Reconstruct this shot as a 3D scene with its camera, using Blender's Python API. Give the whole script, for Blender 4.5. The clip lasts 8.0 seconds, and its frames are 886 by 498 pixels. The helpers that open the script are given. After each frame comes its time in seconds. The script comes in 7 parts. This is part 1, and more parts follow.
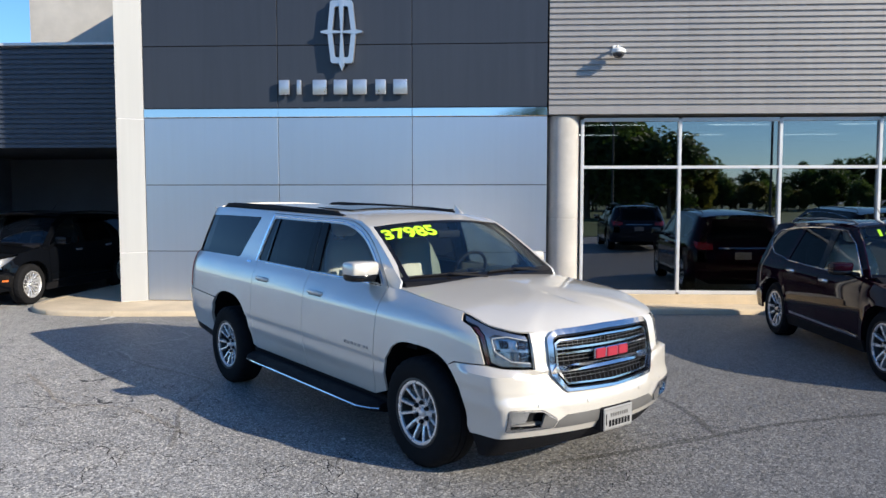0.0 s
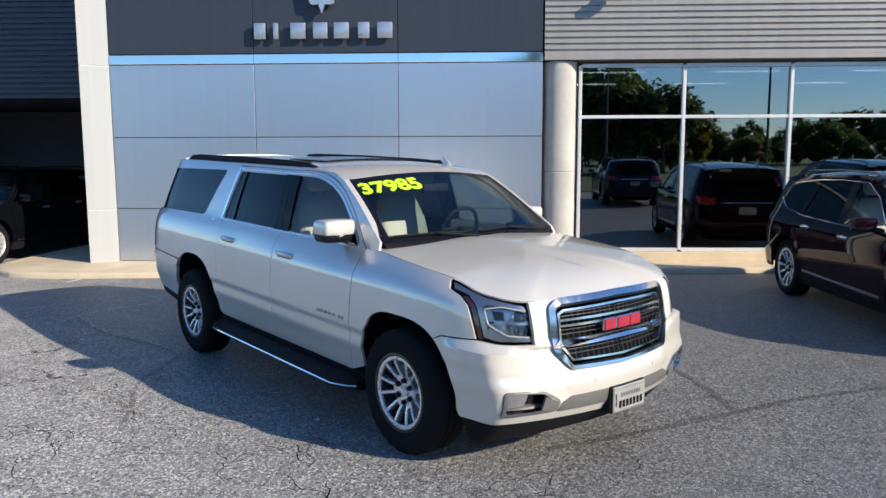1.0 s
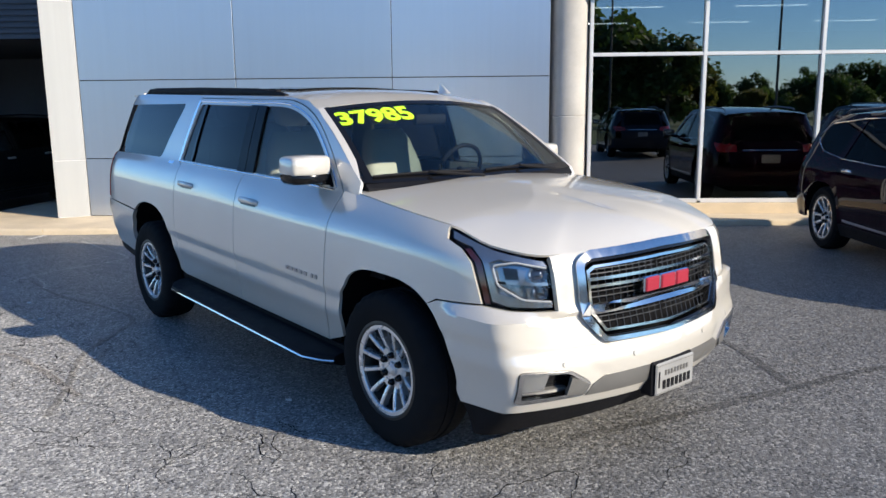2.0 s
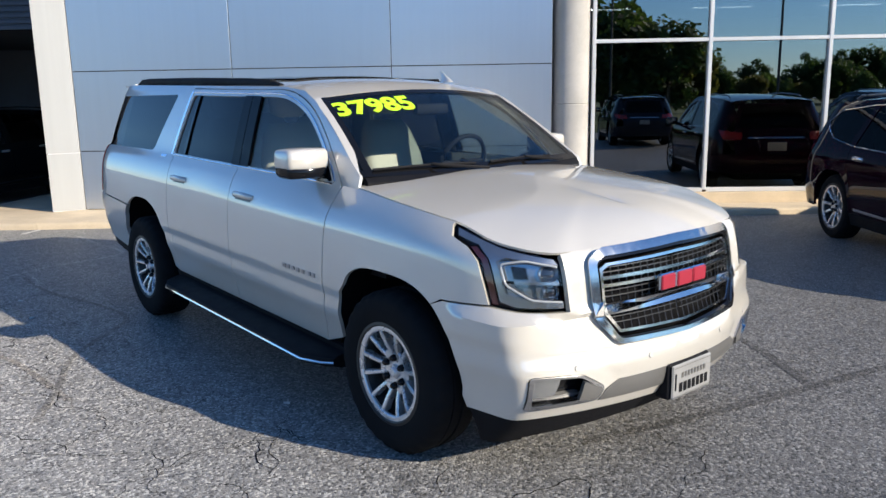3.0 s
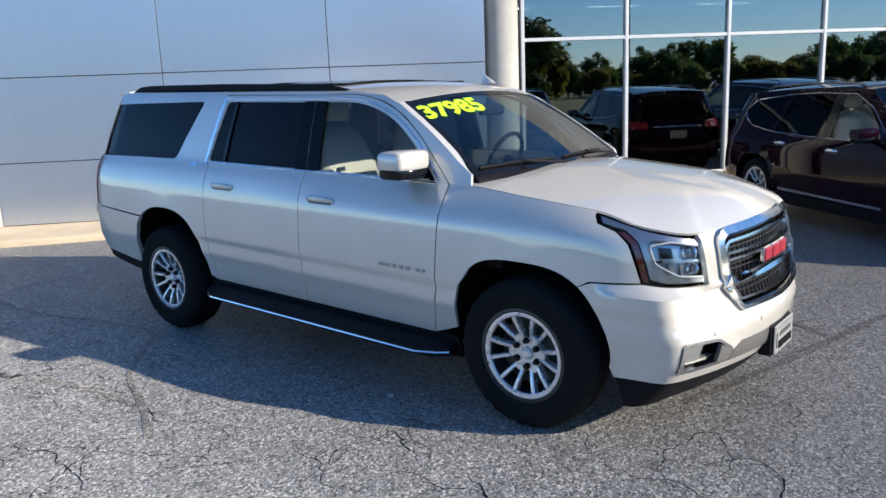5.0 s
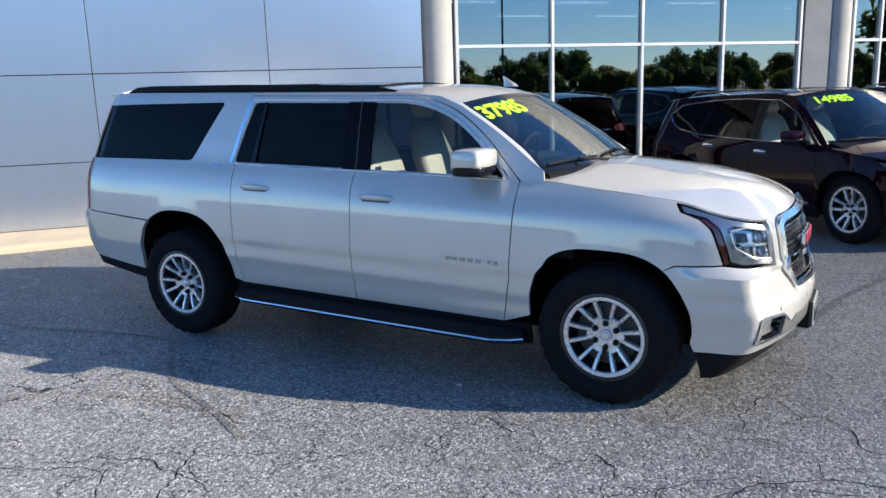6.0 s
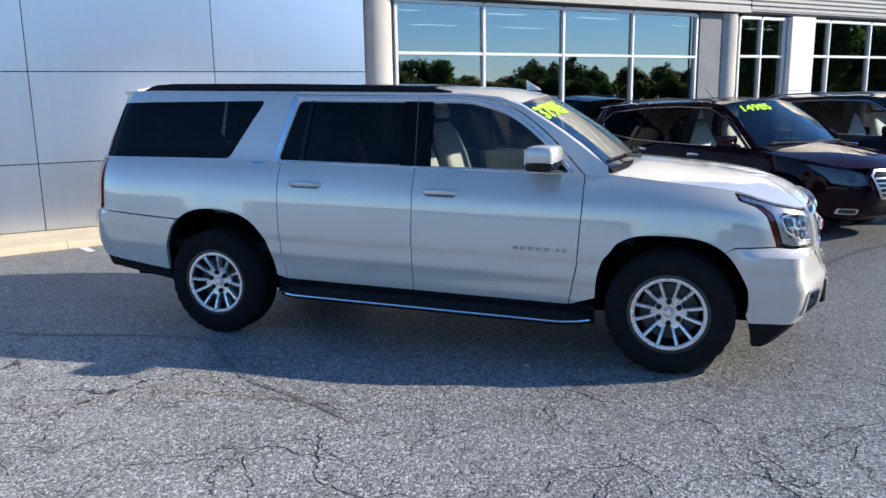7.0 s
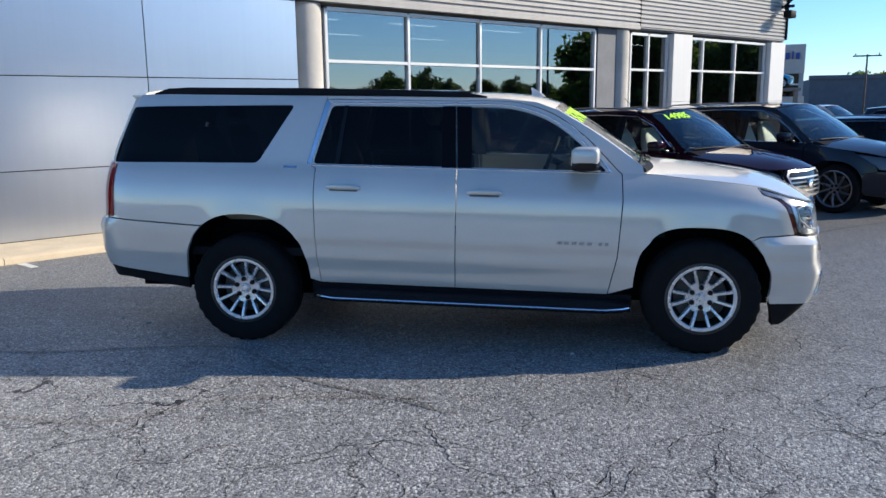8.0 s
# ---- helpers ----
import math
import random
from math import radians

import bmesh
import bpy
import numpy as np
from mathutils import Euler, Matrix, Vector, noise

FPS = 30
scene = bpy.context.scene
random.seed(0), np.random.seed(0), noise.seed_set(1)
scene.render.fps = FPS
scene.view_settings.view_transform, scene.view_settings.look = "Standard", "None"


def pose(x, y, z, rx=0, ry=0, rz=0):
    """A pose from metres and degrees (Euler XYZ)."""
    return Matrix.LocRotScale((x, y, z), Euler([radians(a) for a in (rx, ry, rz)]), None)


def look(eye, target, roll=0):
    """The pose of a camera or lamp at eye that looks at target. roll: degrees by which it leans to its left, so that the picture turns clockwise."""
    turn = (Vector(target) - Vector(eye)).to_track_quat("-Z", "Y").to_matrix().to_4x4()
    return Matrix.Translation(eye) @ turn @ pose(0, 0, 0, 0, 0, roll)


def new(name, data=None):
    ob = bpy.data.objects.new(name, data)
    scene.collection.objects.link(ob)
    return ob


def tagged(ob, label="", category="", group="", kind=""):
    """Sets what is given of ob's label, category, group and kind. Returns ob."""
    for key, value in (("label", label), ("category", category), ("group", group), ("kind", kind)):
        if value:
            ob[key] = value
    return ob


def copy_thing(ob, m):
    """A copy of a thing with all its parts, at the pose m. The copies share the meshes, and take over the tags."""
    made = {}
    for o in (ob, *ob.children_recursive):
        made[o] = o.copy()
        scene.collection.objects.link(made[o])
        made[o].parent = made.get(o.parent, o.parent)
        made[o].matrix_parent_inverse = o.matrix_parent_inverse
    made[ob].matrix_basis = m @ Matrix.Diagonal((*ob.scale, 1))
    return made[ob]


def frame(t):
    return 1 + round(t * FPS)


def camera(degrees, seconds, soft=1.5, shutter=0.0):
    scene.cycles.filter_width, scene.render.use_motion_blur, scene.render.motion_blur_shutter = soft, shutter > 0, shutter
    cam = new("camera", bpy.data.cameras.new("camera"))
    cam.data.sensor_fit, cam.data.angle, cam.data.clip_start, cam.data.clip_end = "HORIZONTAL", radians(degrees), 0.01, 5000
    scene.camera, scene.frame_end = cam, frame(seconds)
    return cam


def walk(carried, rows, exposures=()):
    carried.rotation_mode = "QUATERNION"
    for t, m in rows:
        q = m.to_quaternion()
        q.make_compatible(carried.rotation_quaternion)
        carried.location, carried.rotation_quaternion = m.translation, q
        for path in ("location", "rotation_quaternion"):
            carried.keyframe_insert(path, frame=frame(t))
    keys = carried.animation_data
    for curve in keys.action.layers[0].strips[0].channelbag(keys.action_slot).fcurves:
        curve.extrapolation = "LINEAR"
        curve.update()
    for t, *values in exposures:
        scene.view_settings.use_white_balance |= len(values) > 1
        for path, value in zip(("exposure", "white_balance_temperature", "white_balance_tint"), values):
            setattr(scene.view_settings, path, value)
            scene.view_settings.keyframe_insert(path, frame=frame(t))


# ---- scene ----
cam = camera(59.4, 8.0)
PATH = [
    (0, (0.432, 0.001, 1.971), (0.326, 1.993, 1.832), -0.0),
    (0.5, (0.405, 0.256, 1.952), (0.311, 2.245, 1.763), -0.1),
    (1, (0.434, 0.772, 1.913), (0.35, 2.754, 1.662), -0.2),
    (1.5, (0.4, 1.313, 1.81), (0.321, 3.287, 1.497), -0.4),
    (2, (0.407, 1.775, 1.702), (0.324, 3.741, 1.343), -0.5),
    (3.5, (0.322, 1.978, 1.709), (0.252, 3.939, 1.321), -1.4),
    (4, (0.024, 1.822, 1.739), (0.031, 3.783, 1.348), -1.9),
    (4.5, (-0.415, 1.758, 1.724), (-0.284, 3.715, 1.331), -2.2),
    (4.7, (-0.638, 1.761, 1.748), (-0.448, 3.712, 1.352), -2.3),
    (5.8, (-1.965, 1.814, 1.788), (-1.405, 3.69, 1.38), -1.8),
    (6, (-2.212, 1.845, 1.783), (-1.585, 3.702, 1.383), -1.8),
    (6.5, (-2.908, 1.918, 1.795), (-2.114, 3.711, 1.399), -1.3),
    (7, (-3.554, 2.103, 1.765), (-2.596, 3.816, 1.377), -0.9),
    (7.5, (-4.207, 2.34, 1.761), (-3.091, 3.956, 1.384), -0.6),
    (8, (-4.762, 2.679, 1.736), (-3.494, 4.182, 1.371), -0.6),
]
walk(cam, [(t, look(eye, target, roll)) for t, eye, target, roll in PATH], exposures=[(0.0, 0.84, 5600, 8), (2.0, 0.86, 5640, 8), (3.5, 0.85, 5640, 8), (5.0, 0.98, 5560, 8), (6.5, 1.08, 5450, 8), (7.5, 0.96, 5480, 8), (8.0, 0.85, 5540, 8)])

# ---- light: low clear-sky sun from the right, in front of the facade ----
SUN_DIR = Vector((0.877 * math.cos(radians(25.3)), -0.48 * math.cos(radians(25.3)), math.sin(radians(25.3)))).normalized()
world = bpy.data.worlds.new("sky")
scene.world = world
world.use_nodes = True
_wn = world.node_tree
_sky = _wn.nodes.new("ShaderNodeTexSky")
_sky.sky_type = 'NISHITA'
_sky.sun_disc = False
_sky.sun_elevation = radians(25.3)
_sky.sun_rotation = math.atan2(SUN_DIR.x, SUN_DIR.y)
_sky.air_density = 1.0
_sky.dust_density = 0.0
_sky.ozone_density = 6.0
_wn.links.new(_sky.outputs[0], _wn.nodes["Background"].inputs[0])
_wn.nodes["Background"].inputs[1].default_value = 0.092
sun = new("sun", bpy.data.lights.new("sun", 'SUN'))
sun.data.energy = 4.5
sun.data.angle = radians(0.53)
sun.data.color = (1.0, 0.815, 0.575)
sun.matrix_world = look(SUN_DIR * 60, (0, 0, 0))

# ---- materials ----


def nodes_of(name):
    m = bpy.data.materials.new(name)
    m.use_nodes = True
    t = m.node_tree
    return m, t, t.nodes["Principled BSDF"]


def nd(t, kind, **values):
    n = t.nodes.new(kind)
    for k, v in values.items():
        n.inputs[k.replace("_", " ")].default_value = v
    return n


def coords(t, scale=(1, 1, 1), world_space=False):
    c = t.nodes.new("ShaderNodeTexCoord")
    m = t.nodes.new("ShaderNodeMapping")
    m.inputs["Scale"].default_value = scale
    if world_space:
        g = t.nodes.new("ShaderNodeNewGeometry")
        t.links.new(g.outputs["Position"], m.inputs[0])
    else:
        t.links.new(c.outputs["Object"], m.inputs[0])
    return m


def ramp(t, source, stops):
    r = t.nodes.new("ShaderNodeValToRGB")
    e = r.color_ramp.elements
    while len(e) < len(stops):
        e.new(0.5)
    for el, (p, c) in zip(e, stops):
        el.position = p
        el.color = (*c, 1) if len(c) == 3 else c
    t.links.new(source, r.inputs[0])
    return r


def mixc(t, fac, a, b, mode='MIX'):
    n = t.nodes.new("ShaderNodeMix")
    n.data_type = 'RGBA'
    n.blend_type = mode
    for sock, v in ((n.inputs[0], fac), (n.inputs[6], a), (n.inputs[7], b)):
        if hasattr(v, "links"):
            t.links.new(v, sock)
        elif isinstance(v, (int, float)):
            sock.default_value = v
        else:
            sock.default_value = (*v, 1)
    return n.outputs[2]


def mathn(t, op, a, b=0.0):
    n = t.nodes.new("ShaderNodeMath")
    n.operation = op
    for sock, v in ((n.inputs[0], a), (n.inputs[1], b)):
        if hasattr(v, "links"):
            t.links.new(v, sock)
        else:
            sock.default_value = v
    return n.outputs[0]


def bump(t, b, height, strength=0.2, distance=0.01):
    n = nd(t, "ShaderNodeBump", Strength=strength, Distance=distance)
    t.links.new(height, n.inputs["Height"])
    t.links.new(n.outputs[0], b.inputs["Normal"])


def plain(name, col, rough=0.5, metal=0.0, vary=0.06, scale=3.0, grain=0.0, grain_scale=200.0, coat=0.0, world_space=False, spec=0.5):
    """A surface with broad tone variation, fine grain and uneven gloss."""
    m, t, b = nodes_of(name)
    co = coords(t, world_space=world_space)
    n1 = nd(t, "ShaderNodeTexNoise", Scale=scale, Detail=6.0, Roughness=0.6)
    t.links.new(co.outputs[0], n1.inputs["Vector"])
    lo = tuple(max(0, c * (1 - vary)) for c in col)
    hi = tuple(min(1, c * (1 + vary)) for c in col)
    r = ramp(t, n1.outputs["Fac"], [(0.3, lo), (0.7, hi)])
    t.links.new(r.outputs[0], b.inputs["Base Color"])
    b.inputs["Metallic"].default_value = metal
    rr = ramp(t, n1.outputs["Fac"], [(0.25, (rough * 0.85,) * 3), (0.75, (min(1, rough * 1.15),) * 3)])
    t.links.new(rr.outputs[0], b.inputs["Roughness"])
    b.inputs["Coat Weight"].default_value = coat
    b.inputs["Coat Roughness"].default_value = 0.03
    b.inputs["Specular IOR Level"].default_value = spec
    if grain:
        n2 = nd(t, "ShaderNodeTexNoise", Scale=grain_scale, Detail=3.0)
        t.links.new(co.outputs[0], n2.inputs["Vector"])
        bump(t, b, n2.outputs["Fac"], grain, 0.004)
    return m


def glass(name, tint, reflect=0.05, rough=0.0):
    """A thin pane: see-through, with a gloss that grows towards grazing angles."""
    m, t, b = nodes_of(name)
    t.nodes.remove(b)
    tr = t.nodes.new("ShaderNodeBsdfTransparent")
    tr.inputs[0].default_value = (*tint, 1)
    gl = t.nodes.new("ShaderNodeBsdfGlossy")
    gl.inputs["Roughness"].default_value = rough
    lw = nd(t, "ShaderNodeLayerWeight", Blend=0.5)
    fac = mathn(t, 'ADD', mathn(t, 'MULTIPLY', mathn(t, 'POWER', lw.outputs["Facing"], 5.0), 1.0 - reflect), reflect)
    mx = t.nodes.new("ShaderNodeMixShader")
    t.links.new(fac, mx.inputs[0])
    t.links.new(tr.outputs[0], mx.inputs[1])
    t.links.new(gl.outputs[0], mx.inputs[2])
    t.links.new(mx.outputs[0], t.nodes["Material Output"].inputs[0])
    return m


def glow(name, col, strength):
    m, t, b = nodes_of(name)
    b.inputs["Base Color"].default_value = (*col, 1)
    b.inputs["Emission Color"].default_value = (*col, 1)
    b.inputs["Emission Strength"].default_value = strength
    return m


def asphalt_mat(name="asphalt", tone=None):
    """Old asphalt; tone tints a repaired or scuffed strip of it."""
    m, t, b = nodes_of(name)
    co = coords(t, world_space=True)
    big = nd(t, "ShaderNodeTexNoise", Scale=0.22, Detail=5.0, Roughness=0.55)
    mid = nd(t, "ShaderNodeTexNoise", Scale=2.6, Detail=6.0, Roughness=0.7)
    stone = nd(t, "ShaderNodeTexVoronoi", Scale=82.0)
    stone2 = nd(t, "ShaderNodeTexVoronoi", Scale=260.0)
    warp = nd(t, "ShaderNodeTexNoise", Scale=1.7, Detail=8.0, Roughness=0.62)
    for n in (big, mid, stone, stone2, warp):
        t.links.new(co.outputs[0], n.inputs["Vector"])
    base = ramp(t, big.outputs["Fac"], [(0.3, (0.238, 0.235, 0.230)), (0.7, (0.308, 0.303, 0.296))])
    # less cracked towards +x and +y; sun-and-shade contrast is put into the darker tone
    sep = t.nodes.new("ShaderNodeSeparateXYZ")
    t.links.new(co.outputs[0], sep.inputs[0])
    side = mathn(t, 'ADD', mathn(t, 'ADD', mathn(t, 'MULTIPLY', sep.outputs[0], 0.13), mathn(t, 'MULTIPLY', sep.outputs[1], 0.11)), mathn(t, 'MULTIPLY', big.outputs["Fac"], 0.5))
    far_dark = ramp(t, side, [(0.62, (0, 0, 0)), (0.98, (1, 1, 1))])
    base2 = mixc(t, far_dark.outputs[0], base.outputs[0], (0.160, 0.159, 0.158))
    st = ramp(t, mid.outputs["Fac"], [(0.35, (0.88, 0.88, 0.88)), (0.65, (1.10, 1.095, 1.085))])
    c1 = mixc(t, 1.0, base2, st.outputs[0], 'MULTIPLY')
    sc = ramp(t, stone.outputs["Color"], [(0.16, (0.20, 0.20, 0.205)), (0.34, (0.80, 0.80, 0.80)), (0.64, (1.04, 1.035, 1.03)), (0.84, (2.25, 2.23, 2.18))])
    c2a = mixc(t, 0.9, c1, sc.outputs[0], 'MULTIPLY')
    chip = nd(t, "ShaderNodeTexVoronoi", Scale=190.0)
    t.links.new(co.outputs[0], chip.inputs["Vector"])
    cc = ramp(t, chip.outputs["Color"], [(0.1, (0.78, 0.78, 0.785)), (0.5, (0.97, 0.97, 0.965)), (0.92, (1.3, 1.295, 1.28))])
    c2 = mixc(t, 1.0, c2a, cc.outputs[0], 'MULTIPLY')
    # weathered cracks
    wv = t.nodes.new("ShaderNodeVectorMath")
    wv.operation = 'MULTIPLY_ADD'
    t.links.new(warp.outputs["Color"], wv.inputs[0])
    wv.inputs[1].default_value = (0.75, 0.75, 0.0)
    t.links.new(co.outputs[0], wv.inputs[2])
    cr = t.nodes.new("ShaderNodeTexVoronoi")
    cr.feature = 'DISTANCE_TO_EDGE'
    cr.inputs["Scale"].default_value = 1.6
    t.links.new(wv.outputs[0], cr.inputs["Vector"])
    cmask = nd(t, "ShaderNodeTexNoise", Scale=0.9, Detail=4.0)
    t.links.new(co.outputs[0], cmask.inputs["Vector"])
    width = ramp(t, cmask.outputs["Fac"], [(0.37, (0, 0, 0)), (0.62, (0.0085, 0.0085, 0.0085))])
    crack = mathn(t, 'LESS_THAN', cr.outputs["Distance"], width.outputs[0])
    keep = mathn(t, 'MULTIPLY', crack, mathn(t, 'SUBTRACT', 1.0, mathn(t, 'MULTIPLY', far_dark.outputs[0], 0.85)))
    c3 = mixc(t, mathn(t, 'MULTIPLY', keep, 0.95), c2, (0.010, 0.010, 0.010))
    if tone:
        c3 = mixc(t, 1.0, c3, tone, 'MULTIPLY')
    t.links.new(c3, b.inputs["Base Color"])
    b.inputs["Roughness"].default_value = 0.52
    b.inputs["Diffuse Roughness"].default_value = 0.35
    b.inputs["Specular IOR Level"].default_value = 0.65
    h = mathn(t, 'ADD', mathn(t, 'MULTIPLY', stone.outputs["Distance"], -0.9), mathn(t, 'MULTIPLY', stone2.outputs["Distance"], -0.4))
    h2 = mathn(t, 'SUBTRACT', h, mathn(t, 'MULTIPLY', keep, 1.5))
    bump(t, b, h2, 0.6, 0.008)
    return m


def concrete_mat(name, col, rough=0.85):
    m, t, b = nodes_of(name)
    co = coords(t, world_space=True)
    n1 = nd(t, "ShaderNodeTexNoise", Scale=1.6, Detail=8.0, Roughness=0.65)
    n2 = nd(t, "ShaderNodeTexNoise", Scale=120.0, Detail=3.0)
    for n in (n1, n2):
        t.links.new(co.outputs[0], n.inputs["Vector"])
    r = ramp(t, n1.outputs["Fac"], [(0.3, tuple(c * 0.8 for c in col)), (0.7, tuple(c * 1.08 for c in col))])
    s = ramp(t, n2.outputs["Fac"], [(0.35, (0.86, 0.86, 0.86)), (0.65, (1.06, 1.06, 1.06))])
    t.links.new(mixc(t, 1.0, r.outputs[0], s.outputs[0], 'MULTIPLY'), b.inputs["Base Color"])
    b.inputs["Roughness"].default_value = rough
    bump(t, b, n2.outputs["Fac"], 0.25, 0.004)
    return m


def metal_panel_mat(name, col, rough, metal, streak=0.06):
    """Painted aluminium cladding: faint vertical rain streaks, slight oil-canning."""
    m, t, b = nodes_of(name)
    co = coords(t, world_space=True)
    st = t.nodes.new("ShaderNodeMapping")
    st.inputs["Scale"].default_value = (9.0, 9.0, 0.35)
    t.links.new(co.outputs[0], st.inputs[0])
    n1 = nd(t, "ShaderNodeTexNoise", Scale=1.0, Detail=5.0, Roughness=0.6)
    t.links.new(st.outputs[0], n1.inputs["Vector"])
    n2 = nd(t, "ShaderNodeTexNoise", Scale=0.7, Detail=2.0)
    t.links.new(co.outputs[0], n2.inputs["Vector"])
    r = ramp(t, n1.outputs["Fac"], [(0.35, tuple(c * (1 - streak) for c in col)), (0.75, tuple(min(1, c * (1 + streak)) for c in col))])
    info = t.nodes.new("ShaderNodeObjectInfo")
    tone = ramp(t, info.outputs["Random"], [(0.0, (0.96,) * 3), (1.0, (1.03,) * 3)])
    t.links.new(mixc(t, 1.0, r.outputs[0], tone.outputs[0], 'MULTIPLY'), b.inputs["Base Color"])
    b.inputs["Metallic"].default_value = metal
    rr = ramp(t, n1.outputs["Fac"], [(0.3, (rough * 0.98,) * 3), (0.8, (rough * 1.04,) * 3)])
    t.links.new(rr.outputs[0], b.inputs["Roughness"])
    bump(t, b, n2.outputs["Fac"], 0.12, 0.05)
    return m


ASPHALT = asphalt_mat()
CONCRETE = concrete_mat("sidewalk_concrete", (0.62, 0.51, 0.355))
COLUMN = concrete_mat("column_stucco", (0.50, 0.475, 0.44))
SILVER_PANEL = metal_panel_mat("silver_panel", (0.60, 0.635, 0.70), 0.30, 0.85, 0.02)
PIER_WHITE = metal_panel_mat("pier_white", (0.68, 0.67, 0.655), 0.5, 0.0, 0.03)
DARK_PANEL = metal_panel_mat("charcoal_panel", (0.034, 0.038, 0.050), 0.30, 0.0, 0.10)
WHITE_PANEL = metal_panel_mat("white_panel", (0.37, 0.375, 0.375), 0.5, 0.0, 0.04)
SIDING = metal_panel_mat("ribbed_siding", (0.345, 0.325, 0.312), 0.45, 0.25)
# same ribbed metal as SIDING, with the tower's shade put into its colour
SHADED_SIDING = metal_panel_mat("ribbed_siding_shaded", (0.055, 0.065, 0.09), 0.45, 0.1)
MIRROR_STRIP = plain("polished_strip", (0.85, 0.86, 0.88), 0.06, 1.0, 0.02, 1.5)
CHROME = plain("chrome", (0.82, 0.83, 0.85), 0.08, 1.0, 0.03, 6.0)
ALU = plain("window_aluminium", (0.68, 0.68, 0.68), 0.4, 0.2, 0.05, 2.0)
GREY_WALL = concrete_mat("grey_stucco", (0.21, 0.215, 0.23))
BEIGE_WALL = concrete_mat("beige_stucco", (0.55, 0.52, 0.47))
BLACK_GAP = plain("joint_black", (0.008, 0.008, 0.009), 0.95, spec=0.03)
# near-black: dimness of the showroom and the drive is put into this colour
DARK_ROOM = plain("near_black_matte", (0.03, 0.033, 0.04), 0.8, 0, 0.1, 1.0)
# back wall of the drive: a grey lowered to hold the drive's shade
DRIVE_WALL = plain("drive_wall_shaded", (0.10, 0.105, 0.12), 0.8, 0, 0.15, 1.0)
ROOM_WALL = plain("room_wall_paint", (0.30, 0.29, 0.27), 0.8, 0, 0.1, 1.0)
TILE_FLOOR = plain("showroom_floor", (0.18, 0.17, 0.16), 0.25, 0, 0.1, 1.0)
SHOP_GLASS = glass("tinted_shop_glass", (0.24, 0.26, 0.26), 0.31)
TUBE = glow("ceiling_tube", (1.0, 0.95, 0.85), 4.0)
WHITE_LINE = plain("worn_white_paint", (0.65, 0.64, 0.60), 0.7, 0, 0.25, 14.0)
FADED_LINE = asphalt_mat("faded_paint", (1.55, 1.53, 1.48))


def clear_shadow(ob):
    ob.visible_shadow = False
    return ob


# ---- mesh helpers ----


def mesh_from(name, bm, smooth=True, angle=35):
    me = bpy.data.meshes.new(name)
    bm.normal_update()
    if smooth:
        lim = radians(angle)
        for e in bm.edges:
            if len(e.link_faces) == 2 and e.calc_face_angle(0) > lim:
                e.smooth = False
        for f in bm.faces:
            f.smooth = True
    bm.to_mesh(me)
    bm.free()
    return me


def part(name, bm, material, parent, label="", smooth=True, angle=35):
    me = mesh_from(name, bm, smooth, angle)
    me.materials.append(material)
    ob = new(name, me)
    ob.parent = parent
    if label:
        ob["label"] = label
    return ob


def share(name, me, parent, m, label=""):
    ob = new(name, me)
    ob.parent = parent
    ob.matrix_basis = m
    if label:
        ob["label"] = label
    return ob


def thing(name, label, category, group="", kind="", at=None):
    ob = new(name)
    ob.empty_display_size = 0.2
    if at is not None:
        ob.matrix_basis = at
    return tagged(ob, label, category, group, kind)


def box_bm(x0, x1, y0, y1, z0, z1, bevel=0.0, seg=1, bm=None):
    own = bm is None
    b2 = bmesh.new()
    r = bmesh.ops.create_cube(b2, size=1)
    for v in r["verts"]:
        v.co = Vector(((x0 + x1) / 2 + v.co.x * (x1 - x0), (y0 + y1) / 2 + v.co.y * (y1 - y0), (z0 + z1) / 2 + v.co.z * (z1 - z0)))
    if bevel:
        bmesh.ops.bevel(b2, geom=b2.edges[:], offset=bevel, segments=seg, affect='EDGES', profile=0.5)
    if own:
        return b2
    me = bpy.data.meshes.new("tmp")
    b2.to_mesh(me)
    b2.free()
    bm.from_mesh(me)
    bpy.data.meshes.remove(me)
    return bm


def prism_bm(poly, z0, z1, bevel=0.0):
    """Upright prism on a plan polygon (counter-clockwise)."""
    bm = bmesh.new()
    a = [bm.verts.new((x, y, z0)) for x, y in poly]
    b = [bm.verts.new((x, y, z1)) for x, y in poly]
    n = len(poly)
    bm.faces.new(a[::-1])
    bm.faces.new(b)
    for i in range(n):
        bm.faces.new((a[i], a[(i + 1) % n], b[(i + 1) % n], b[i]))
    if bevel:
        bmesh.ops.bevel(bm, geom=[e for e in bm.edges if all(abs(v.co.z - z1) < 1e-6 for v in e.verts)], offset=bevel, segments=2, affect='EDGES', profile=0.6)
    bmesh.ops.recalc_face_normals(bm, faces=bm.faces[:])
    return bm


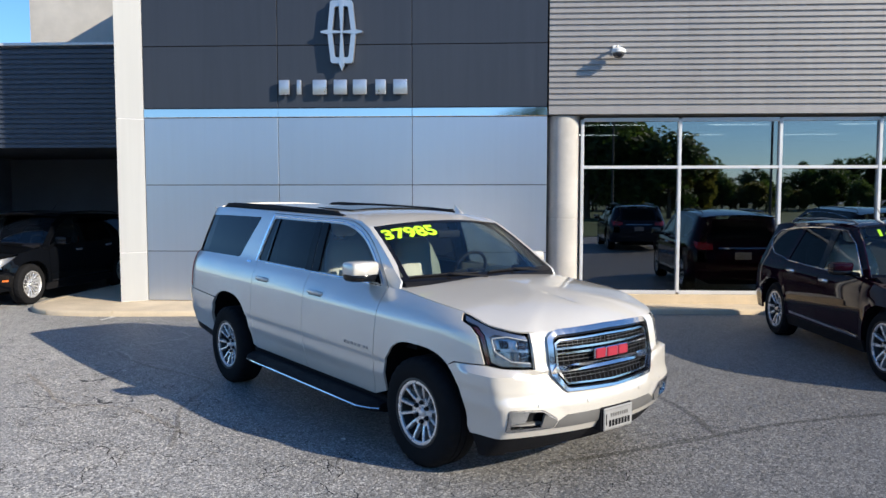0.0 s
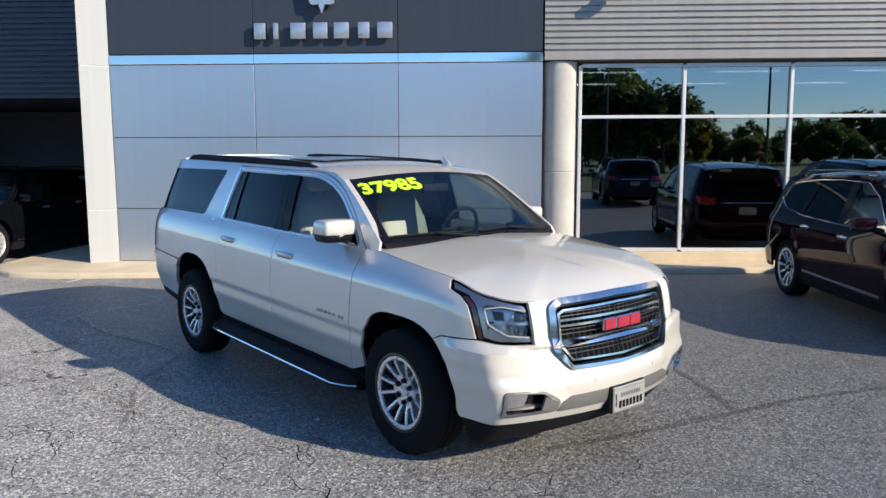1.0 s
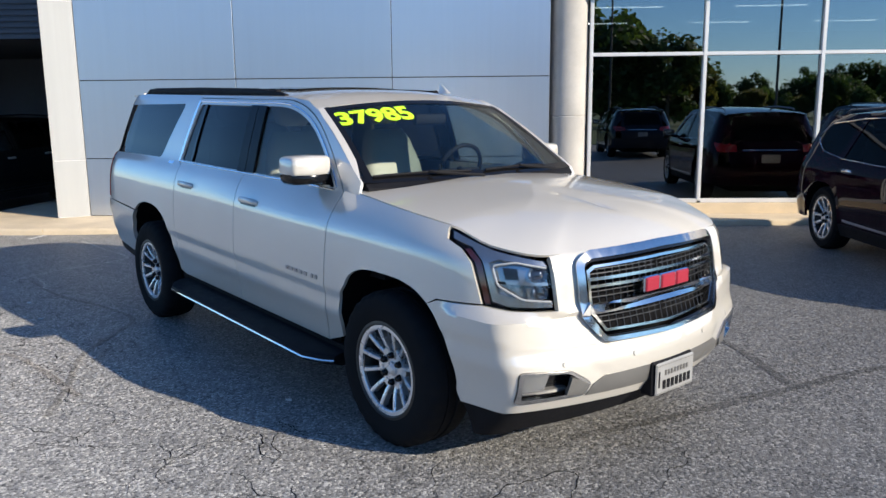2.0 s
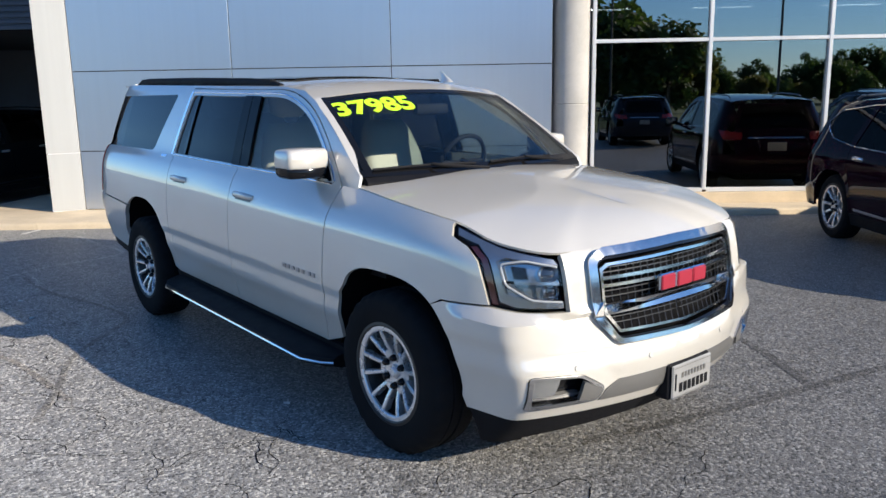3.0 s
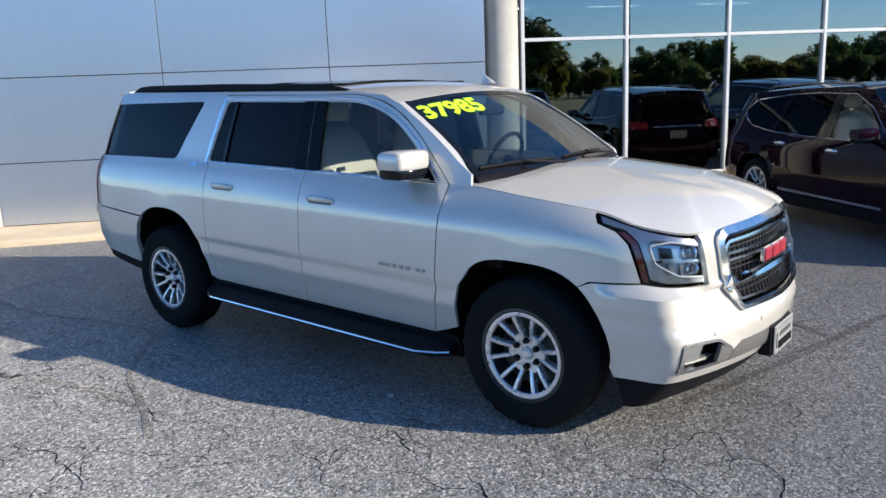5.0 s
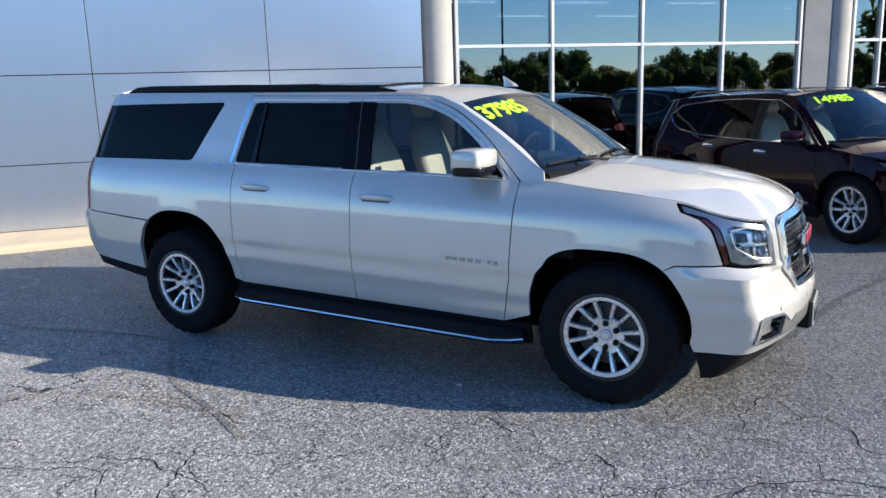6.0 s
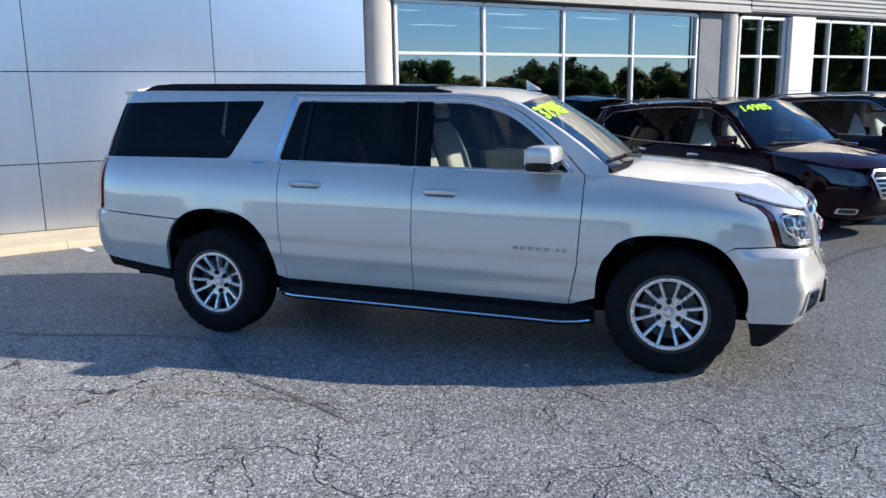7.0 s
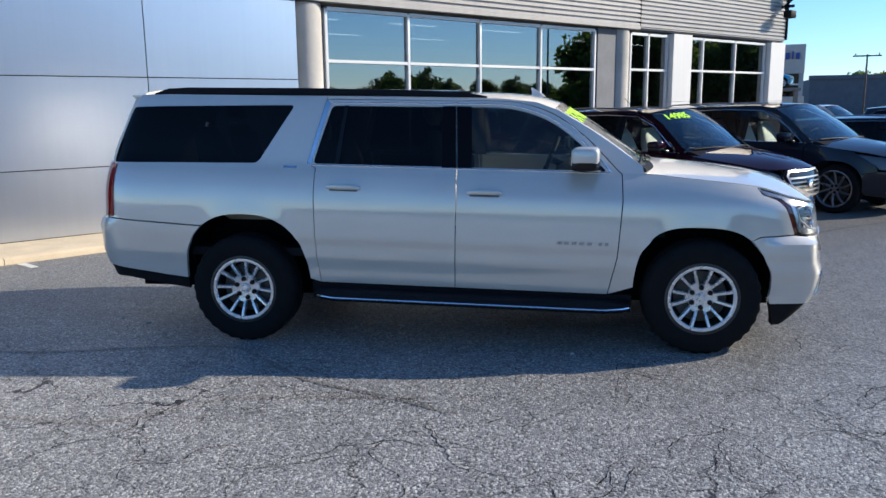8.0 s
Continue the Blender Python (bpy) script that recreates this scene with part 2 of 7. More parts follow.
def lathe_bm(profile, seg=32, axis='Z', closed=False, capped=True):
    """Turns (radius, height) pairs round an axis."""
    bm = bmesh.new()
    rings = []
    for r, h in profile:
        ring = []
        for i in range(seg):
            a = 2 * math.pi * i / seg
            c, s = r * math.cos(a), r * math.sin(a)
            ring.append(bm.verts.new((c, s, h) if axis == 'Z' else (c, h, s)))
        rings.append(ring)
    pairs = list(zip(rings, rings[1:])) + ([(rings[-1], rings[0])] if closed else [])
    for a, b in pairs:
        for i in range(seg):
            bm.faces.new((a[i], a[(i + 1) % seg], b[(i + 1) % seg], b[i]))
    if not closed and capped:
        for ring in (rings[0], rings[-1]):
            if (ring[0].co - ring[seg // 2].co).length > 1e-4:
                bm.faces.new(ring)
    bmesh.ops.remove_doubles(bm, verts=bm.verts[:], dist=1e-6)
    bmesh.ops.recalc_face_normals(bm, faces=bm.faces[:])
    return bm


def tube_bm(points, radius, seg=8, closed=False, bm=None, flat=1.0):
    """A round (or flattened) bar along a line of points."""
    bm = bm or bmesh.new()
    pts = [Vector(p) for p in points]
    n = len(pts)
    rings = []
    for i, p in enumerate(pts):
        a = pts[(i - 1) % n] if (closed or i > 0) else p
        b = pts[(i + 1) % n] if (closed or i < n - 1) else p
        d = (b - a).normalized()
        ref = Vector((0, 0, 1)) if abs(d.z) < 0.9 else Vector((0, 1, 0))
        u = d.cross(ref).normalized()
        w = u.cross(d).normalized()
        rings.append([bm.verts.new(p + radius * (math.cos(2 * math.pi * k / seg) * u * flat + math.sin(2 * math.pi * k / seg) * w)) for k in range(seg)])
    for i in range(n if closed else n - 1):
        a, b = rings[i], rings[(i + 1) % n]
        for k in range(seg):
            bm.faces.new((a[k], a[(k + 1) % seg], b[(k + 1) % seg], b[k]))
    if not closed:
        bm.faces.new(rings[0][::-1])
        bm.faces.new(rings[-1])
    bmesh.ops.recalc_face_normals(bm, faces=bm.faces[:])
    return bm

# ---- ground, kerb, dealership building ----
bm = bmesh.new()
bmesh.ops.create_grid(bm, x_segments=40, y_segments=40, size=900)
ground = part("ground", bm, ASPHALT, None)
tagged(ground, "weathered grey asphalt parking lot with fine cracks", "asphalt", kind="structure")

KERB = [(-7.2, 17.0), (-7.42, 14.6), (-7.46, 13.3), (-7.2, 12.65), (-6.75, 12.3), (-6.2, 12.2), (-5.6, 12.2), (-4.3, 12.3), (-3.0, 12.45), (-1.9, 12.52), (0.0, 12.64), (1.6, 12.78), (3.6, 12.92), (7.0, 13.0), (10.4, 13.0), (17.9, 13.0)]


def smooth_line(pts, n=4):
    out = []
    m = len(pts)
    for i in range(m - 1):
        p0, p1, p2, p3 = (Vector(pts[max(0, i - 1)]), Vector(pts[i]), Vector(pts[i + 1]), Vector(pts[min(m - 1, i + 2)]))
        for k in range(n):
            t = k / n
            out.append(0.5 * ((2 * p1) + (p2 - p0) * t + (2 * p0 - 5 * p1 + 4 * p2 - p3) * t * t + (3 * p1 - p0 - 3 * p2 + p3) * t ** 3))
    out.append(Vector(pts[-1]))
    return out


WALK_Z = 0.085
edge = smooth_line(KERB, 4)


def inner(pts, d):
    out = []
    for i, p in enumerate(pts):
        a, b = pts[max(0, i - 1)], pts[min(len(pts) - 1, i + 1)]
        t = (b - a).normalized()
        out.append(p + Vector((-t.y, t.x)) * d)
    return out


# the kerb is a row of cast lengths with a joint between them
inn = inner(edge, 0.16)
pavement = thing("pavement", "pale buff concrete sidewalk with a low rounded kerb", "sidewalk", kind="structure")
poly = [(p.x, p.y) for p in inn] + [(17.9, 14.4), (-5.9, 14.4), (-6.0, 17.0)]
part("slab", prism_bm(poly, -0.05, WALK_Z - 0.004), CONCRETE, pavement)
step = 8
for i in range(0, len(edge) - 1, step):
    j = min(i + step, len(edge) - 1)
    bm = bmesh.new()
    prof = [(0.0, -0.05), (0.0, WALK_Z - 0.03), (0.012, WALK_Z - 0.01), (0.035, WALK_Z), (0.155, WALK_Z), (0.155, -0.05)]
    rows = []
    for k in range(i, j + 1):
        t = (inn[k] - edge[k]).normalized()
        tang = Vector((t.y, -t.x))
        shift = 0.004 if k == i else (-0.004 if k == j else 0)
        rows.append([bm.verts.new((edge[k].x + t.x * a + tang.x * shift, edge[k].y + t.y * a + tang.y * shift, z)) for a, z in prof])
    for a, b in zip(rows, rows[1:]):
        for k in range(len(prof) - 1):
            bm.faces.new((a[k], a[k + 1], b[k + 1], b[k]))
    bm.faces.new(rows[0])
    bm.faces.new(rows[-1][::-1])
    bmesh.ops.recalc_face_normals(bm, faces=bm.faces[:])
    part("kerb", bm, CONCRETE, pavement, angle=50)

FY = 13.55          # front of the cladding
GY = 13.73          # glazing plane
PANEL_X = [-5.58, -3.18, -0.825, 1.51]
PANEL_Z = [0.085, 0.97, 2.146, 3.323]
DARK_Z = [3.485, 4.563, 5.64, 6.72, 7.3]

tower = thing("wall_tower", "entrance tower clad in silver and charcoal metal panels", "wall", kind="structure")
part("core", box_bm(-5.57, 1.50, FY + 0.03, FY + 0.9, 0.0, 7.25), BLACK_GAP, tower, "black joints behind the cladding", smooth=False)
part("tower_body", box_bm(-5.55, 1.48, FY + 0.92, FY + 5.5, 0.0, 7.2), WHITE_PANEL, tower, smooth=False)


def panel(x0, x1, z0, z1, mat, label=""):
    part("panel", box_bm(x0 + 0.006, x1 - 0.006, FY, FY + 0.045, z0 + 0.006, z1 - 0.006, 0.003), mat, tower, label, smooth=False)


for xa, xb in zip(PANEL_X, PANEL_X[1:]):
    for za, zb in zip(PANEL_Z, PANEL_Z[1:]):
        panel(xa, xb, za, zb, SILVER_PANEL, "silver metal panel")
    for za, zb in zip(DARK_Z, DARK_Z[1:]):
        panel(xa, xb, za, zb, DARK_PANEL, "charcoal metal panel")
    part("polished_strip", box_bm(xa + 0.002, xb - 0.002, FY - 0.012, FY + 0.04, PANEL_Z[-1] + 0.008, DARK_Z[0] - 0.008, 0.004), MIRROR_STRIP, tower, "mirror-polished metal strip")

# slanted white blade at the tower's edge
blade = thing("wall_blade", "tall white slanted end pier of the tower", "wall", kind="structure")
bl = [(-5.97, 13.31), (-5.585, 13.545), (-5.585, 14.4), (-5.97, 14.4)]
zj = [0.085, 0.95, 3.30, 5.6, 7.3]
for za, zb in zip(zj, zj[1:]):
    part("panel", prism_bm(bl, za + 0.005, zb - 0.005), WHITE_PANEL, blade, smooth=False)
part("core", prism_bm([(x * 0.999 - 0.001 + (0.006 if x < -5.8 else -0.006), y + 0.01) for x, y in bl], 0.0, 7.28), ALU, blade, smooth=False)


def ribbed(x0, x1, y, z0, z1, pitch=0.0965, depth=0.03):
    """Horizontal trapezoid ribs, one sheet, with a thickness."""
    bm = bmesh.new()
    prof = []
    z = z0
    while z < z1 - 1e-6:
        prof += [(0.0, z), (0.0, z + pitch * 0.60), (depth, z + pitch * 0.70), (depth, z + pitch * 0.92)]
        z += pitch
    prof.append((0.0, min(z, z1 + pitch)))
    rows = [[bm.verts.new((x, y + a, b)) for a, b in prof] for x in (x0, x1)]
    for k in range(len(prof) - 1):
        bm.faces.new((rows[0][k], rows[1][k], rows[1][k + 1], rows[0][k + 1]))
    back = [bm.verts.new((x, y + depth + 0.02, b)) for x, b in ((x0, z0), (x1, z0), (x1, prof[-1][1]), (x0, prof[-1][1]))]
    bm.faces.new(back[::-1])
    bm.faces.new((back[0], back[1], rows[1][0], rows[0][0]))
    bmesh.ops.recalc_face_normals(bm, faces=bm.faces[:])
    return bm


siding = thing("wall_siding", "horizontally ribbed grey metal siding above the showroom windows", "wall", kind="structure")
for xa, xb in ((1.53, 3.87), (3.87, 7.05), (7.05, 10.235)):
    part("siding_sheet", ribbed(xa + 0.002, xb - 0.002, FY - 0.02, 3.42, 6.3), SIDING, siding, smooth=False)
for xa, xb in ((10.25, 13.6), (13.6, 17.0)):
    part("siding_sheet", ribbed(xa + 0.002, xb - 0.002, FY + 0.03, 3.42, 6.3), SIDING, siding, smooth=False)
part("backing", box_bm(1.52, 17.0, FY + 0.10, FY + 0.4, 3.43, 6.35), BLACK_GAP, siding, smooth=False)
part("trim_board", box_bm(1.53, 10.24, FY - 0.03, FY + 0.10, 3.345, 3.418, 0.005), SIDING, siding, "grey metal trim board")
part("trim_board", box_bm(10.246, 17.0, FY + 0.045, FY + 0.10, 3.385, 3.418, 0.005), SIDING, siding, "grey metal trim board")
part("joint_cover", box_bm(10.236, 10.249, FY - 0.024, FY + 0.05, 3.42, 6.3), BLACK_GAP, siding, smooth=False)
part("corner_trim", box_bm(17.002, 17.06, FY - 0.005, FY + 0.5, 3.42, 6.35), BLACK_GAP, siding, "dark corner trim", smooth=False)
part("roof_slab", box_bm(1.52, 17.06, FY + 0.405, 24.0, 3.75, 6.25), GREY_WALL, siding, smooth=False)
part("soffit", box_bm(1.53, 17.04, FY + 0.101, GY + 0.25, 3.35, 3.40), GREY_WALL, siding, smooth=False)


def column(x, y, r, name="round_column"):
    ob = thing(name, "round buff-grey stucco column beside the glazing", "column", "entrance columns", "structure")
    bmc = lathe_bm([(r, WALK_Z - 0.01), (r, 1.55), (r - 0.006, 1.556), (r - 0.006, 1.566), (r, 1.572), (r, 3.33)], 40)
    for v in bmc.verts:
        v.co += Vector((x, y, 0))
    part("shaft", bmc, COLUMN, ob)
    return ob


column(1.81, GY + 0.12, 0.285)
column(9.80, GY + 0.12, 0.285)


def glazing(name, xs, z_rows, label):
    win = thing(name, label, "window", kind="structure")
    w = 0.052
    for x in xs:
        part("mullion", box_bm(x - w / 2, x + w / 2, GY - 0.045, GY + 0.09, z_rows[0], z_rows[-1], 0.004), ALU, win, "pale aluminium mullion")
    for k, z in enumerate(z_rows):
        for xa, xb in zip(xs, xs[1:]):
            hh = 0.026 if 0 < k < len(z_rows) - 1 else 0.03
            part("transom", box_bm(xa + w / 2 + 0.001, xb - w / 2 - 0.001, GY - 0.04, GY + 0.085, z - hh, z + hh, 0.004), ALU, win, "pale aluminium transom")
    for xa, xb in zip(xs, xs[1:]):
        for za, zb in zip(z_rows, z_rows[1:]):
            p = part("pane", box_bm(xa + w / 2 - 0.004, xb - w / 2 + 0.004, GY + 0.012, GY + 0.018, za + 0.022, zb - 0.022), SHOP_GLASS, win, "tinted reflective glass pane", smooth=False)
            clear_shadow(p)
    return win


glazing("window_1", [2.13, 3.80, 5.505, 7.17, 8.87], [0.27, 2.45, 3.27], "large tinted showroom window in a pale aluminium grid")
glazing("window_2", [10.13, 10.80, 11.55], [0.27, 2.48, 3.27], "narrow tinted window in a pale aluminium grid")
glazing("window_3", [12.46, 13.09, 14.62, 16.15], [0.27, 2.50, 3.27], "tinted showroom window in a pale aluminium grid")
base = thing("wall_base", "low concrete sill below the glazing", "wall", kind="structure")
for xa, xb in ((2.10, 8.92), (10.09, 11.60), (12.42, 16.20)):
    part("sill", box_bm(xa, xb, GY - 0.08, GY + 0.12, WALK_Z - 0.01, 0.238, 0.008), CONCRETE, base)
piers = thing("wall_piers", "smooth white panel piers between the showroom windows", "wall", kind="structure")
for xa, xb in ((11.62, 12.40), (16.25, 17.04)):
    for za, zb in ((WALK_Z, 1.75), (1.756, 3.325)):
        part("panel", box_bm(xa, xb, FY + 0.02, GY + 0.3, za, zb, 0.004), PIER_WHITE, piers, "white metal panel", smooth=False)
part("grey_return", box_bm(8.93, 9.62, GY - 0.06, GY + 0.3, WALK_Z, 3.33, 0.004), GREY_WALL, piers, "grey wall beside the column", smooth=False)
part("grey_return", box_bm(1.52, 2.09, GY + 0.16, GY + 0.4, WALK_Z, 3.33), GREY_WALL, piers, smooth=False)

# showroom behind the glass
room = thing("showroom", "dim showroom interior seen through tinted glass", "room", kind="structure")
part("floor", box_bm(1.6, 17.0, GY + 0.13, 23.8, 0.0, 0.20), TILE_FLOOR, room, smooth=False)
# walls and ceiling near-black, so the showroom's dimness sits in their colour
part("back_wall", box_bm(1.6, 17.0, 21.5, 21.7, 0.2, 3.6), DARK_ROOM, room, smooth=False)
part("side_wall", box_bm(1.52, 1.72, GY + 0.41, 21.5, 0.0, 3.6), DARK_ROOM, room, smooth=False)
part("side_wall", box_bm(16.85, 17.04, GY + 0.31, 24.0, 0.0, 3.74), ROOM_WALL, room, smooth=False)
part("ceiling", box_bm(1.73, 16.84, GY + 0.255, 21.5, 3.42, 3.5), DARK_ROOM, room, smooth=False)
for cx, cy in ((3.0, 15.6), (5.4, 15.6), (7.9, 15.6), (2.9, 18.2), (5.3, 18.2), (7.8, 18.2), (11.5, 16.4), (14.2, 16.4)):
    lamp = thing("ceiling_light", "linear fluorescent ceiling light in the showroom", "ceiling light", "showroom lights")
    part("housing", box_bm(cx - 0.62, cx + 0.62, cy - 0.07, cy + 0.07, 3.35, 3.418, 0.006), ALU, lamp)
    part("tube", box_bm(cx - 0.58, cx + 0.58, cy - 0.04, cy + 0.04, 3.335, 3.349), TUBE, lamp, "lit fluorescent tube", smooth=False)

# service drive beside the tower
drive = thing("wall_drive", "shaded service drive under ribbed metal siding coloured for shade", "wall", kind="structure")
for xa, xb in ((-12.2, -9.1), (-9.1, -5.98)):
    part("siding_sheet", ribbed(xa + 0.002, xb - 0.002, 15.0, 2.90, 4.78), SHADED_SIDING, drive, smooth=False)
part("fascia_core", box_bm(-12.2, -5.975, 15.06, 15.4, 2.92, 4.80), BLACK_GAP, drive, smooth=False)
part("cap", box_bm(-12.2, -5.98, 14.97, 15.5, 4.885, 4.94, 0.005), ALU, drive, "pale metal coping")
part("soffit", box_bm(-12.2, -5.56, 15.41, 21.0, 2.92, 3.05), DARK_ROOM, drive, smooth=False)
part("roof_deck", box_bm(-12.2, -5.56, 15.41, 21.0, 3.06, 4.7), GREY_WALL, drive, smooth=False)
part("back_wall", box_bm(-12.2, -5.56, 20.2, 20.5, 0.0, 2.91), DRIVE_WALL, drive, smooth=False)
part("side_wall", box_bm(-12.5, -12.21, 15.0, 20.5, 0.0, 4.7), GREY_WALL, drive, smooth=False)
upper = thing("wall_upper", "plain pale grey upper wall above the service drive", "wall", kind="structure")
part("upper_block", box_bm(-9.75, -5.57, 17.2, 24.0, 4.71, 9.5), BEIGE_WALL, upper, smooth=False)

# ---- car kit: a body shell on which panels are cut by their outlines ----
from mathutils.geometry import delaunay_2d_cdt


def paint(name, col, flake=0.0, rough=0.28, coat=1.0, ior=1.6, spec=0.5, haze=0.02):
    m, t, b = nodes_of(name)
    co = coords(t)
    n1 = nd(t, "ShaderNodeTexNoise", Scale=2.2, Detail=5.0, Roughness=0.6)
    t.links.new(co.outputs[0], n1.inputs["Vector"])
    n2 = nd(t, "ShaderNodeTexNoise", Scale=900.0, Detail=1.0)
    t.links.new(co.outputs[0], n2.inputs["Vector"])
    r = ramp(t, n1.outputs["Fac"], [(0.3, tuple(c * 0.97 for c in col)), (0.7, tuple(min(1, c * 1.03) for c in col))])
    f = ramp(t, n2.outputs["Fac"], [(0.4, (0.93,) * 3), (0.62, (1.08,) * 3)])
    t.links.new(mixc(t, 1.0, r.outputs[0], f.outputs[0], 'MULTIPLY'), b.inputs["Base Color"])
    b.inputs["Metallic"].default_value = flake
    b.inputs["Roughness"].default_value = rough
    b.inputs["Coat Weight"].default_value = coat
    b.inputs["Coat Roughness"].default_value = haze
    b.inputs["Coat IOR"].default_value = ior
    b.inputs["Specular IOR Level"].default_value = spec
    n3 = nd(t, "ShaderNodeTexNoise", Scale=1.4, Detail=1.0)
    t.links.new(co.outputs[0], n3.inputs["Vector"])
    cb = nd(t, "ShaderNodeBump", Strength=0.05, Distance=0.02)
    t.links.new(n3.outputs["Fac"], cb.inputs["Height"])
    t.links.new(cb.outputs[0], b.inputs["Coat Normal"])
    return m


WHITE_PAINT = paint("pearl_white_paint", (0.61, 0.578, 0.52), 0.14, 0.32, 1.0, 2.15, haze=0.055)
MAROON_PAINT = paint("dark_maroon_paint", (0.012, 0.0016, 0.006), 0.0, 0.5, 1.0, 1.29, 0.0)
NAVY_PAINT = paint("dark_slate_paint", (0.013, 0.016, 0.025), 0.0, 0.5, 1.0, 1.36, 0.0)
BLACK_PAINT = paint("black_paint", (0.003, 0.0035, 0.005), 0.0, 0.5, 1.0, 1.30, 0.0)
BLUE_PAINT = paint("bright_blue_paint", (0.02, 0.28, 0.52), 0.2, 0.3)
GLOSS_BLACK = plain("gloss_black_trim", (0.006, 0.006, 0.007), 0.12, spec=0.3)
BLACK_PLASTIC = plain("black_plastic", (0.011, 0.011, 0.013), 0.6, 0, 0.2, 12.0, 0.15, 300, spec=0.1)
PILLAR_BLACK = plain("pillar_black", (0.004, 0.004, 0.005), 0.2, spec=0.10)
GREY_PLASTIC = plain("grey_satin_plastic", (0.15, 0.147, 0.142), 0.42, 0.3, 0.06, 8.0)
RUBBER = plain("tyre_rubber", (0.012, 0.012, 0.013), 0.85, 0, 0.2, 10.0, 0.2, 160, spec=0.08)
ALLOY = plain("polished_alloy", (0.72, 0.72, 0.73), 0.28, 0.68, 0.05, 9.0)
DARK_ALLOY = plain("dark_alloy", (0.30, 0.30, 0.31), 0.3, 0.9, 0.06, 9.0)
STEEL = plain("brake_steel", (0.07, 0.068, 0.066), 0.5, 0.9, 0.2, 20.0)
LEATHER = plain("light_leather", (0.62, 0.58, 0.49), 0.55, 0, 0.06, 6.0, 0.12, 260)
DARK_TRIM = plain("dark_cabin_trim", (0.016, 0.017, 0.020), 0.6, 0, 0.1, 8.0, spec=0.12)
CLEAR_GLASS = glass("clear_car_glass", (0.72, 0.78, 0.78), 0.05)
PRIVACY_GLASS = glass("privacy_glass", (0.045, 0.050, 0.060), 0.02)
DOOR_GLASS = glass("tinted_door_glass", (0.42, 0.48, 0.48), 0.05)
LAMP_GLASS = glass("lamp_lens", (0.95, 0.96, 0.97), 0.04)
RED_LENS = plain("red_lens", (0.26, 0.010, 0.012), 0.12, 0, 0.1, 20.0, coat=1.0)
AMBER_LENS = plain("amber_lens", (0.55, 0.12, 0.01), 0.15, 0, 0.1, 20.0, coat=1.0)
DARK_RED = plain("dark_red_marker", (0.05, 0.009, 0.008), 0.12, 0, 0.1, 20.0, coat=1.0)
RED_BADGE = plain("red_badge", (0.29, 0.02, 0.038), 0.35, 0, 0.05, 20.0)
PRICE_PAINT = plain("lime_window_paint", (0.50, 0.92, 0.01), 0.55, 0, 0.06, 20.0)
PLATE_GREY = plain("plate_grey", (0.27, 0.27, 0.268), 0.5, 0.1, 0.1, 12.0)
GRILLE_CHROME = plain("grille_chrome", (0.55, 0.55, 0.555), 0.16, 1.0, 0.05, 9.0)
SATIN_CHROME = plain("satin_chrome", (0.50, 0.505, 0.52), 0.16, 1.0, 0.05, 20.0)
LAMP_SILVER = plain("lamp_silver", (0.42, 0.43, 0.44), 0.22, 0.9, 0.05, 20.0)
LAMP_SMOKE = plain("smoked_lamp", (0.10, 0.10, 0.105), 0.3, 0.6, 0.15, 25.0)
LIGHT_GUIDE = plain("light_guide_plastic", (0.40, 0.41, 0.42), 0.15, 0.0, 0.04, 20.0)
LENS_BLACK = plain("lens_black", (0.012, 0.013, 0.02), 0.05, coat=1.0)


def curve(pts):
    """Smooth monotone curve through (position, value) pairs."""
    xs = np.array([p[0] for p in pts], float)
    ys = np.array([p[1] for p in pts], float)
    h = np.diff(xs)
    d = np.diff(ys) / h
    m = np.zeros(len(xs))
    m[0], m[-1] = d[0], d[-1]
    for i in range(1, len(xs) - 1):
        m[i] = 0 if d[i - 1] * d[i] <= 0 else 2 * d[i - 1] * d[i] / (d[i - 1] + d[i])

    def f(x):
        x = min(max(x, xs[0]), xs[-1])
        i = min(int(np.searchsorted(xs, x, side='right')) - 1, len(h) - 1)
        i = max(i, 0)
        t = (x - xs[i]) / h[i]
        return float((2 * t ** 3 - 3 * t * t + 1) * ys[i] + (t ** 3 - 2 * t * t + t) * h[i] * m[i] + (-2 * t ** 3 + 3 * t * t) * ys[i + 1] + (t ** 3 - t * t) * h[i] * m[i + 1])
    return f


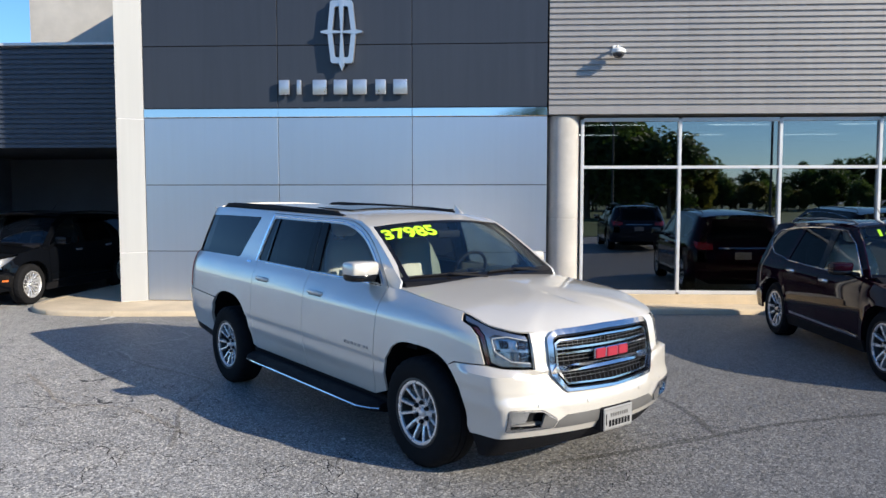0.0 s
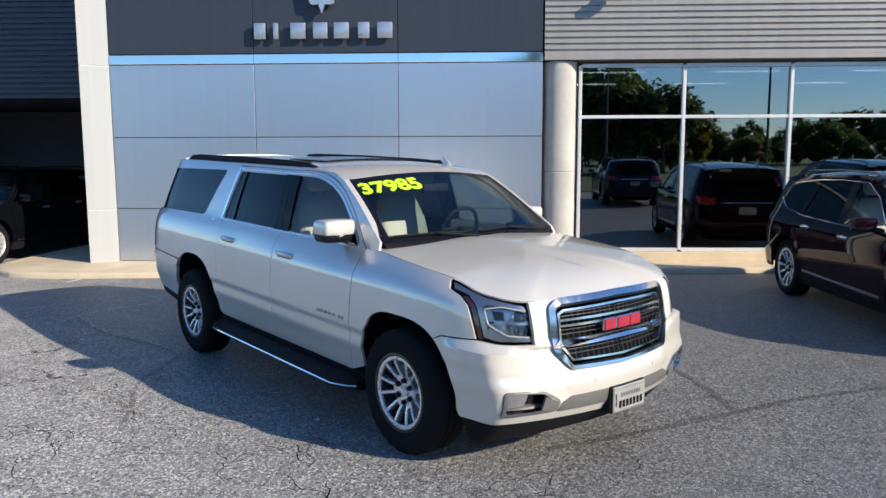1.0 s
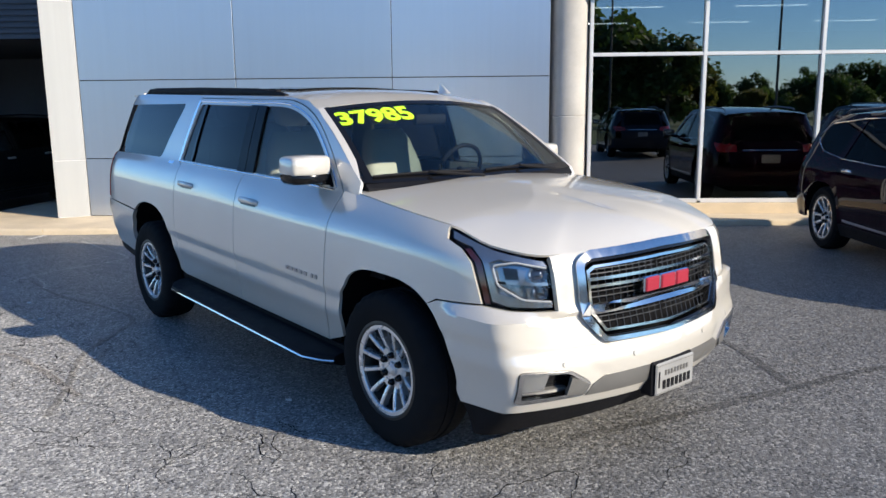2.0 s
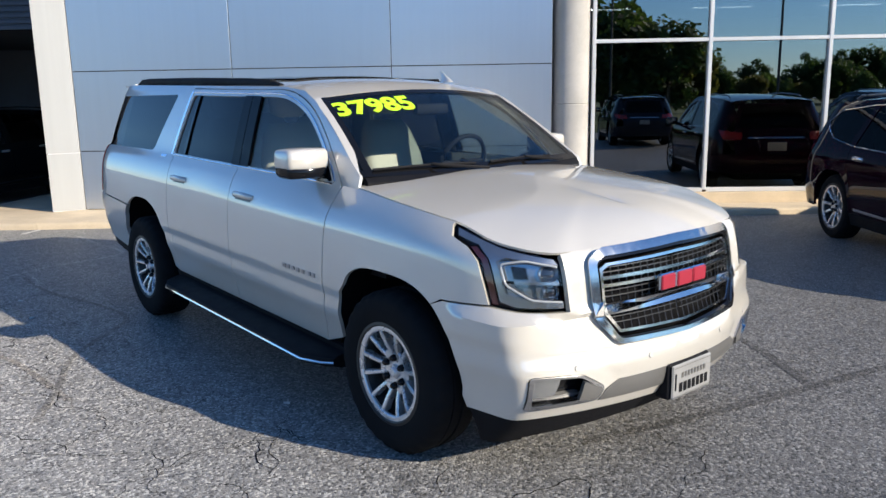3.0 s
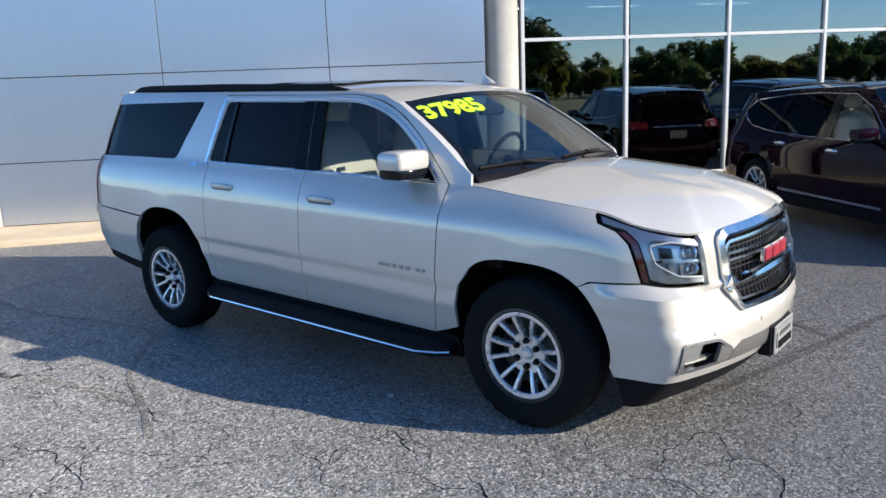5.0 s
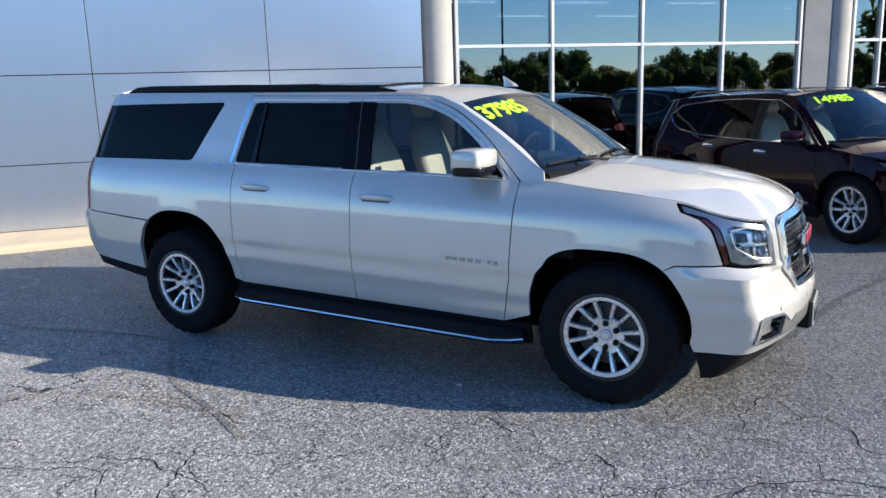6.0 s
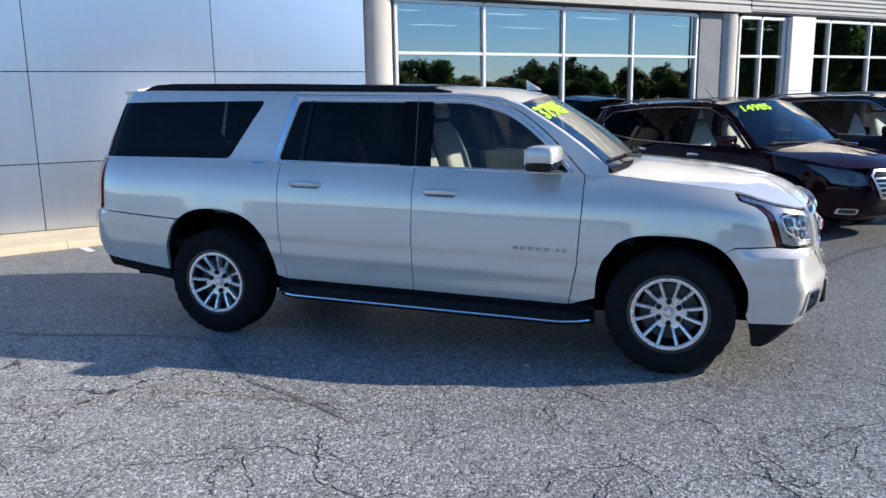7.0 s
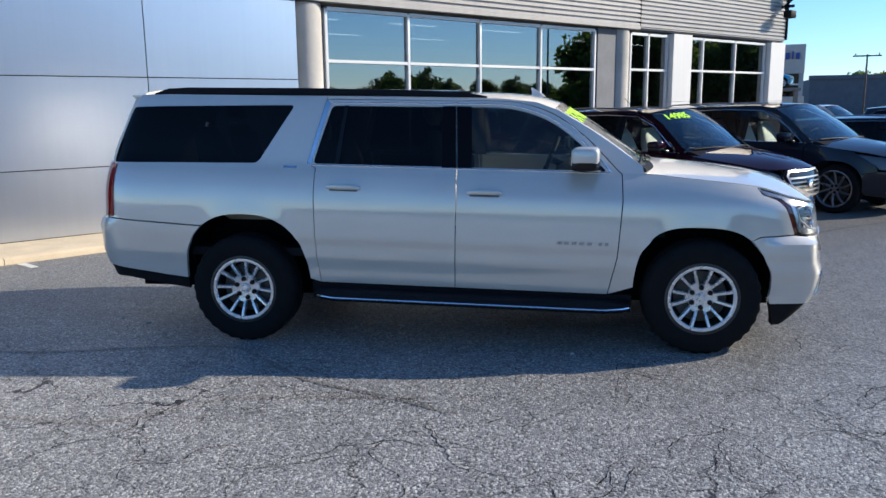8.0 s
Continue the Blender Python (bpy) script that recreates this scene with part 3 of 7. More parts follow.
class Shell:
    """The car's outer wall: u runs along the right flank (u = x) and round both ends, z is the height."""

    def __init__(self, x0, xr, front, rear, width, n, nr, rake, arches, flare=0.016, taper=0.0):
        self.x0, self.xr, self.n, self.nr, self.rake = x0, xr, n, nr, rake
        self.front, self.rear, self.width = curve(front), curve(rear), curve(width)
        self.arches, self.flare, self.taper = arches, flare, taper
        self.bow = 0.0        # how far the middle of the grille stands out
        self.boxed = 0.0      # below this height the front corners are squarer
        zr = 0.6
        self.tf = self._table(self.front(zr) - x0, self.width(zr), n)
        self.tr = self._table(xr - self.rear(zr), self.width(zr), nr)
        self.umax, self.umin = x0 + self.tf[1][-1], xr - self.tr[1][-1]

    @staticmethod
    def _table(a, w, n):
        th = np.linspace(0, math.pi / 2, 1200)
        x, y = a * np.sin(th) ** (2 / n), w * np.cos(th) ** (2 / n)
        s = np.concatenate([[0], np.cumsum(np.hypot(np.diff(x), np.diff(y)))])
        return th, s

    def half(self, x, z):
        """Half width, with the cabin drawn in towards the front."""
        def ease(t):
            t = min(1.0, max(0.0, t))
            return t * t * (3 - 2 * t)
        return self.width(z) * (1 - self.taper * ease((x + 0.6) / 1.6) * ease((z - 1.08) / 0.2))

    def plan(self, u, z):
        w = self.half(u, z)
        if u > self.x0:
            th = np.interp(u - self.x0, self.tf[1], self.tf[0])
            x, y = self.x0 + (self.front(z) - self.x0) * math.sin(th) ** (2 / self.n), w * max(0.0, math.cos(th)) ** (2 / self.n)
            if z < self.boxed:
                # a flat face and a flat flank that meet in a tight corner
                q, fr = y / w, self.front(z)
                px, pq = x - 2.05, q - 0.62
                nx, nq = fr + self.bow - 0.23 * q ** 2, q
                if pq > 0:
                    t = 1.0
                    for _ in range(6):
                        a = fr + self.bow - 0.23 * min(1.0, 0.62 + t * pq) ** 2 - 2.05
                        b = 0.986 - 0.14 * max(0.0, t * px) - 0.62
                        t /= max(0.2, ((max(0.0, t * px) / a) ** 14 + (t * pq / b) ** 14) ** (1 / 14))
                    nx, nq = 2.05 + t * px, 0.62 + t * pq
                k = min(1.0, max(0.0, (x - 2.02) / 0.10))
                k = k * k * (3 - 2 * k) * min(1.0, (self.boxed - z) / 0.03)
                x, y = x + (nx - x) * k, y + (nq * w - y) * k
            elif self.bow:
                q = y / w
                k = min(1.0, max(0.0, (0.68 - q) / 0.12)) * min(1.0, max(0.0, (1.20 - z) / 0.08))
                x += (self.front(z) + self.bow - 0.23 * q ** 2 - x) * k * k * (3 - 2 * k)
            return x, -y
        if u < self.xr:
            th = np.interp(self.xr - u, self.tr[1], self.tr[0])
            return self.xr - (self.xr - self.rear(z)) * math.sin(th) ** (2 / self.nr), -w * max(0.0, math.cos(th)) ** (2 / self.nr)
        return u, -w

    def P(self, u, z, off=0.0):
        x, y = self.plan(u, z)
        for cx, rx, top, zb in self.arches:
            d = math.hypot((x - cx) / rx, (z - zb) / (top - zb)) - 1
            if d > -0.4 and z < top + 0.3:
                y -= self.flare * math.exp(-(d / 0.13) ** 2) * (1 if abs(y) > 0.5 else 0)
        p = Vector((x, y, z - self.rake * x))
        if off:
            p += self.N(u, z) * off
        return p

    def N(self, u, z):
        e = 0.006
        ua, ub = max(self.umin, u - e), min(self.umax, u + e)
        du = self.P(ub, z) - self.P(ua, z)
        dz = self.P(u, z + e) - self.P(u, z - e)
        n = du.cross(dz)
        return n.normalized() if n.length > 1e-9 else Vector((0, -1, 0))

    def S(self, x, z):
        if x > self.x0:
            q = min(1.0, (x - self.x0) / (self.front(z) - self.x0))
            return (self.x0 + float(np.interp(math.asin(q ** (self.n / 2)), *self.tf)), z)
        if x < self.xr:
            q = min(1.0, (self.xr - x) / (self.xr - self.rear(z)))
            return (self.xr - float(np.interp(math.asin(q ** (self.nr / 2)), *self.tr)), z)
        return (x, z)

    def F(self, y, z):
        q = min(1.0, abs(y) / self.width(z))
        return (self.x0 + float(np.interp(math.acos(q ** (self.n / 2)), *self.tf)), z)

    def B(self, y, z):
        q = min(1.0, abs(y) / self.width(z))
        return (self.xr - float(np.interp(math.acos(q ** (self.nr / 2)), *self.tr)), z)


def arch_line(cx, rx, top, zb, a0=0.0, a1=180.0, steps=28, n=2.5):
    out = []
    for i in range(steps + 1):
        a = radians(a0 + (a1 - a0) * i / steps)
        c, s = math.cos(a), math.sin(a)
        out.append((cx + rx * math.copysign(abs(c) ** (2 / n), c), zb + (top - zb) * abs(s) ** (2 / n)))
    return out


def rounded_open(line, r, seg=4):
    """An open line whose inner corners are rounded, with points added along long runs."""
    pts = [Vector(p) for p in line]
    out = [pts[0]]
    for a, b, c in zip(pts, pts[1:], pts[2:]):
        d0, d1 = (a - b), (c - b)
        q = min(r, d0.length * 0.45, d1.length * 0.45)
        s, e = b + d0.normalized() * q, b + d1.normalized() * q
        out += [s.lerp(b, t).lerp(b.lerp(e, t), t) for t in np.linspace(0, 1, seg + 1)]
    out.append(pts[-1])
    fine = []
    for a, b in zip(out, out[1:]):
        k = max(1, int((b - a).length / 0.05))
        fine += [tuple(a.lerp(b, j / k)) for j in range(k)]
    return fine + [tuple(out[-1])]


def rounded(poly, r):
    """The closed outline with its corners rounded."""
    pts = [Vector(p[:2]) for p in poly]
    out = []
    n = len(pts)
    for i, p in enumerate(pts):
        a, b = pts[i - 1], pts[(i + 1) % n]
        da, db = (a - p), (b - p)
        q = min(r, da.length * 0.45, db.length * 0.45)
        pa, pb = p + da.normalized() * q, p + db.normalized() * q
        for k in range(5):
            t = k / 4
            out.append(tuple((1 - t) ** 2 * pa + 2 * t * (1 - t) * p + t * t * pb))
    return out


def dense(poly, step):
    out = []
    for i, p in enumerate(poly):
        a, b = Vector(p), Vector(poly[(i + 1) % len(poly)])
        k = max(1, int((b - a).length / step))
        out += [tuple(a.lerp(b, j / k)) for j in range(k)]
    return out


def inside(px, py, loops):
    hit = np.zeros(len(px), bool)
    for lp in loops:
        for (x1, y1), (x2, y2) in zip(lp, lp[1:] + lp[:1]):
            c = (y1 > py) != (y2 > py)
            with np.errstate(divide='ignore', invalid='ignore'):
                xi = (x2 - x1) * (py - y1) / (y2 - y1 if y2 != y1 else 1e-12) + x1
            hit ^= c & (px < xi)
    return hit


def cut(loops, step):
    """Triangles that fill an outline with holes: points and triples."""
    loops = [dense(lp, step) for lp in loops]
    pts, edges = [], []
    for lp in loops:
        b = len(pts)
        pts += lp
        edges += [(b + i, b + (i + 1) % len(lp)) for i in range(len(lp))]
    rim = np.array(pts)
    lo, hi = rim.min(0), rim.max(0)
    gx, gy = np.meshgrid(np.arange(lo[0] + step * 0.5, hi[0], step), np.arange(lo[1] + step * 0.5, hi[1], step))
    gx, gy = gx.ravel(), gy.ravel()
    if len(gx):
        ok = inside(gx, gy, loops)
        gx, gy = gx[ok], gy[ok]
        if len(gx):
            d = np.min(np.hypot(gx[:, None] - rim[None, :, 0], gy[:, None] - rim[None, :, 1]), axis=1)
            far = d > step * 0.5
            pts = pts + list(zip(gx[far], gy[far]))
    v, e, f, _, _, _ = delaunay_2d_cdt([Vector((float(a), float(b))) for a, b in pts], edges, [], 0, 1e-6)
    v = [(p.x, p.y) for p in v]
    tri = [tuple(q) for q in f]
    c = np.array([[sum(v[i][0] for i in q) / len(q), sum(v[i][1] for i in q) / len(q)] for q in tri])
    keep = inside(c[:, 0], c[:, 1], loops)
    return v, [q for q, k in zip(tri, keep) if k]


def skin(shell, loops, step=0.05, thick=0.018, off=0.0, sides=(1, -1), bm=None):
    """A panel on the shell: outer face, and a rim that turns in. sides: 1 the right, -1 the mirrored left."""
    bm = bm or bmesh.new()
    v, tri = cut(loops, step)
    used = sorted({i for q in tri for i in q})
    mid = {i for i in used if v[i][0] > shell.umax - 1e-4 or v[i][0] < shell.umin + 1e-4}
    pos = {i: shell.P(v[i][0], v[i][1]) for i in used}
    nor = {i: shell.N(v[i][0], v[i][1]) for i in used}
    for i in mid:
        pos[i].y = 0.0
        nor[i] = Vector((nor[i].x, 0, nor[i].z)).normalized()
    count = {}
    for q in tri:
        for a, b in zip(q, q[1:] + q[:1]):
            count[frozenset((a, b))] = count.get(frozenset((a, b)), 0) + 1
    for side in sides:
        f = Vector((1, side, 1))
        top = {i: bm.verts.new((pos[i] + nor[i] * off) * f) for i in used}
        for q in tri:
            q = q if side > 0 else q[::-1]
            try:
                bm.faces.new([top[i] for i in q])
            except ValueError:
                pass
        low = {}
        for q in tri:
            for a, b in zip(q, q[1:] + q[:1]):
                if count[frozenset((a, b))] == 1 and not (a in mid and b in mid):
                    for i in (a, b):
                        if i not in low:
                            low[i] = bm.verts.new((pos[i] + nor[i] * (off - thick)) * f)
                    quad = [top[b], top[a], low[a], low[b]]
                    try:
                        bm.faces.new(quad if side > 0 else quad[::-1])
                    except ValueError:
                        pass
    return bm


def weld_middle(bm):
    bmesh.ops.remove_doubles(bm, verts=[v for v in bm.verts if abs(v.co.y) < 0.004], dist=0.009)
    return bm


def on_shell(shell, line, off, side=1):
    return [shell.P(u, z, off) * Vector((1, side, 1)) for u, z in line]


def grid_bm(rows, close=False, both=False):
    bm = bmesh.new()
    vs = [[bm.verts.new(p) for p in r] for r in rows]
    for a, b in zip(vs, vs[1:]):
        for k in range(len(a) - 1):
            try:
                bm.faces.new((a[k], a[k + 1], b[k + 1], b[k]))
            except ValueError:
                pass
    return bm


def thicken(bm, d):
    """Gives a sheet a thickness, downwards along its normals."""
    bm.normal_update()
    faces = bm.faces[:]
    r = bmesh.ops.extrude_face_region(bm, geom=faces)
    bm.normal_update()
    moved = [g for g in r["geom"] if isinstance(g, bmesh.types.BMVert)]
    for v in moved:
        v.co -= v.normal * d
    bmesh.ops.recalc_face_normals(bm, faces=bm.faces[:])
    return bm


def loft_box(sections, bm=None):
    """Closed skin through rings of points of equal count."""
    bm = bm or bmesh.new()
    vs = [[bm.verts.new(p) for p in r] for r in sections]
    for a, b in zip(vs, vs[1:]):
        for k in range(len(a)):
            bm.faces.new((a[k], a[(k + 1) % len(a)], b[(k + 1) % len(a)], b[k]))
    bm.faces.new(vs[0][::-1])
    bm.faces.new(vs[-1])
    bmesh.ops.recalc_face_normals(bm, faces=bm.faces[:])
    return bm


def oval(cx, cy, rx, ry, n=2.6, k=16):
    out = []
    for i in range(k):
        a = 2 * math.pi * i / k
        c, s = math.cos(a), math.sin(a)
        out.append((cx + rx * math.copysign(abs(c) ** (2 / n), c), cy + ry * math.copysign(abs(s) ** (2 / n), s)))
    return out


# ---- wheels ----


def wheel_meshes(r, rim, width, style):
    """Meshes of a wheel whose axle is y and whose face looks towards -y."""
    w = width / 2
    k = r - rim
    tyre = lathe_bm([(rim - 0.004, -w * 0.86), (rim + 0.01, -w * 0.97), (rim + k * 0.35, -w * 1.05), (rim + k * 0.7, -w * 1.02), (r - 0.022, -w * 0.93), (r - 0.006, -w * 0.80), (r, -w * 0.6), (r, -w * 0.36), (r - 0.008, -w * 0.355), (r - 0.008, -w * 0.30), (r, -w * 0.295), (r, -0.02), (r - 0.008, -0.018), (r - 0.008, 0.018), (r, 0.02), (r, w * 0.6), (r - 0.006, w * 0.80), (r - 0.03, w * 0.95), (rim + k * 0.5, w * 1.03), (rim, w * 0.9)], 120, 'Y', capped=False)
    # shoulder blocks: every other pair of segments is cut back
    for v in tyre.verts:
        a = int(round(math.atan2(v.co.z, v.co.x) / (2 * math.pi) * 120)) % 4
        rr = math.hypot(v.co.x, v.co.z)
        if a in (0, 1) and -w * 0.99 < v.co.y < -w * 0.55 and rr > r - 0.03:
            v.co.x *= 1 - 0.007 / rr
            v.co.z *= 1 - 0.007 / rr
    hub_y = -w * 0.55
    barrel = lathe_bm([(rim + 0.006, -w * 0.90), (rim + 0.010, -w * 0.97), (rim - 0.004, -w * 0.99), (rim - 0.014, -w * 0.93), (rim - 0.018, -w * 0.80), (rim - 0.045, -w * 0.3), (rim - 0.05, w * 0.9), (rim + 0.004, w * 0.92)], 72, 'Y', capped=False)
    spokes = bmesh.new()

    def bar(a_in, a_out, r_in, r_out, w_in, w_out, d_in, d_out, depth):
        secs = []
        for t in (0.0, 0.35, 0.7, 1.0):
            rr, a = r_in + (r_out - r_in) * t, a_in + (a_out - a_in) * t
            hw = (w_in + (w_out - w_in) * t) / 2
            y = d_in + (d_out - d_in) * t + (-0.008 * math.sin(math.pi * t))
            c, s = math.cos(a), math.sin(a)
            tx, tz = -s, c
            ring = []
            for q, dy in ((-1, 0.006), (-0.6, 0.0), (0.6, 0.0), (1, 0.006), (0.85, depth), (-0.85, depth)):
                ring.append((rr * c + tx * hw * q, y + dy, rr * s + tz * hw * q))
            secs.append(ring)
        loft_box(secs, spokes)

    n = style["count"]
    for i in range(n):
        a = 2 * math.pi * (i + 0.5) / n
        if style.get("split"):
            sp = style["split"]
            for sgn in (-1, 1):
                bar(a + sgn * sp * style.get("fork", 1.26), a + sgn * sp, style["hub"] * 0.95, rim - 0.012, style["w"] * 0.8, style["w"] * 1.0, hub_y - 0.004, -w * 0.90, 0.045)
        else:
            bar(a, a + style.get("twist", 0), style["hub"] * 0.8, rim - 0.012, style["w"], style["w"] * 0.8, hub_y - 0.004, -w * 0.90, 0.04)
    if style.get("split"):
        # the pairs are joined by an arc near the hub
        for i in range(n):
            a = 2 * math.pi * (i + 0.5) / n
            for k in range(6):
                a0 = a - sp * 1.2 + 2 * sp * 1.2 * k / 6
                a1 = a - sp * 1.2 + 2 * sp * 1.2 * (k + 1) / 6
                bow = style["hub"] * 1.10
                secs = []
                for aa in (a0 - 0.02, a1 + 0.02):
                    c, sn = math.cos(aa), math.sin(aa)
                    secs.append([(r1 * c, yy, r1 * sn) for r1, yy in ((bow - 0.02, hub_y - 0.006), (bow + 0.008, hub_y - 0.010), (bow + 0.014, hub_y - 0.004), (bow + 0.012, hub_y + 0.03), (bow - 0.02, hub_y + 0.03))])
                loft_box(secs, spokes)
    if style.get("split"):
        lip = lathe_bm([(rim - 0.036, -w * 0.88), (rim - 0.030, -w * 0.925), (rim - 0.012, -w * 0.945), (rim - 0.002, -w * 0.92), (rim - 0.004, -w * 0.80), (rim - 0.034, -w * 0.78)], 72, 'Y', closed=True)
        me = bpy.data.meshes.new("tmp")
        lip.to_mesh(me)
        lip.free()
        spokes.from_mesh(me)
        bpy.data.meshes.remove(me)
    h = style["hub"]
    hubm = lathe_bm([(0.0, hub_y - 0.014), (h * 0.36, hub_y - 0.014), (h * 0.40, hub_y - 0.008), (h * 0.42, hub_y), (h, hub_y - 0.004), (h * 1.04, hub_y + 0.004), (h * 1.0, hub_y + 0.05)], 40, 'Y')
    me = bpy.data.meshes.new("tmp")
    hubm.to_mesh(me)
    hubm.free()
    spokes.from_mesh(me)
    bpy.data.meshes.remove(me)
    cc = style.get("cap", 1.0)
    cap = lathe_bm([(0.0, hub_y - 0.024), (h * 0.26 * cc, hub_y - 0.022), (h * 0.34 * cc, hub_y - 0.015)], 28, 'Y')
    nuts = lathe_bm([(0.0, -0.030), (0.010, -0.029), (0.016, -0.020), (0.019, 0.0)], 14, 'Y')
    disc = lathe_bm([(0.05, 0.0), (rim * 0.74, 0.0), (rim * 0.74, 0.03), (0.05, 0.03)], 40, 'Y')
    well = lathe_bm([(0.0, 0.0), (rim - 0.05, 0.0)], 32, 'Y')
    out = {}
    for key, b, mat in (("tyre", tyre, RUBBER), ("barrel", barrel, STEEL if style.get("split") else style["rim_mat"]), ("rim", spokes, style["rim_mat"]), ("cap", cap, style["rim_mat"]), ("lug", nuts, GLOSS_BLACK if not style.get("chrome_lugs") else CHROME), ("disc", disc, STEEL), ("well", well, BLACK_GAP)):
        out[key] = mesh_from(key, b, True, 30)
        out[key].materials.append(mat)
    out["lugs"] = [(h * style.get("lug_ring", 0.66) * math.cos(2 * math.pi * (i + style.get("lug_turn", 0.0)) / style["lug_n"]), hub_y, h * style.get("lug_ring", 0.66) * math.sin(2 * math.pi * (i + style.get("lug_turn", 0.0)) / style["lug_n"])) for i in range(style["lug_n"])]
    out["w"] = w
    return out


def add_wheel(ms, parent, x, y, z, spin=0.0):
    """y < 0: right side."""
    turn = pose(x, y, z, 0, spin, 0) if y < 0 else pose(x, y, z, 0, spin, 180)
    wheel = new("wheel")
    wheel.parent = parent
    wheel.matrix_basis = turn
    share("tyre", ms["tyre"], wheel, Matrix(), "black rubber tyre")
    share("barrel", ms["barrel"], wheel, Matrix())
    share("rim", ms["rim"], wheel, Matrix(), "spoked alloy rim")
    share("cap", ms["cap"], wheel, Matrix())
    share("brake_disc", ms["disc"], wheel, pose(0, -ms["w"] * 0.25, 0))
    share("hub_well", ms["well"], wheel, pose(0, ms["w"] * 0.25, 0))
    for p in ms["lugs"]:
        share("lug_nut", ms["lug"], wheel, pose(*p))
    return wheel


def text_mesh(body, height, bold=0.0):
    """The characters as a flat mesh, centred, of that height."""
    c = bpy.data.curves.new("text", 'FONT')
    c.body = body
    c.align_x, c.align_y = 'CENTER', 'CENTER'
    c.size = 1.0
    c.offset = bold
    c.resolution_u = 4
    ob = bpy.data.objects.new("text", c)
    scene.collection.objects.link(ob)
    dg = bpy.context.evaluated_depsgraph_get()
    me = bpy.data.meshes.new_from_object(ob.evaluated_get(dg))
    bpy.data.objects.remove(ob)
    bpy.data.curves.remove(c)
    ys = [v.co.y for v in me.vertices]
    k = height / (max(ys) - min(ys))
    mid = (max(ys) + min(ys)) / 2
    for v in me.vertices:
        v.co = Vector((v.co.x * k, (v.co.y - mid) * k, 0))
    return me


# ---- a whole car from a plan of its outlines ----


def screen(edge_lo, edge_hi, bow_lo, bow_hi, rise, width, rake, na=24, nb=14):
    """Windscreen point (a across -1..1, b up 0..1): edges on the pillars, bowed forward in the middle."""
    def f(a, b, off=0.0):
        def raw(a, b):
            x = edge_lo[0] + (edge_hi[0] - edge_lo[0]) * b
            z = edge_lo[1] + (edge_hi[1] - edge_lo[1]) * b + 0.02 * math.sin(math.pi * b)
            y = width(z)
            q = 1 - a * a
            xx = x + (bow_lo + (bow_hi - bow_lo) * b) * q
            zz = z + rise * b * q
            return Vector((xx, a * y, zz - rake * xx))
        p = raw(a, b)
        if off:
            n = (raw(a + 0.01, b) - raw(a - 0.01, b)).cross(raw(a, b + 0.01) - raw(a, b - 0.01)).normalized()
            p += n * off
        return p
    return f


def seat(car, x, y, z, mat, w=0.52):
    """A car seat: cushion, backrest, head restraint."""
    s = new("seat")
    s.parent = car
    s.matrix_basis = pose(x, y, z)

    def pad(rings, name, m=mat):
        part(name, loft_box(rings), m, s, angle=60)

    pad([[(xx, yy, zz) for xx, yy in oval(0.02, 0, 0.27, w / 2 - i, 4)] for zz, i in ((0.0, 0.04), (0.05, 0.0), (0.13, 0.0), (0.16, 0.05))], "cushion")
    rings = []
    for t, hw, th in ((0.0, w / 2 - 0.03, 0.05), (0.12, w / 2, 0.08), (0.34, w / 2, 0.08), (0.52, w / 2 - 0.05, 0.06), (0.60, w / 2 - 0.10, 0.03)):
        rings.append([(-0.22 - 0.32 * t + a, b, 0.12 + t) for a, b in oval(0, 0, th, hw, 3.5)])
    pad(rings, "backrest")
    rings = []
    for t, hw, th in ((0.64, 0.09, 0.03), (0.67, 0.13, 0.05), (0.76, 0.13, 0.05), (0.81, 0.09, 0.025)):
        rings.append([(-0.22 - 0.32 * t + a + 0.02, b, 0.12 + t) for a, b in oval(0, 0, th, hw, 3)])
    pad(rings, "head_restraint")
    return s


def cabin(car, seats, dash_x, dash_z, floor, wheel_at, leather, half):
    f = box_bm(floor[0], floor[1], -half, half, floor[2], floor[2] + 0.06)
    part("cabin_floor", f, DARK_TRIM, car, smooth=False)
    prof = [(0.0, -0.45), (0.0, -0.06), (0.10, 0.0), (0.45, 0.01), (0.75, -0.06), (0.75, -0.45)]
    rows = [[(dash_x + a, y, dash_z + b - 0.03 * (abs(y) / half) ** 2) for a, b in prof] for y in np.linspace(-half + 0.03, half - 0.03, 9)]
    part("dashboard", loft_box(rows), DARK_TRIM, car, "dark dashboard", angle=40)
    for sx, sy, sz in seats:
        seat(car, sx, sy, sz, leather)
    wx, wy, wz = wheel_at
    ring = [Vector((0.19 * math.cos(t) * 0.38, 0.19 * math.sin(t), 0.19 * math.cos(t) * 0.92)) + Vector((wx, wy, wz)) for t in np.linspace(0, 2 * math.pi, 28, endpoint=False)]
    sw = part("steering_wheel", tube_bm(ring, 0.016, 8, True), DARK_TRIM, car)
    tube = tube_bm([(wx, wy, wz), (wx + 0.30, wy, wz - 0.12)], 0.03, 8)
    for t in (0.5 * math.pi, 1.5 * math.pi, math.pi):
        tube_bm([(wx, wy, wz), Vector((0.19 * math.cos(t) * 0.38, 0.19 * math.sin(t), 0.19 * math.cos(t) * 0.92)) + Vector((wx, wy, wz))], 0.014, 6, bm=tube)
    part("steering_column", tube, DARK_TRIM, car)


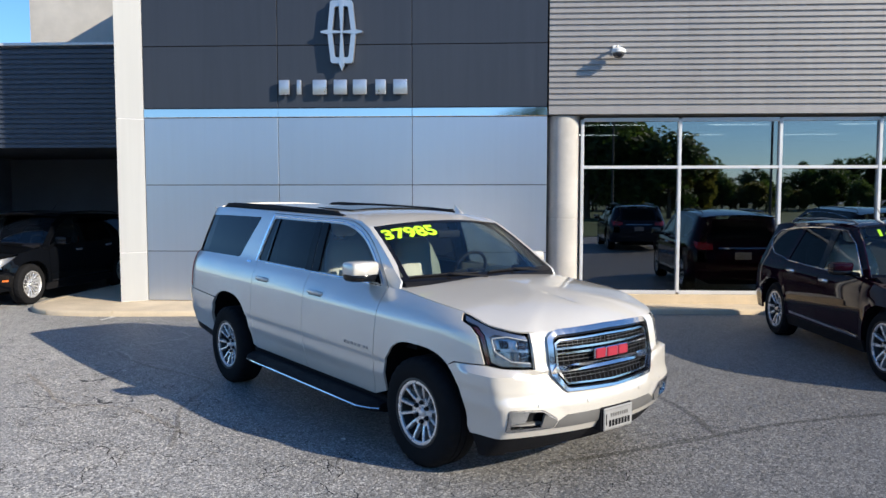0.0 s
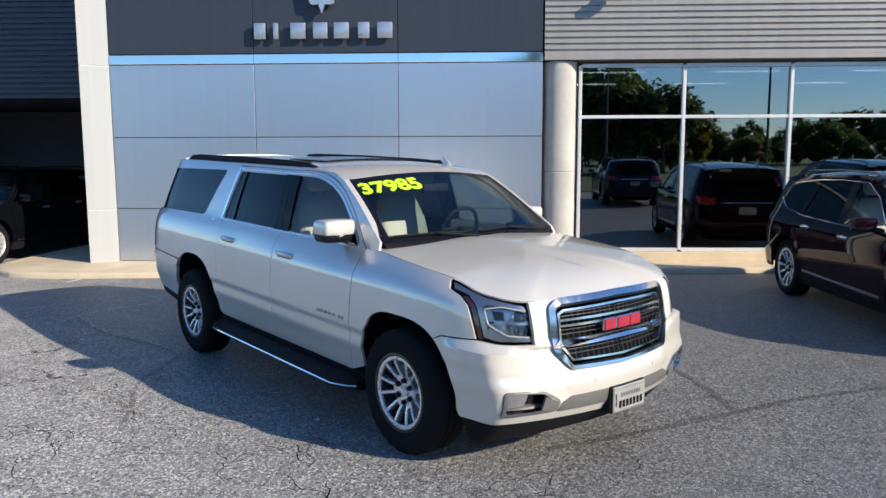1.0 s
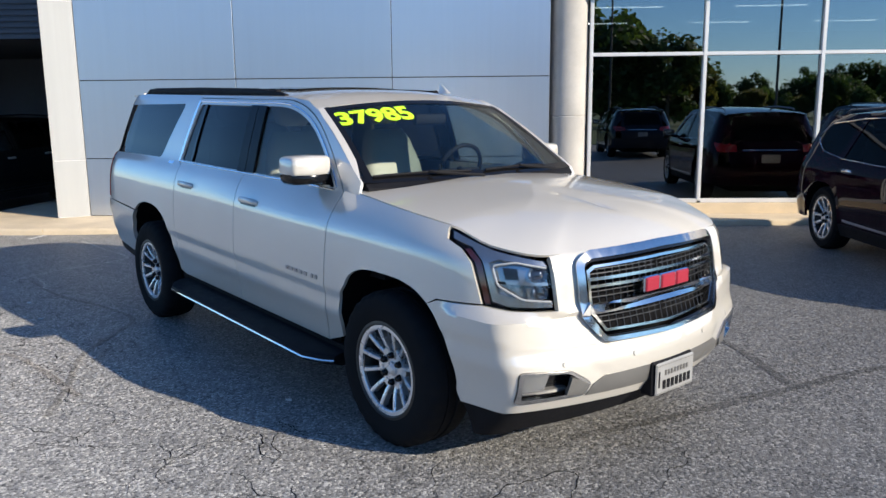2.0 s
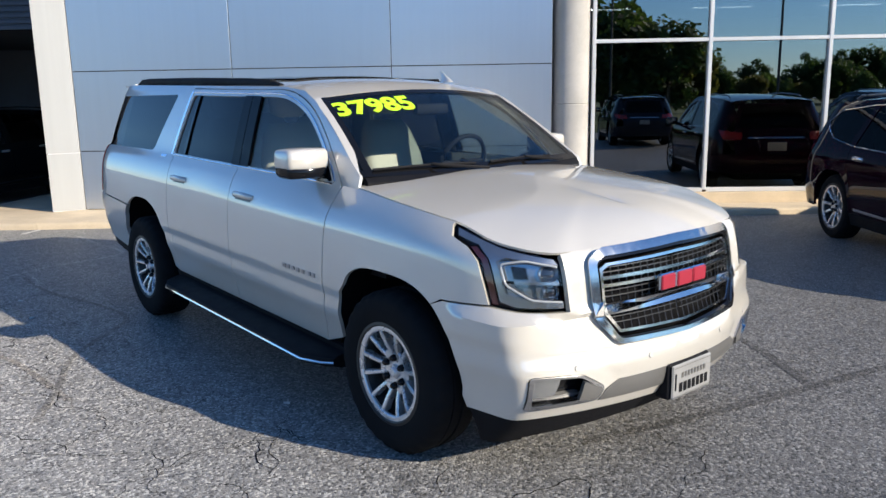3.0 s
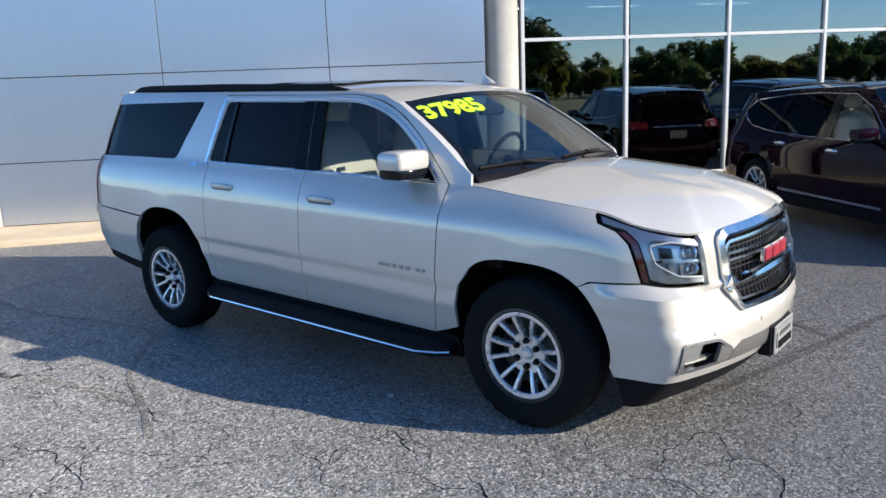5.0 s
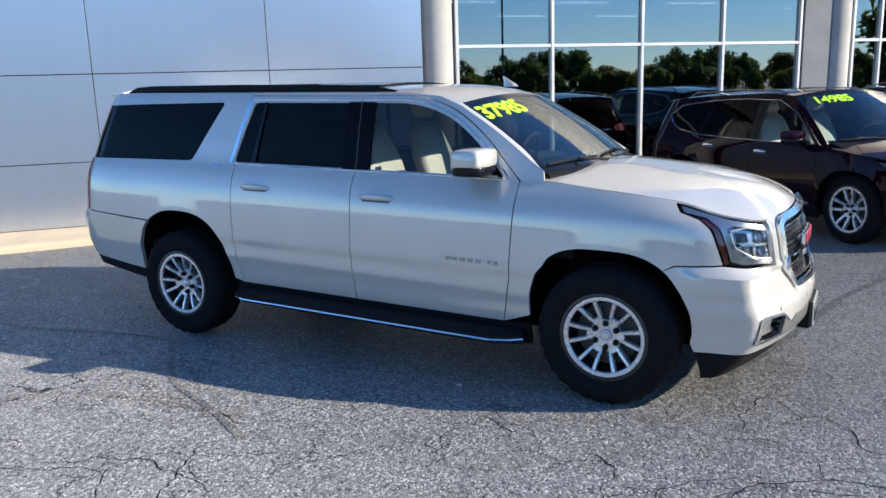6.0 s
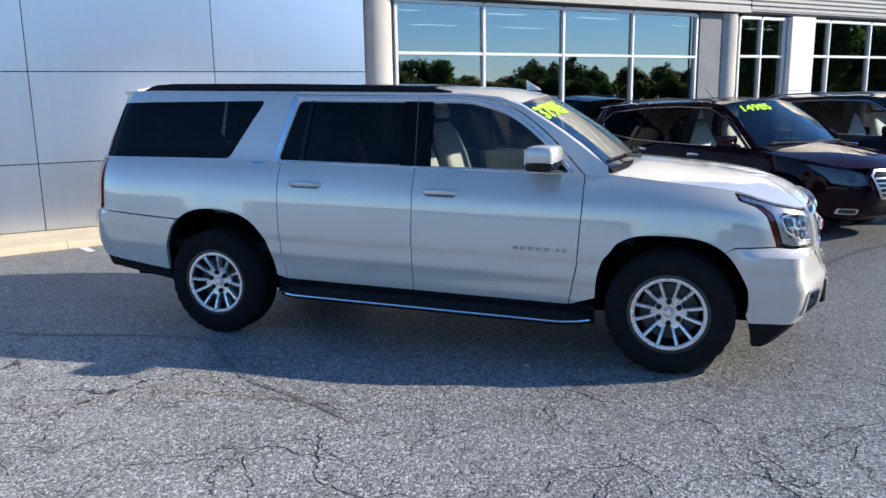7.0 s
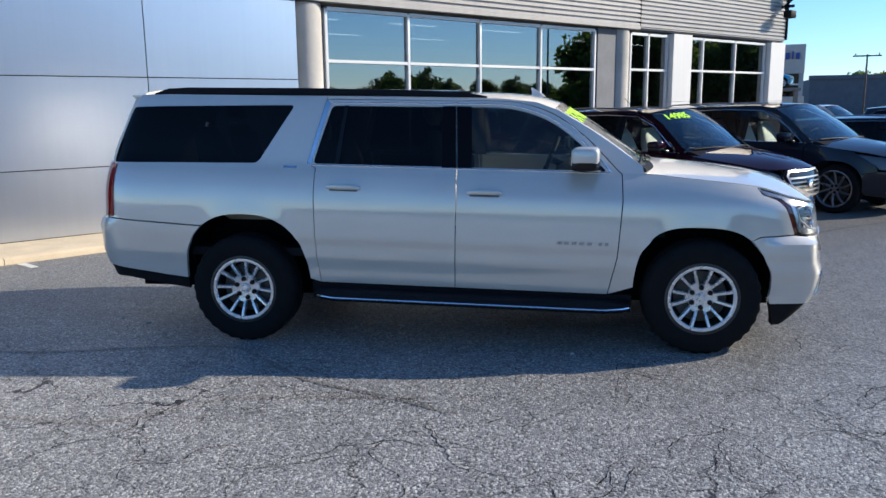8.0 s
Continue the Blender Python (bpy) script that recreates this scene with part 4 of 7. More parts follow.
def wheel_house(car, shell, cx, rx, top, zb, n=2.5):
    for side in (1, -1):
        rows = []
        for x, z in arch_line(cx, rx + 0.015, top + 0.012, zb, -12, 192, 24, n):
            p = shell.P(*shell.S(x, z))
            rows.append([Vector((p.x, (p.y + 0.02) * side, p.z)), Vector((p.x, side * -0.55, p.z))])
        bm = grid_bm(rows)
        cap = [r[1] for r in rows]
        bm.faces.new([bm.verts.new(p) for p in cap])
        part("wheel_liner", bm, BLACK_GAP, car)


def hood_bm(shell, u0, edge_z, spine, cowl, lines=44, across=16, bulge=2.3, off=0.0):
    """Bonnet: from its rim on the shell up to the spine line; cowl = x of its rear edge at the middle."""
    us = np.linspace(u0, shell.umax, lines)
    right = []
    for u in us:
        e = shell.P(u, edge_z(u))
        xe = e.x
        row = []
        f = (u - u0) / (shell.umax - u0)
        xs = cowl + (spine["x1"] - cowl) * (f ** 0.75)
        zs = spine["z"](xs) - shell.rake * xs
        for k in range(across + 1):
            t = k / across
            tx = t ** 1.0
            x = xe + (xs - xe) * tx
            y = e.y * (1 - tx)
            z = e.z + (zs - e.z) * (1 - (1 - t) ** bulge)
            row.append(Vector((x, y, z)))
        right.append(row)
    rows = []
    for row in right:
        rows.append(row + [Vector((p.x, -p.y, p.z)) for p in row[-2::-1]])
    bm = grid_bm(rows)
    bmesh.ops.remove_doubles(bm, verts=bm.verts[:], dist=0.0008)
    bm.normal_update()
    if sum(f.normal.z for f in bm.faces) < 0:
        bmesh.ops.reverse_faces(bm, faces=bm.faces[:])
    return thicken(bm, 0.012)


def roof_bm(x_rear, x_edge, bow, z_edge, width, crown, rake, rear_drop=0.02, front_drop=0.0):
    rows = []
    nx, ny = 26, 20
    for i in range(nx + 1):
        t = i / nx
        row = []
        for j in range(ny + 1):
            a = -1 + 2 * j / ny
            q = 1 - abs(a) ** 2.4
            xf = x_edge + bow * (1 - a * a)
            x = x_rear + (xf - x_rear) * t
            z = z_edge + crown * q * (1 - 0.25 * (1 - t) ** 4) - rear_drop * (1 - t) ** 3 - front_drop * max(0.0, (t - 0.7) / 0.3) ** 5
            row.append(Vector((x, a * (width(x) if callable(width) else width), z - rake * x)))
        rows.append(row)
    bm = grid_bm(rows)
    bm.normal_update()
    if sum(f.normal.z for f in bm.faces) < 0:
        bmesh.ops.reverse_faces(bm, faces=bm.faces[:])
    return thicken(bm, 0.015)


def side_mirror(car, shell, x, z, cap_mat, size=(0.20, 0.235, 0.165), gap=0.03):
    for side in (1, -1):
        y0 = -shell.half(x, z) - gap
        m = new("door_mirror")
        m.parent = car
        m.matrix_basis = Matrix.Translation((x, y0 * side, z - shell.rake * x)) @ Matrix.Diagonal((1, side, 1, 1))
        l, w, h = size

        def ring(t, grow, lo, hi):
            y = -0.03 - t * w
            return [(a, y, b) for a, b in oval(0.01 + 0.03 * (1 - t), (lo + hi) / 2, l / 2 * grow, (hi - lo) / 2 * grow, 4.5, 24)]
        part("cap", loft_box([ring(0.0, 0.86, 0.035, h), ring(0.05, 0.96, 0.032, h), ring(0.5, 1.0, 0.03, h), ring(0.90, 0.98, 0.033, h - 0.004), ring(0.97, 0.92, 0.037, h - 0.008), ring(1.0, 0.80, 0.045, h - 0.018)]), cap_mat, m, "painted mirror cap", angle=50)
        part("housing", loft_box([ring(0.02, 0.8, -0.005, 0.06), ring(0.12, 0.97, -0.01, 0.06), ring(0.9, 0.95, -0.01, 0.06), ring(0.99, 0.7, 0.0, 0.06)]), GLOSS_BLACK, m, angle=50)
        part("mirror_glass", box_bm(-l / 2 - 0.006 + 0.015, -l / 2 + 0.02, -0.05 - w * 0.82, -0.06, 0.03, h - 0.02, 0.003), CHROME, m)
        part("arm", loft_box([[(a, 0.06, b) for a, b in oval(0.03, -0.01, 0.07, 0.035)], [(a, -0.06, b) for a, b in oval(0.02, 0.01, 0.06, 0.03)]]), GLOSS_BLACK, m, angle=50)


def door_handle(door, shell, x, z, mat, length=0.25):
    for_side = 1 if door.get("flank", 1) > 0 else -1
    secs = []
    for t in np.linspace(0, 1, 9):
        u = x - length / 2 + length * t
        lift = 0.032 * min(1.0, 4 * t, 4 * (1 - t)) ** 0.6 + 0.004
        p = shell.P(u, z, lift)
        hh = 0.019 - 0.006 * abs(2 * t - 1) ** 3
        secs.append([Vector((p.x, (p.y + dy) * for_side, p.z + dz)) for dy, dz in ((0.014, -hh), (0.004, -hh), (-0.002, -hh * 0.6), (-0.003, 0), (-0.002, hh * 0.6), (0.004, hh), (0.014, hh))])
    part("handle", loft_box(secs), mat, door, "door pull handle", angle=50)
    # grey strip under the grip: the handle's shadow laid on as colour
    shade_strip = rounded([(x - length * 0.42, z - 0.025), (x + length * 0.42, z - 0.025), (x + length * 0.42, z - 0.004), (x - length * 0.42, z - 0.004)], 0.010)
    part("handle_cup", skin(shell, [shade_strip], step=0.03, thick=0.002, off=0.0022, sides=(for_side,)), GREY_PLASTIC, door)

# ---- the long white SUV ----
YR = (-1.628, 0.480, 0.925, 0.39)     # rear arch: centre, half length, top, foot
YF = (1.652, 0.468, 0.935, 0.40)
Y = Shell(1.25, -2.25,
          [(0.20, 2.38), (0.30, 2.48), (0.42, 2.57), (0.52, 2.61), (0.62, 2.612), (0.70, 2.585), (0.78, 2.565), (0.88, 2.548), (1.0, 2.528), (1.08, 2.505), (1.14, 2.45), (1.2, 2.36), (1.3, 2.15), (1.9, 1.9)],
          [(0.2, -2.72), (0.45, -2.84), (0.6, -2.88), (0.82, -2.88), (0.88, -2.82), (1.05, -2.81), (1.3, -2.77), (1.55, -2.68), (1.72, -2.61), (1.85, -2.56)],
          [(0.2, 0.895), (0.32, 0.923), (0.44, 0.946), (0.55, 0.966), (0.60, 0.981), (0.625, 0.989), (0.65, 0.9915), (0.71, 0.9935), (0.722, 0.995), (0.745, 1.003), (0.757, 1.0055), (0.79, 1.007), (0.88, 1.006), (1.0, 1.000), (1.10, 0.989), (1.17, 0.973), (1.23, 0.950), (1.29, 0.911), (1.45, 0.863), (1.60, 0.815), (1.70, 0.780), (1.75, 0.757), (1.782, 0.735), (1.9, 0.645)],
          4.2, 6.0, 0.024, [YR, YF], 0.004, 0.05)
Y.boxed, Y.bow = 0.868, 0.02
yukon = thing("white_suv", "pearl white long full-size SUV with lime price on its windscreen", "car", at=pose(-0.4051, 7.4052, 0, 0, 0, -47.85))
S, F, BK = Y.S, Y.F, Y.B


def flank_parts(shell, car, name, loops, mat, label="", **kw):
    made = []
    for side in (1, -1):
        ob = part(name, skin(shell, loops, sides=(side,), **kw), mat, car, label)
        ob["flank"] = side
        made.append(ob)
    return made


edge_z = curve([(0.9, 1.29), (1.25, 1.283), (1.6, 1.264), (S(2.01, 1.215)[0], 1.215), (F(-0.845, 1.15)[0], 1.150), (F(-0.665, 1.10)[0], 1.112), (F(-0.445, 1.10)[0], 1.108), (Y.umax, 1.112)])
top_edge = [(u, edge_z(u) - 0.006) for u in np.linspace(S(2.0, 1.215)[0], 1.105, 16)]

fender = [(1.016, 0.43)] + arch_line(*YF, 176, 51, 26, 3.0) + [S(2.02, 0.884), S(2.255, 0.896), S(2.188, 1.075), S(2.125, 1.128), S(2.03, 1.160), S(2.003, 1.200)] + top_edge + [(1.101, 1.272), (1.102, 1.10), (1.073, 0.70)]
flank_parts(Y, yukon, "fender", [fender], WHITE_PAINT, step=0.022)
def arc(*pts):
    """A smooth run of points, without its two ends."""
    return [tuple(p) for p in smooth_line(list(pts), 5)][1:-1]


f_door = [(-0.070, 0.43), (1.009, 0.43), (1.066, 0.70), (1.095, 1.10), (1.094, 1.272)] + arc((1.094, 1.272), (1.045, 1.318), (0.845, 1.518), (0.612, 1.678), (0.33, 1.757), (-0.068, 1.760)) + [(-0.068, 1.760), (-0.055, 1.29), (-0.053, 1.0)]
f_hole = rounded([(-0.02, 1.297), (0.990, 1.290)] + arc((0.990, 1.290), (0.805, 1.478), (0.585, 1.633), (0.31, 1.714), (-0.03, 1.719)) + [(-0.03, 1.719)], 0.02)
r_door = [(-1.066, 0.43), (-0.076, 0.43), (-0.059, 1.0), (-0.061, 1.29), (-0.074, 1.760), (-1.025, 1.758), (-1.150, 1.30), (-1.084, 1.269), (-1.091, 1.04), (-1.084, 0.62)]
r_hole = rounded([(-1.112, 1.300), (-0.095, 1.297), (-0.100, 1.719), (-0.985, 1.716)], 0.035)
BADGE_GREY = plain("badge_grey", (0.33, 0.33, 0.34), 0.3, 0.8, 0.05, 30.0)
front_doors = flank_parts(Y, yukon, "door", [f_door, f_hole], WHITE_PAINT, "white front door", step=0.022)
rear_doors = flank_parts(Y, yukon, "door", [r_door, r_hole], WHITE_PAINT, "white rear door", step=0.022)
for d in front_doors:
    door_handle(d, Y, 0.145, 1.125, WHITE_PAINT)
    side = d["flank"]
    part("window", skin(Y, [f_hole], thick=0.004, off=-0.010, sides=(side,)), DOOR_GLASS, d, "lightly tinted window")
    part("mirror_sail", skin(Y, [rounded([(0.815, 1.292), (0.992, 1.288), (0.815, 1.468)], 0.02)], thick=0.012, off=0.003, sides=(side,)), GLOSS_BLACK, d)
    part("pillar_cover", skin(Y, [[(-0.0535, 1.293), (0.050, 1.293), (0.036, 1.722), (-0.0665, 1.722)]], thick=0.012, off=0.004, sides=(side,)), PILLAR_BLACK, d, "black pillar cover")
    for k, (bx, bw) in enumerate(((0.675, 0.05), (0.722, 0.045), (0.775, 0.045), (0.828, 0.045), (0.882, 0.045), (0.955, 0.035), (0.998, 0.035))):
        part("badge", skin(Y, [[(bx - bw / 2, 0.786), (bx + bw / 2 - 0.012, 0.786), (bx + bw / 2 - 0.008, 0.808), (bx - bw / 2 + 0.004, 0.808)]], step=0.03, thick=0.004, off=0.005, sides=(side,)), BADGE_GREY, d, "small metal badge block")
for d in rear_doors:
    door_handle(d, Y, -0.870, 1.137, WHITE_PAINT)
    side = d["flank"]
    part("window", skin(Y, [r_hole], thick=0.004, off=-0.010, sides=(side,)), PRIVACY_GLASS, d, "dark privacy window")
    part("pillar_cover", skin(Y, [[(-0.165, 1.293), (-0.0625, 1.293), (-0.0745, 1.722), (-0.170, 1.722)]], thick=0.012, off=0.004, sides=(side,)), PILLAR_BLACK, d, "black pillar cover")
    part("window_divider", skin(Y, [[(-0.950, 1.300), (-0.915, 1.300), (-0.865, 1.718), (-0.890, 1.718)]], thick=0.010, off=0.001, sides=(side,)), GLOSS_BLACK, d)

for side in (1, -1):
    part("centre_pillar", skin(Y, [[(-0.16, 1.292), (0.015, 1.292), (0.005, 1.728), (-0.165, 1.728)]], step=0.06, thick=0.012, off=-0.022, sides=(side,)), GLOSS_BLACK, yukon, "black pillar behind the door glass")

# bright line round the door glass
trim_line = [(-1.138, 1.290), (-0.6, 1.288), (0.2, 1.286), (1.005, 1.278), (1.018, 1.292)] + arc((1.018, 1.292), (0.825, 1.495), (0.598, 1.652), (0.32, 1.734), (-0.03, 1.739)) + [(-0.03, 1.739), (-1.000, 1.737)]
for side in (1, -1):
    line = [tuple(p) for p in smooth_line([Vector(q) for q in trim_line], 1)]
    fine = []
    for a, b in zip(line, line[1:]):
        k = max(1, int((Vector(b) - Vector(a)).length / 0.05))
        fine += [tuple(Vector(a).lerp(Vector(b), j / k)) for j in range(k)]
    fine.append(line[-1])
    part("window_trim", tube_bm(on_shell(Y, fine, 0.001, side), 0.006, 8), CHROME, yukon, "bright window surround")
    part("pillar_trim", skin(Y, [rounded([(-1.155, 1.288), (-1.126, 1.292), (-0.998, 1.739), (-1.030, 1.754)], 0.01)], thick=0.01, off=0.005, sides=(side,)), CHROME, yukon, "bright rear pillar trim")

q_hole = rounded([S(-2.675, 1.275), (-1.530, 1.294), (-1.267, 1.716), S(-2.535, 1.685)], 0.04)
quarter = [(-1.072, 0.43), (-1.089, 0.62), (-1.097, 1.04), (-1.090, 1.267), (-1.157, 1.298), (-1.032, 1.762), (-1.032, 1.782), (-2.25, 1.782), S(-2.53, 1.772), BK(-0.70, 1.70), BK(-0.80, 1.31), S(-2.665, 1.265), S(-2.685, 0.868)] + arch_line(*YR, 128, 4, 30)
flank_parts(Y, yukon, "quarter_panel", [quarter, q_hole], WHITE_PAINT, "white rear quarter panel", step=0.022)
for side in (1, -1):
    part("quarter_window", skin(Y, [q_hole], thick=0.004, off=-0.003, sides=(side,)), PRIVACY_GLASS, yukon, "dark privacy quarter window")
    part("trim_badge", skin(Y, [[(-1.33, 1.262), (-1.23, 1.262), (-1.23, 1.280), (-1.33, 1.280)]], step=0.04, thick=0.003, off=0.004, sides=(side,)), CHROME, yukon)

# cant rail and front pillar
rail = [(-1.028, 1.765), (-0.066, 1.764)] + arc((-0.066, 1.764), (0.332, 1.762), (0.617, 1.684), (0.851, 1.524), (1.050, 1.324), (1.099, 1.278)) + [(1.099, 1.278), (1.250, 1.272), (1.235, 1.338), (0.92, 1.546), (0.66, 1.703), (0.50, 1.761), (0.25, 1.782), (-1.028, 1.782)]
flank_parts(Y, yukon, "roof_pillar", [rail], WHITE_PAINT, step=0.04)
roof = part("roof", roof_bm(-2.56, 0.625, 0.06, 1.783, lambda x: Y.half(x, 1.782) + 0.035 * max(0.0, (x - 0.25) / 0.375) ** 2, 0.050, Y.rake, 0.012, 0.070), WHITE_PAINT, yukon, "white roof skin")


def roof_z(x, y):
    return 1.783 + 0.050 * (1 - min(1, abs(y) / 0.735) ** 2.4) - Y.rake * x


rows = [[Vector((x, y, roof_z(x, y) + 0.004)) for y in np.linspace(-0.44, 0.44, 9)] for x in np.linspace(-0.72, -0.10, 8)]
bm = grid_bm(rows)
bm.normal_update()
part("sunroof", thicken(bm, 0.01), GLOSS_BLACK, yukon, "dark glass sunroof")
for side in (1, -1):
    pts = [(-2.40, 1.785), (-2.32, 1.815), (-2.15, 1.832), (-1.2, 1.838), (-0.3, 1.832), (-0.02, 1.822), (0.14, 1.795)]
    secs = []
    for x, z in pts:
        zz = z - Y.rake * x
        secs.append([(x, side * (-0.672) + a, zz + b) for a, b in oval(0, -0.026, 0.022, 0.030, 2.6, 10)])
    rl = part("roof_rail", loft_box(secs), BLACK_PLASTIC, yukon, "black roof rail", angle=50)
    for fx in (-2.22, -1.1, -0.05):
        part("rail_foot", box_bm(fx - 0.08, fx + 0.08, side * 0.672 - 0.02, side * 0.672 + 0.02, 1.775 - Y.rake * fx, 1.828 - Y.rake * fx, 0.008), BLACK_PLASTIC, rl)
fx, fy = 0.50, 0.36
fz = roof_z(fx, fy) - 0.012
fin = [[(x, y, z) for x, y in oval(cx, fy, l, w, 2.2, 12)] for z, cx, l, w in ((fz - 0.004, fx, 0.062, 0.024), (fz + 0.018, fx - 0.012, 0.046, 0.012), (fz + 0.045, fx - 0.036, 0.024, 0.006), (fz + 0.072, fx - 0.060, 0.008, 0.003))]
part("antenna_fin", loft_box(fin), WHITE_PAINT, yukon, angle=50)
# rear spoiler
rows = []
for y in np.linspace(-0.68, 0.68, 15):
    q = (abs(y) / 0.68) ** 3
    rows.append([(-2.50 + 0.02 * q, y, 1.822 - 0.035 * q), (-2.61 + 0.04 * q, y, 1.803 - 0.04 * q), (-2.62 + 0.04 * q, y, 1.788 - 0.04 * q), (-2.52 + 0.02 * q, y, 1.75 - 0.03 * q)])
part("spoiler", loft_box([[(x, y, z - Y.rake * x) for x, y, z in r] for r in rows]), WHITE_PAINT, yukon, angle=50)

# windscreen
WS = screen((1.232, 1.330), (0.625, 1.713), 0.12, 0.060, 0.052, lambda z: Y.width(z) * 0.95 - 0.002, Y.rake)
rows = [[WS(a, b) for a in np.linspace(-1, 1, 25)] for b in np.linspace(0, 1, 13)]
wsob = part("windscreen", thicken(grid_bm(rows), 0.005), CLEAR_GLASS, yukon, "clear windscreen")
rows = [[WS(a, b, 0.0015) for a in np.linspace(-0.995, 0.995, 25)] for b in (0.945, 0.97, 0.997)]
part("sun_band", thicken(grid_bm(rows), 0.001), GLOSS_BLACK, wsob, "black screen band")
rows = [[WS(a, b, 0.0015) for a in np.linspace(-0.995, 0.995, 25)] for b in (0.0, 0.04, 0.07)]
part("lower_band", thicken(grid_bm(rows), 0.001), GLOSS_BLACK, wsob, "black screen band")
for side in (1, -1):
    rows = [[WS(side * a, b, 0.0018) for a in (0.905, 0.93, 0.958)] for b in np.linspace(0.0, 1.0, 12)]
    part("screen_edge", thicken(grid_bm(rows), 0.001), GLOSS_BLACK, wsob)
for side in (1, -1):
    rows = []
    for b in np.linspace(-0.01, 1.0, 20):
        w = max(0.0, 1 - (b + 0.01) / 0.25) * 0.046
        rows.append([WS(side * a, b, 0.006 - 0.002 * abs(a - 0.965) / 0.03 - 0.05 * w) for a in (0.952 + w, 0.959 + w * 0.85, 0.975 + w * 0.5, 0.995 + w * 0.08, 1.002)])
    bm = grid_bm(rows)
    bm.normal_update()
    if sum(f.normal.x for f in bm.faces) < 0:
        bmesh.ops.reverse_faces(bm, faces=bm.faces[:])
    part("pillar_cap", thicken(bm, 0.008), WHITE_PAINT, yukon, "white front pillar facing")
me = text_mesh("37985", 0.155, 0.04)
w = max(v.co.x for v in me.vertices)
for v in me.vertices:
    tx, ty = v.co.x * (0.255 / w), v.co.y + v.co.x * 0.02
    a = -0.575 + tx / 0.75
    v.co = WS(a, 0.80 + ty / 0.74, 0.0025)
me.materials.append(PRICE_PAINT)
price = share("price_number", me, wsob, Matrix(), "hand-painted lime price number")
wsob.visible_shadow = False

# bonnet, cowl, wipers
spine = {"x1": 2.20, "z": curve([(1.2, 1.345), (1.5, 1.333), (1.9, 1.290), (2.2, 1.238), (2.5, 1.155)])}
hood = part("hood", hood_bm(Y, 1.130, edge_z, spine, 1.38, bulge=2.2), WHITE_PAINT, yukon, "white bonnet")
cowl = []
for a in np.linspace(-0.97, 0.97, 21):
    p = WS(a, 0.02)
    d = 0.035 + 0.07 * (1 - a * a)
    cowl.append([p + Vector((-0.03, 0, 0.004)), p + Vector((d * 0.4, 0, -0.014)), p + Vector((d, 0, -0.035)), p + Vector((d, 0, -0.12)), p + Vector((-0.03, 0, -0.10))])
part("cowl", loft_box(cowl), BLACK_PLASTIC, yukon, "black cowl panel")
for ys, ye in ((-0.08, -0.74), (0.56, -0.02)):
    a0, a1 = ys / 0.82, ye / 0.82
    bm = tube_bm([WS(a0, -0.02, 0.03), WS((a0 + a1) / 2 + 0.05, 0.03, 0.035), WS((a0 + a1) / 2, 0.06, 0.026)], 0.009, 6)
    tube_bm([WS(a0 - 0.06, 0.055, 0.012), WS((a0 + a1) / 2, 0.065, 0.016), WS(a1, 0.055, 0.012)], 0.008, 6, bm=bm)
    part("wiper", bm, BLACK_PLASTIC, yukon)

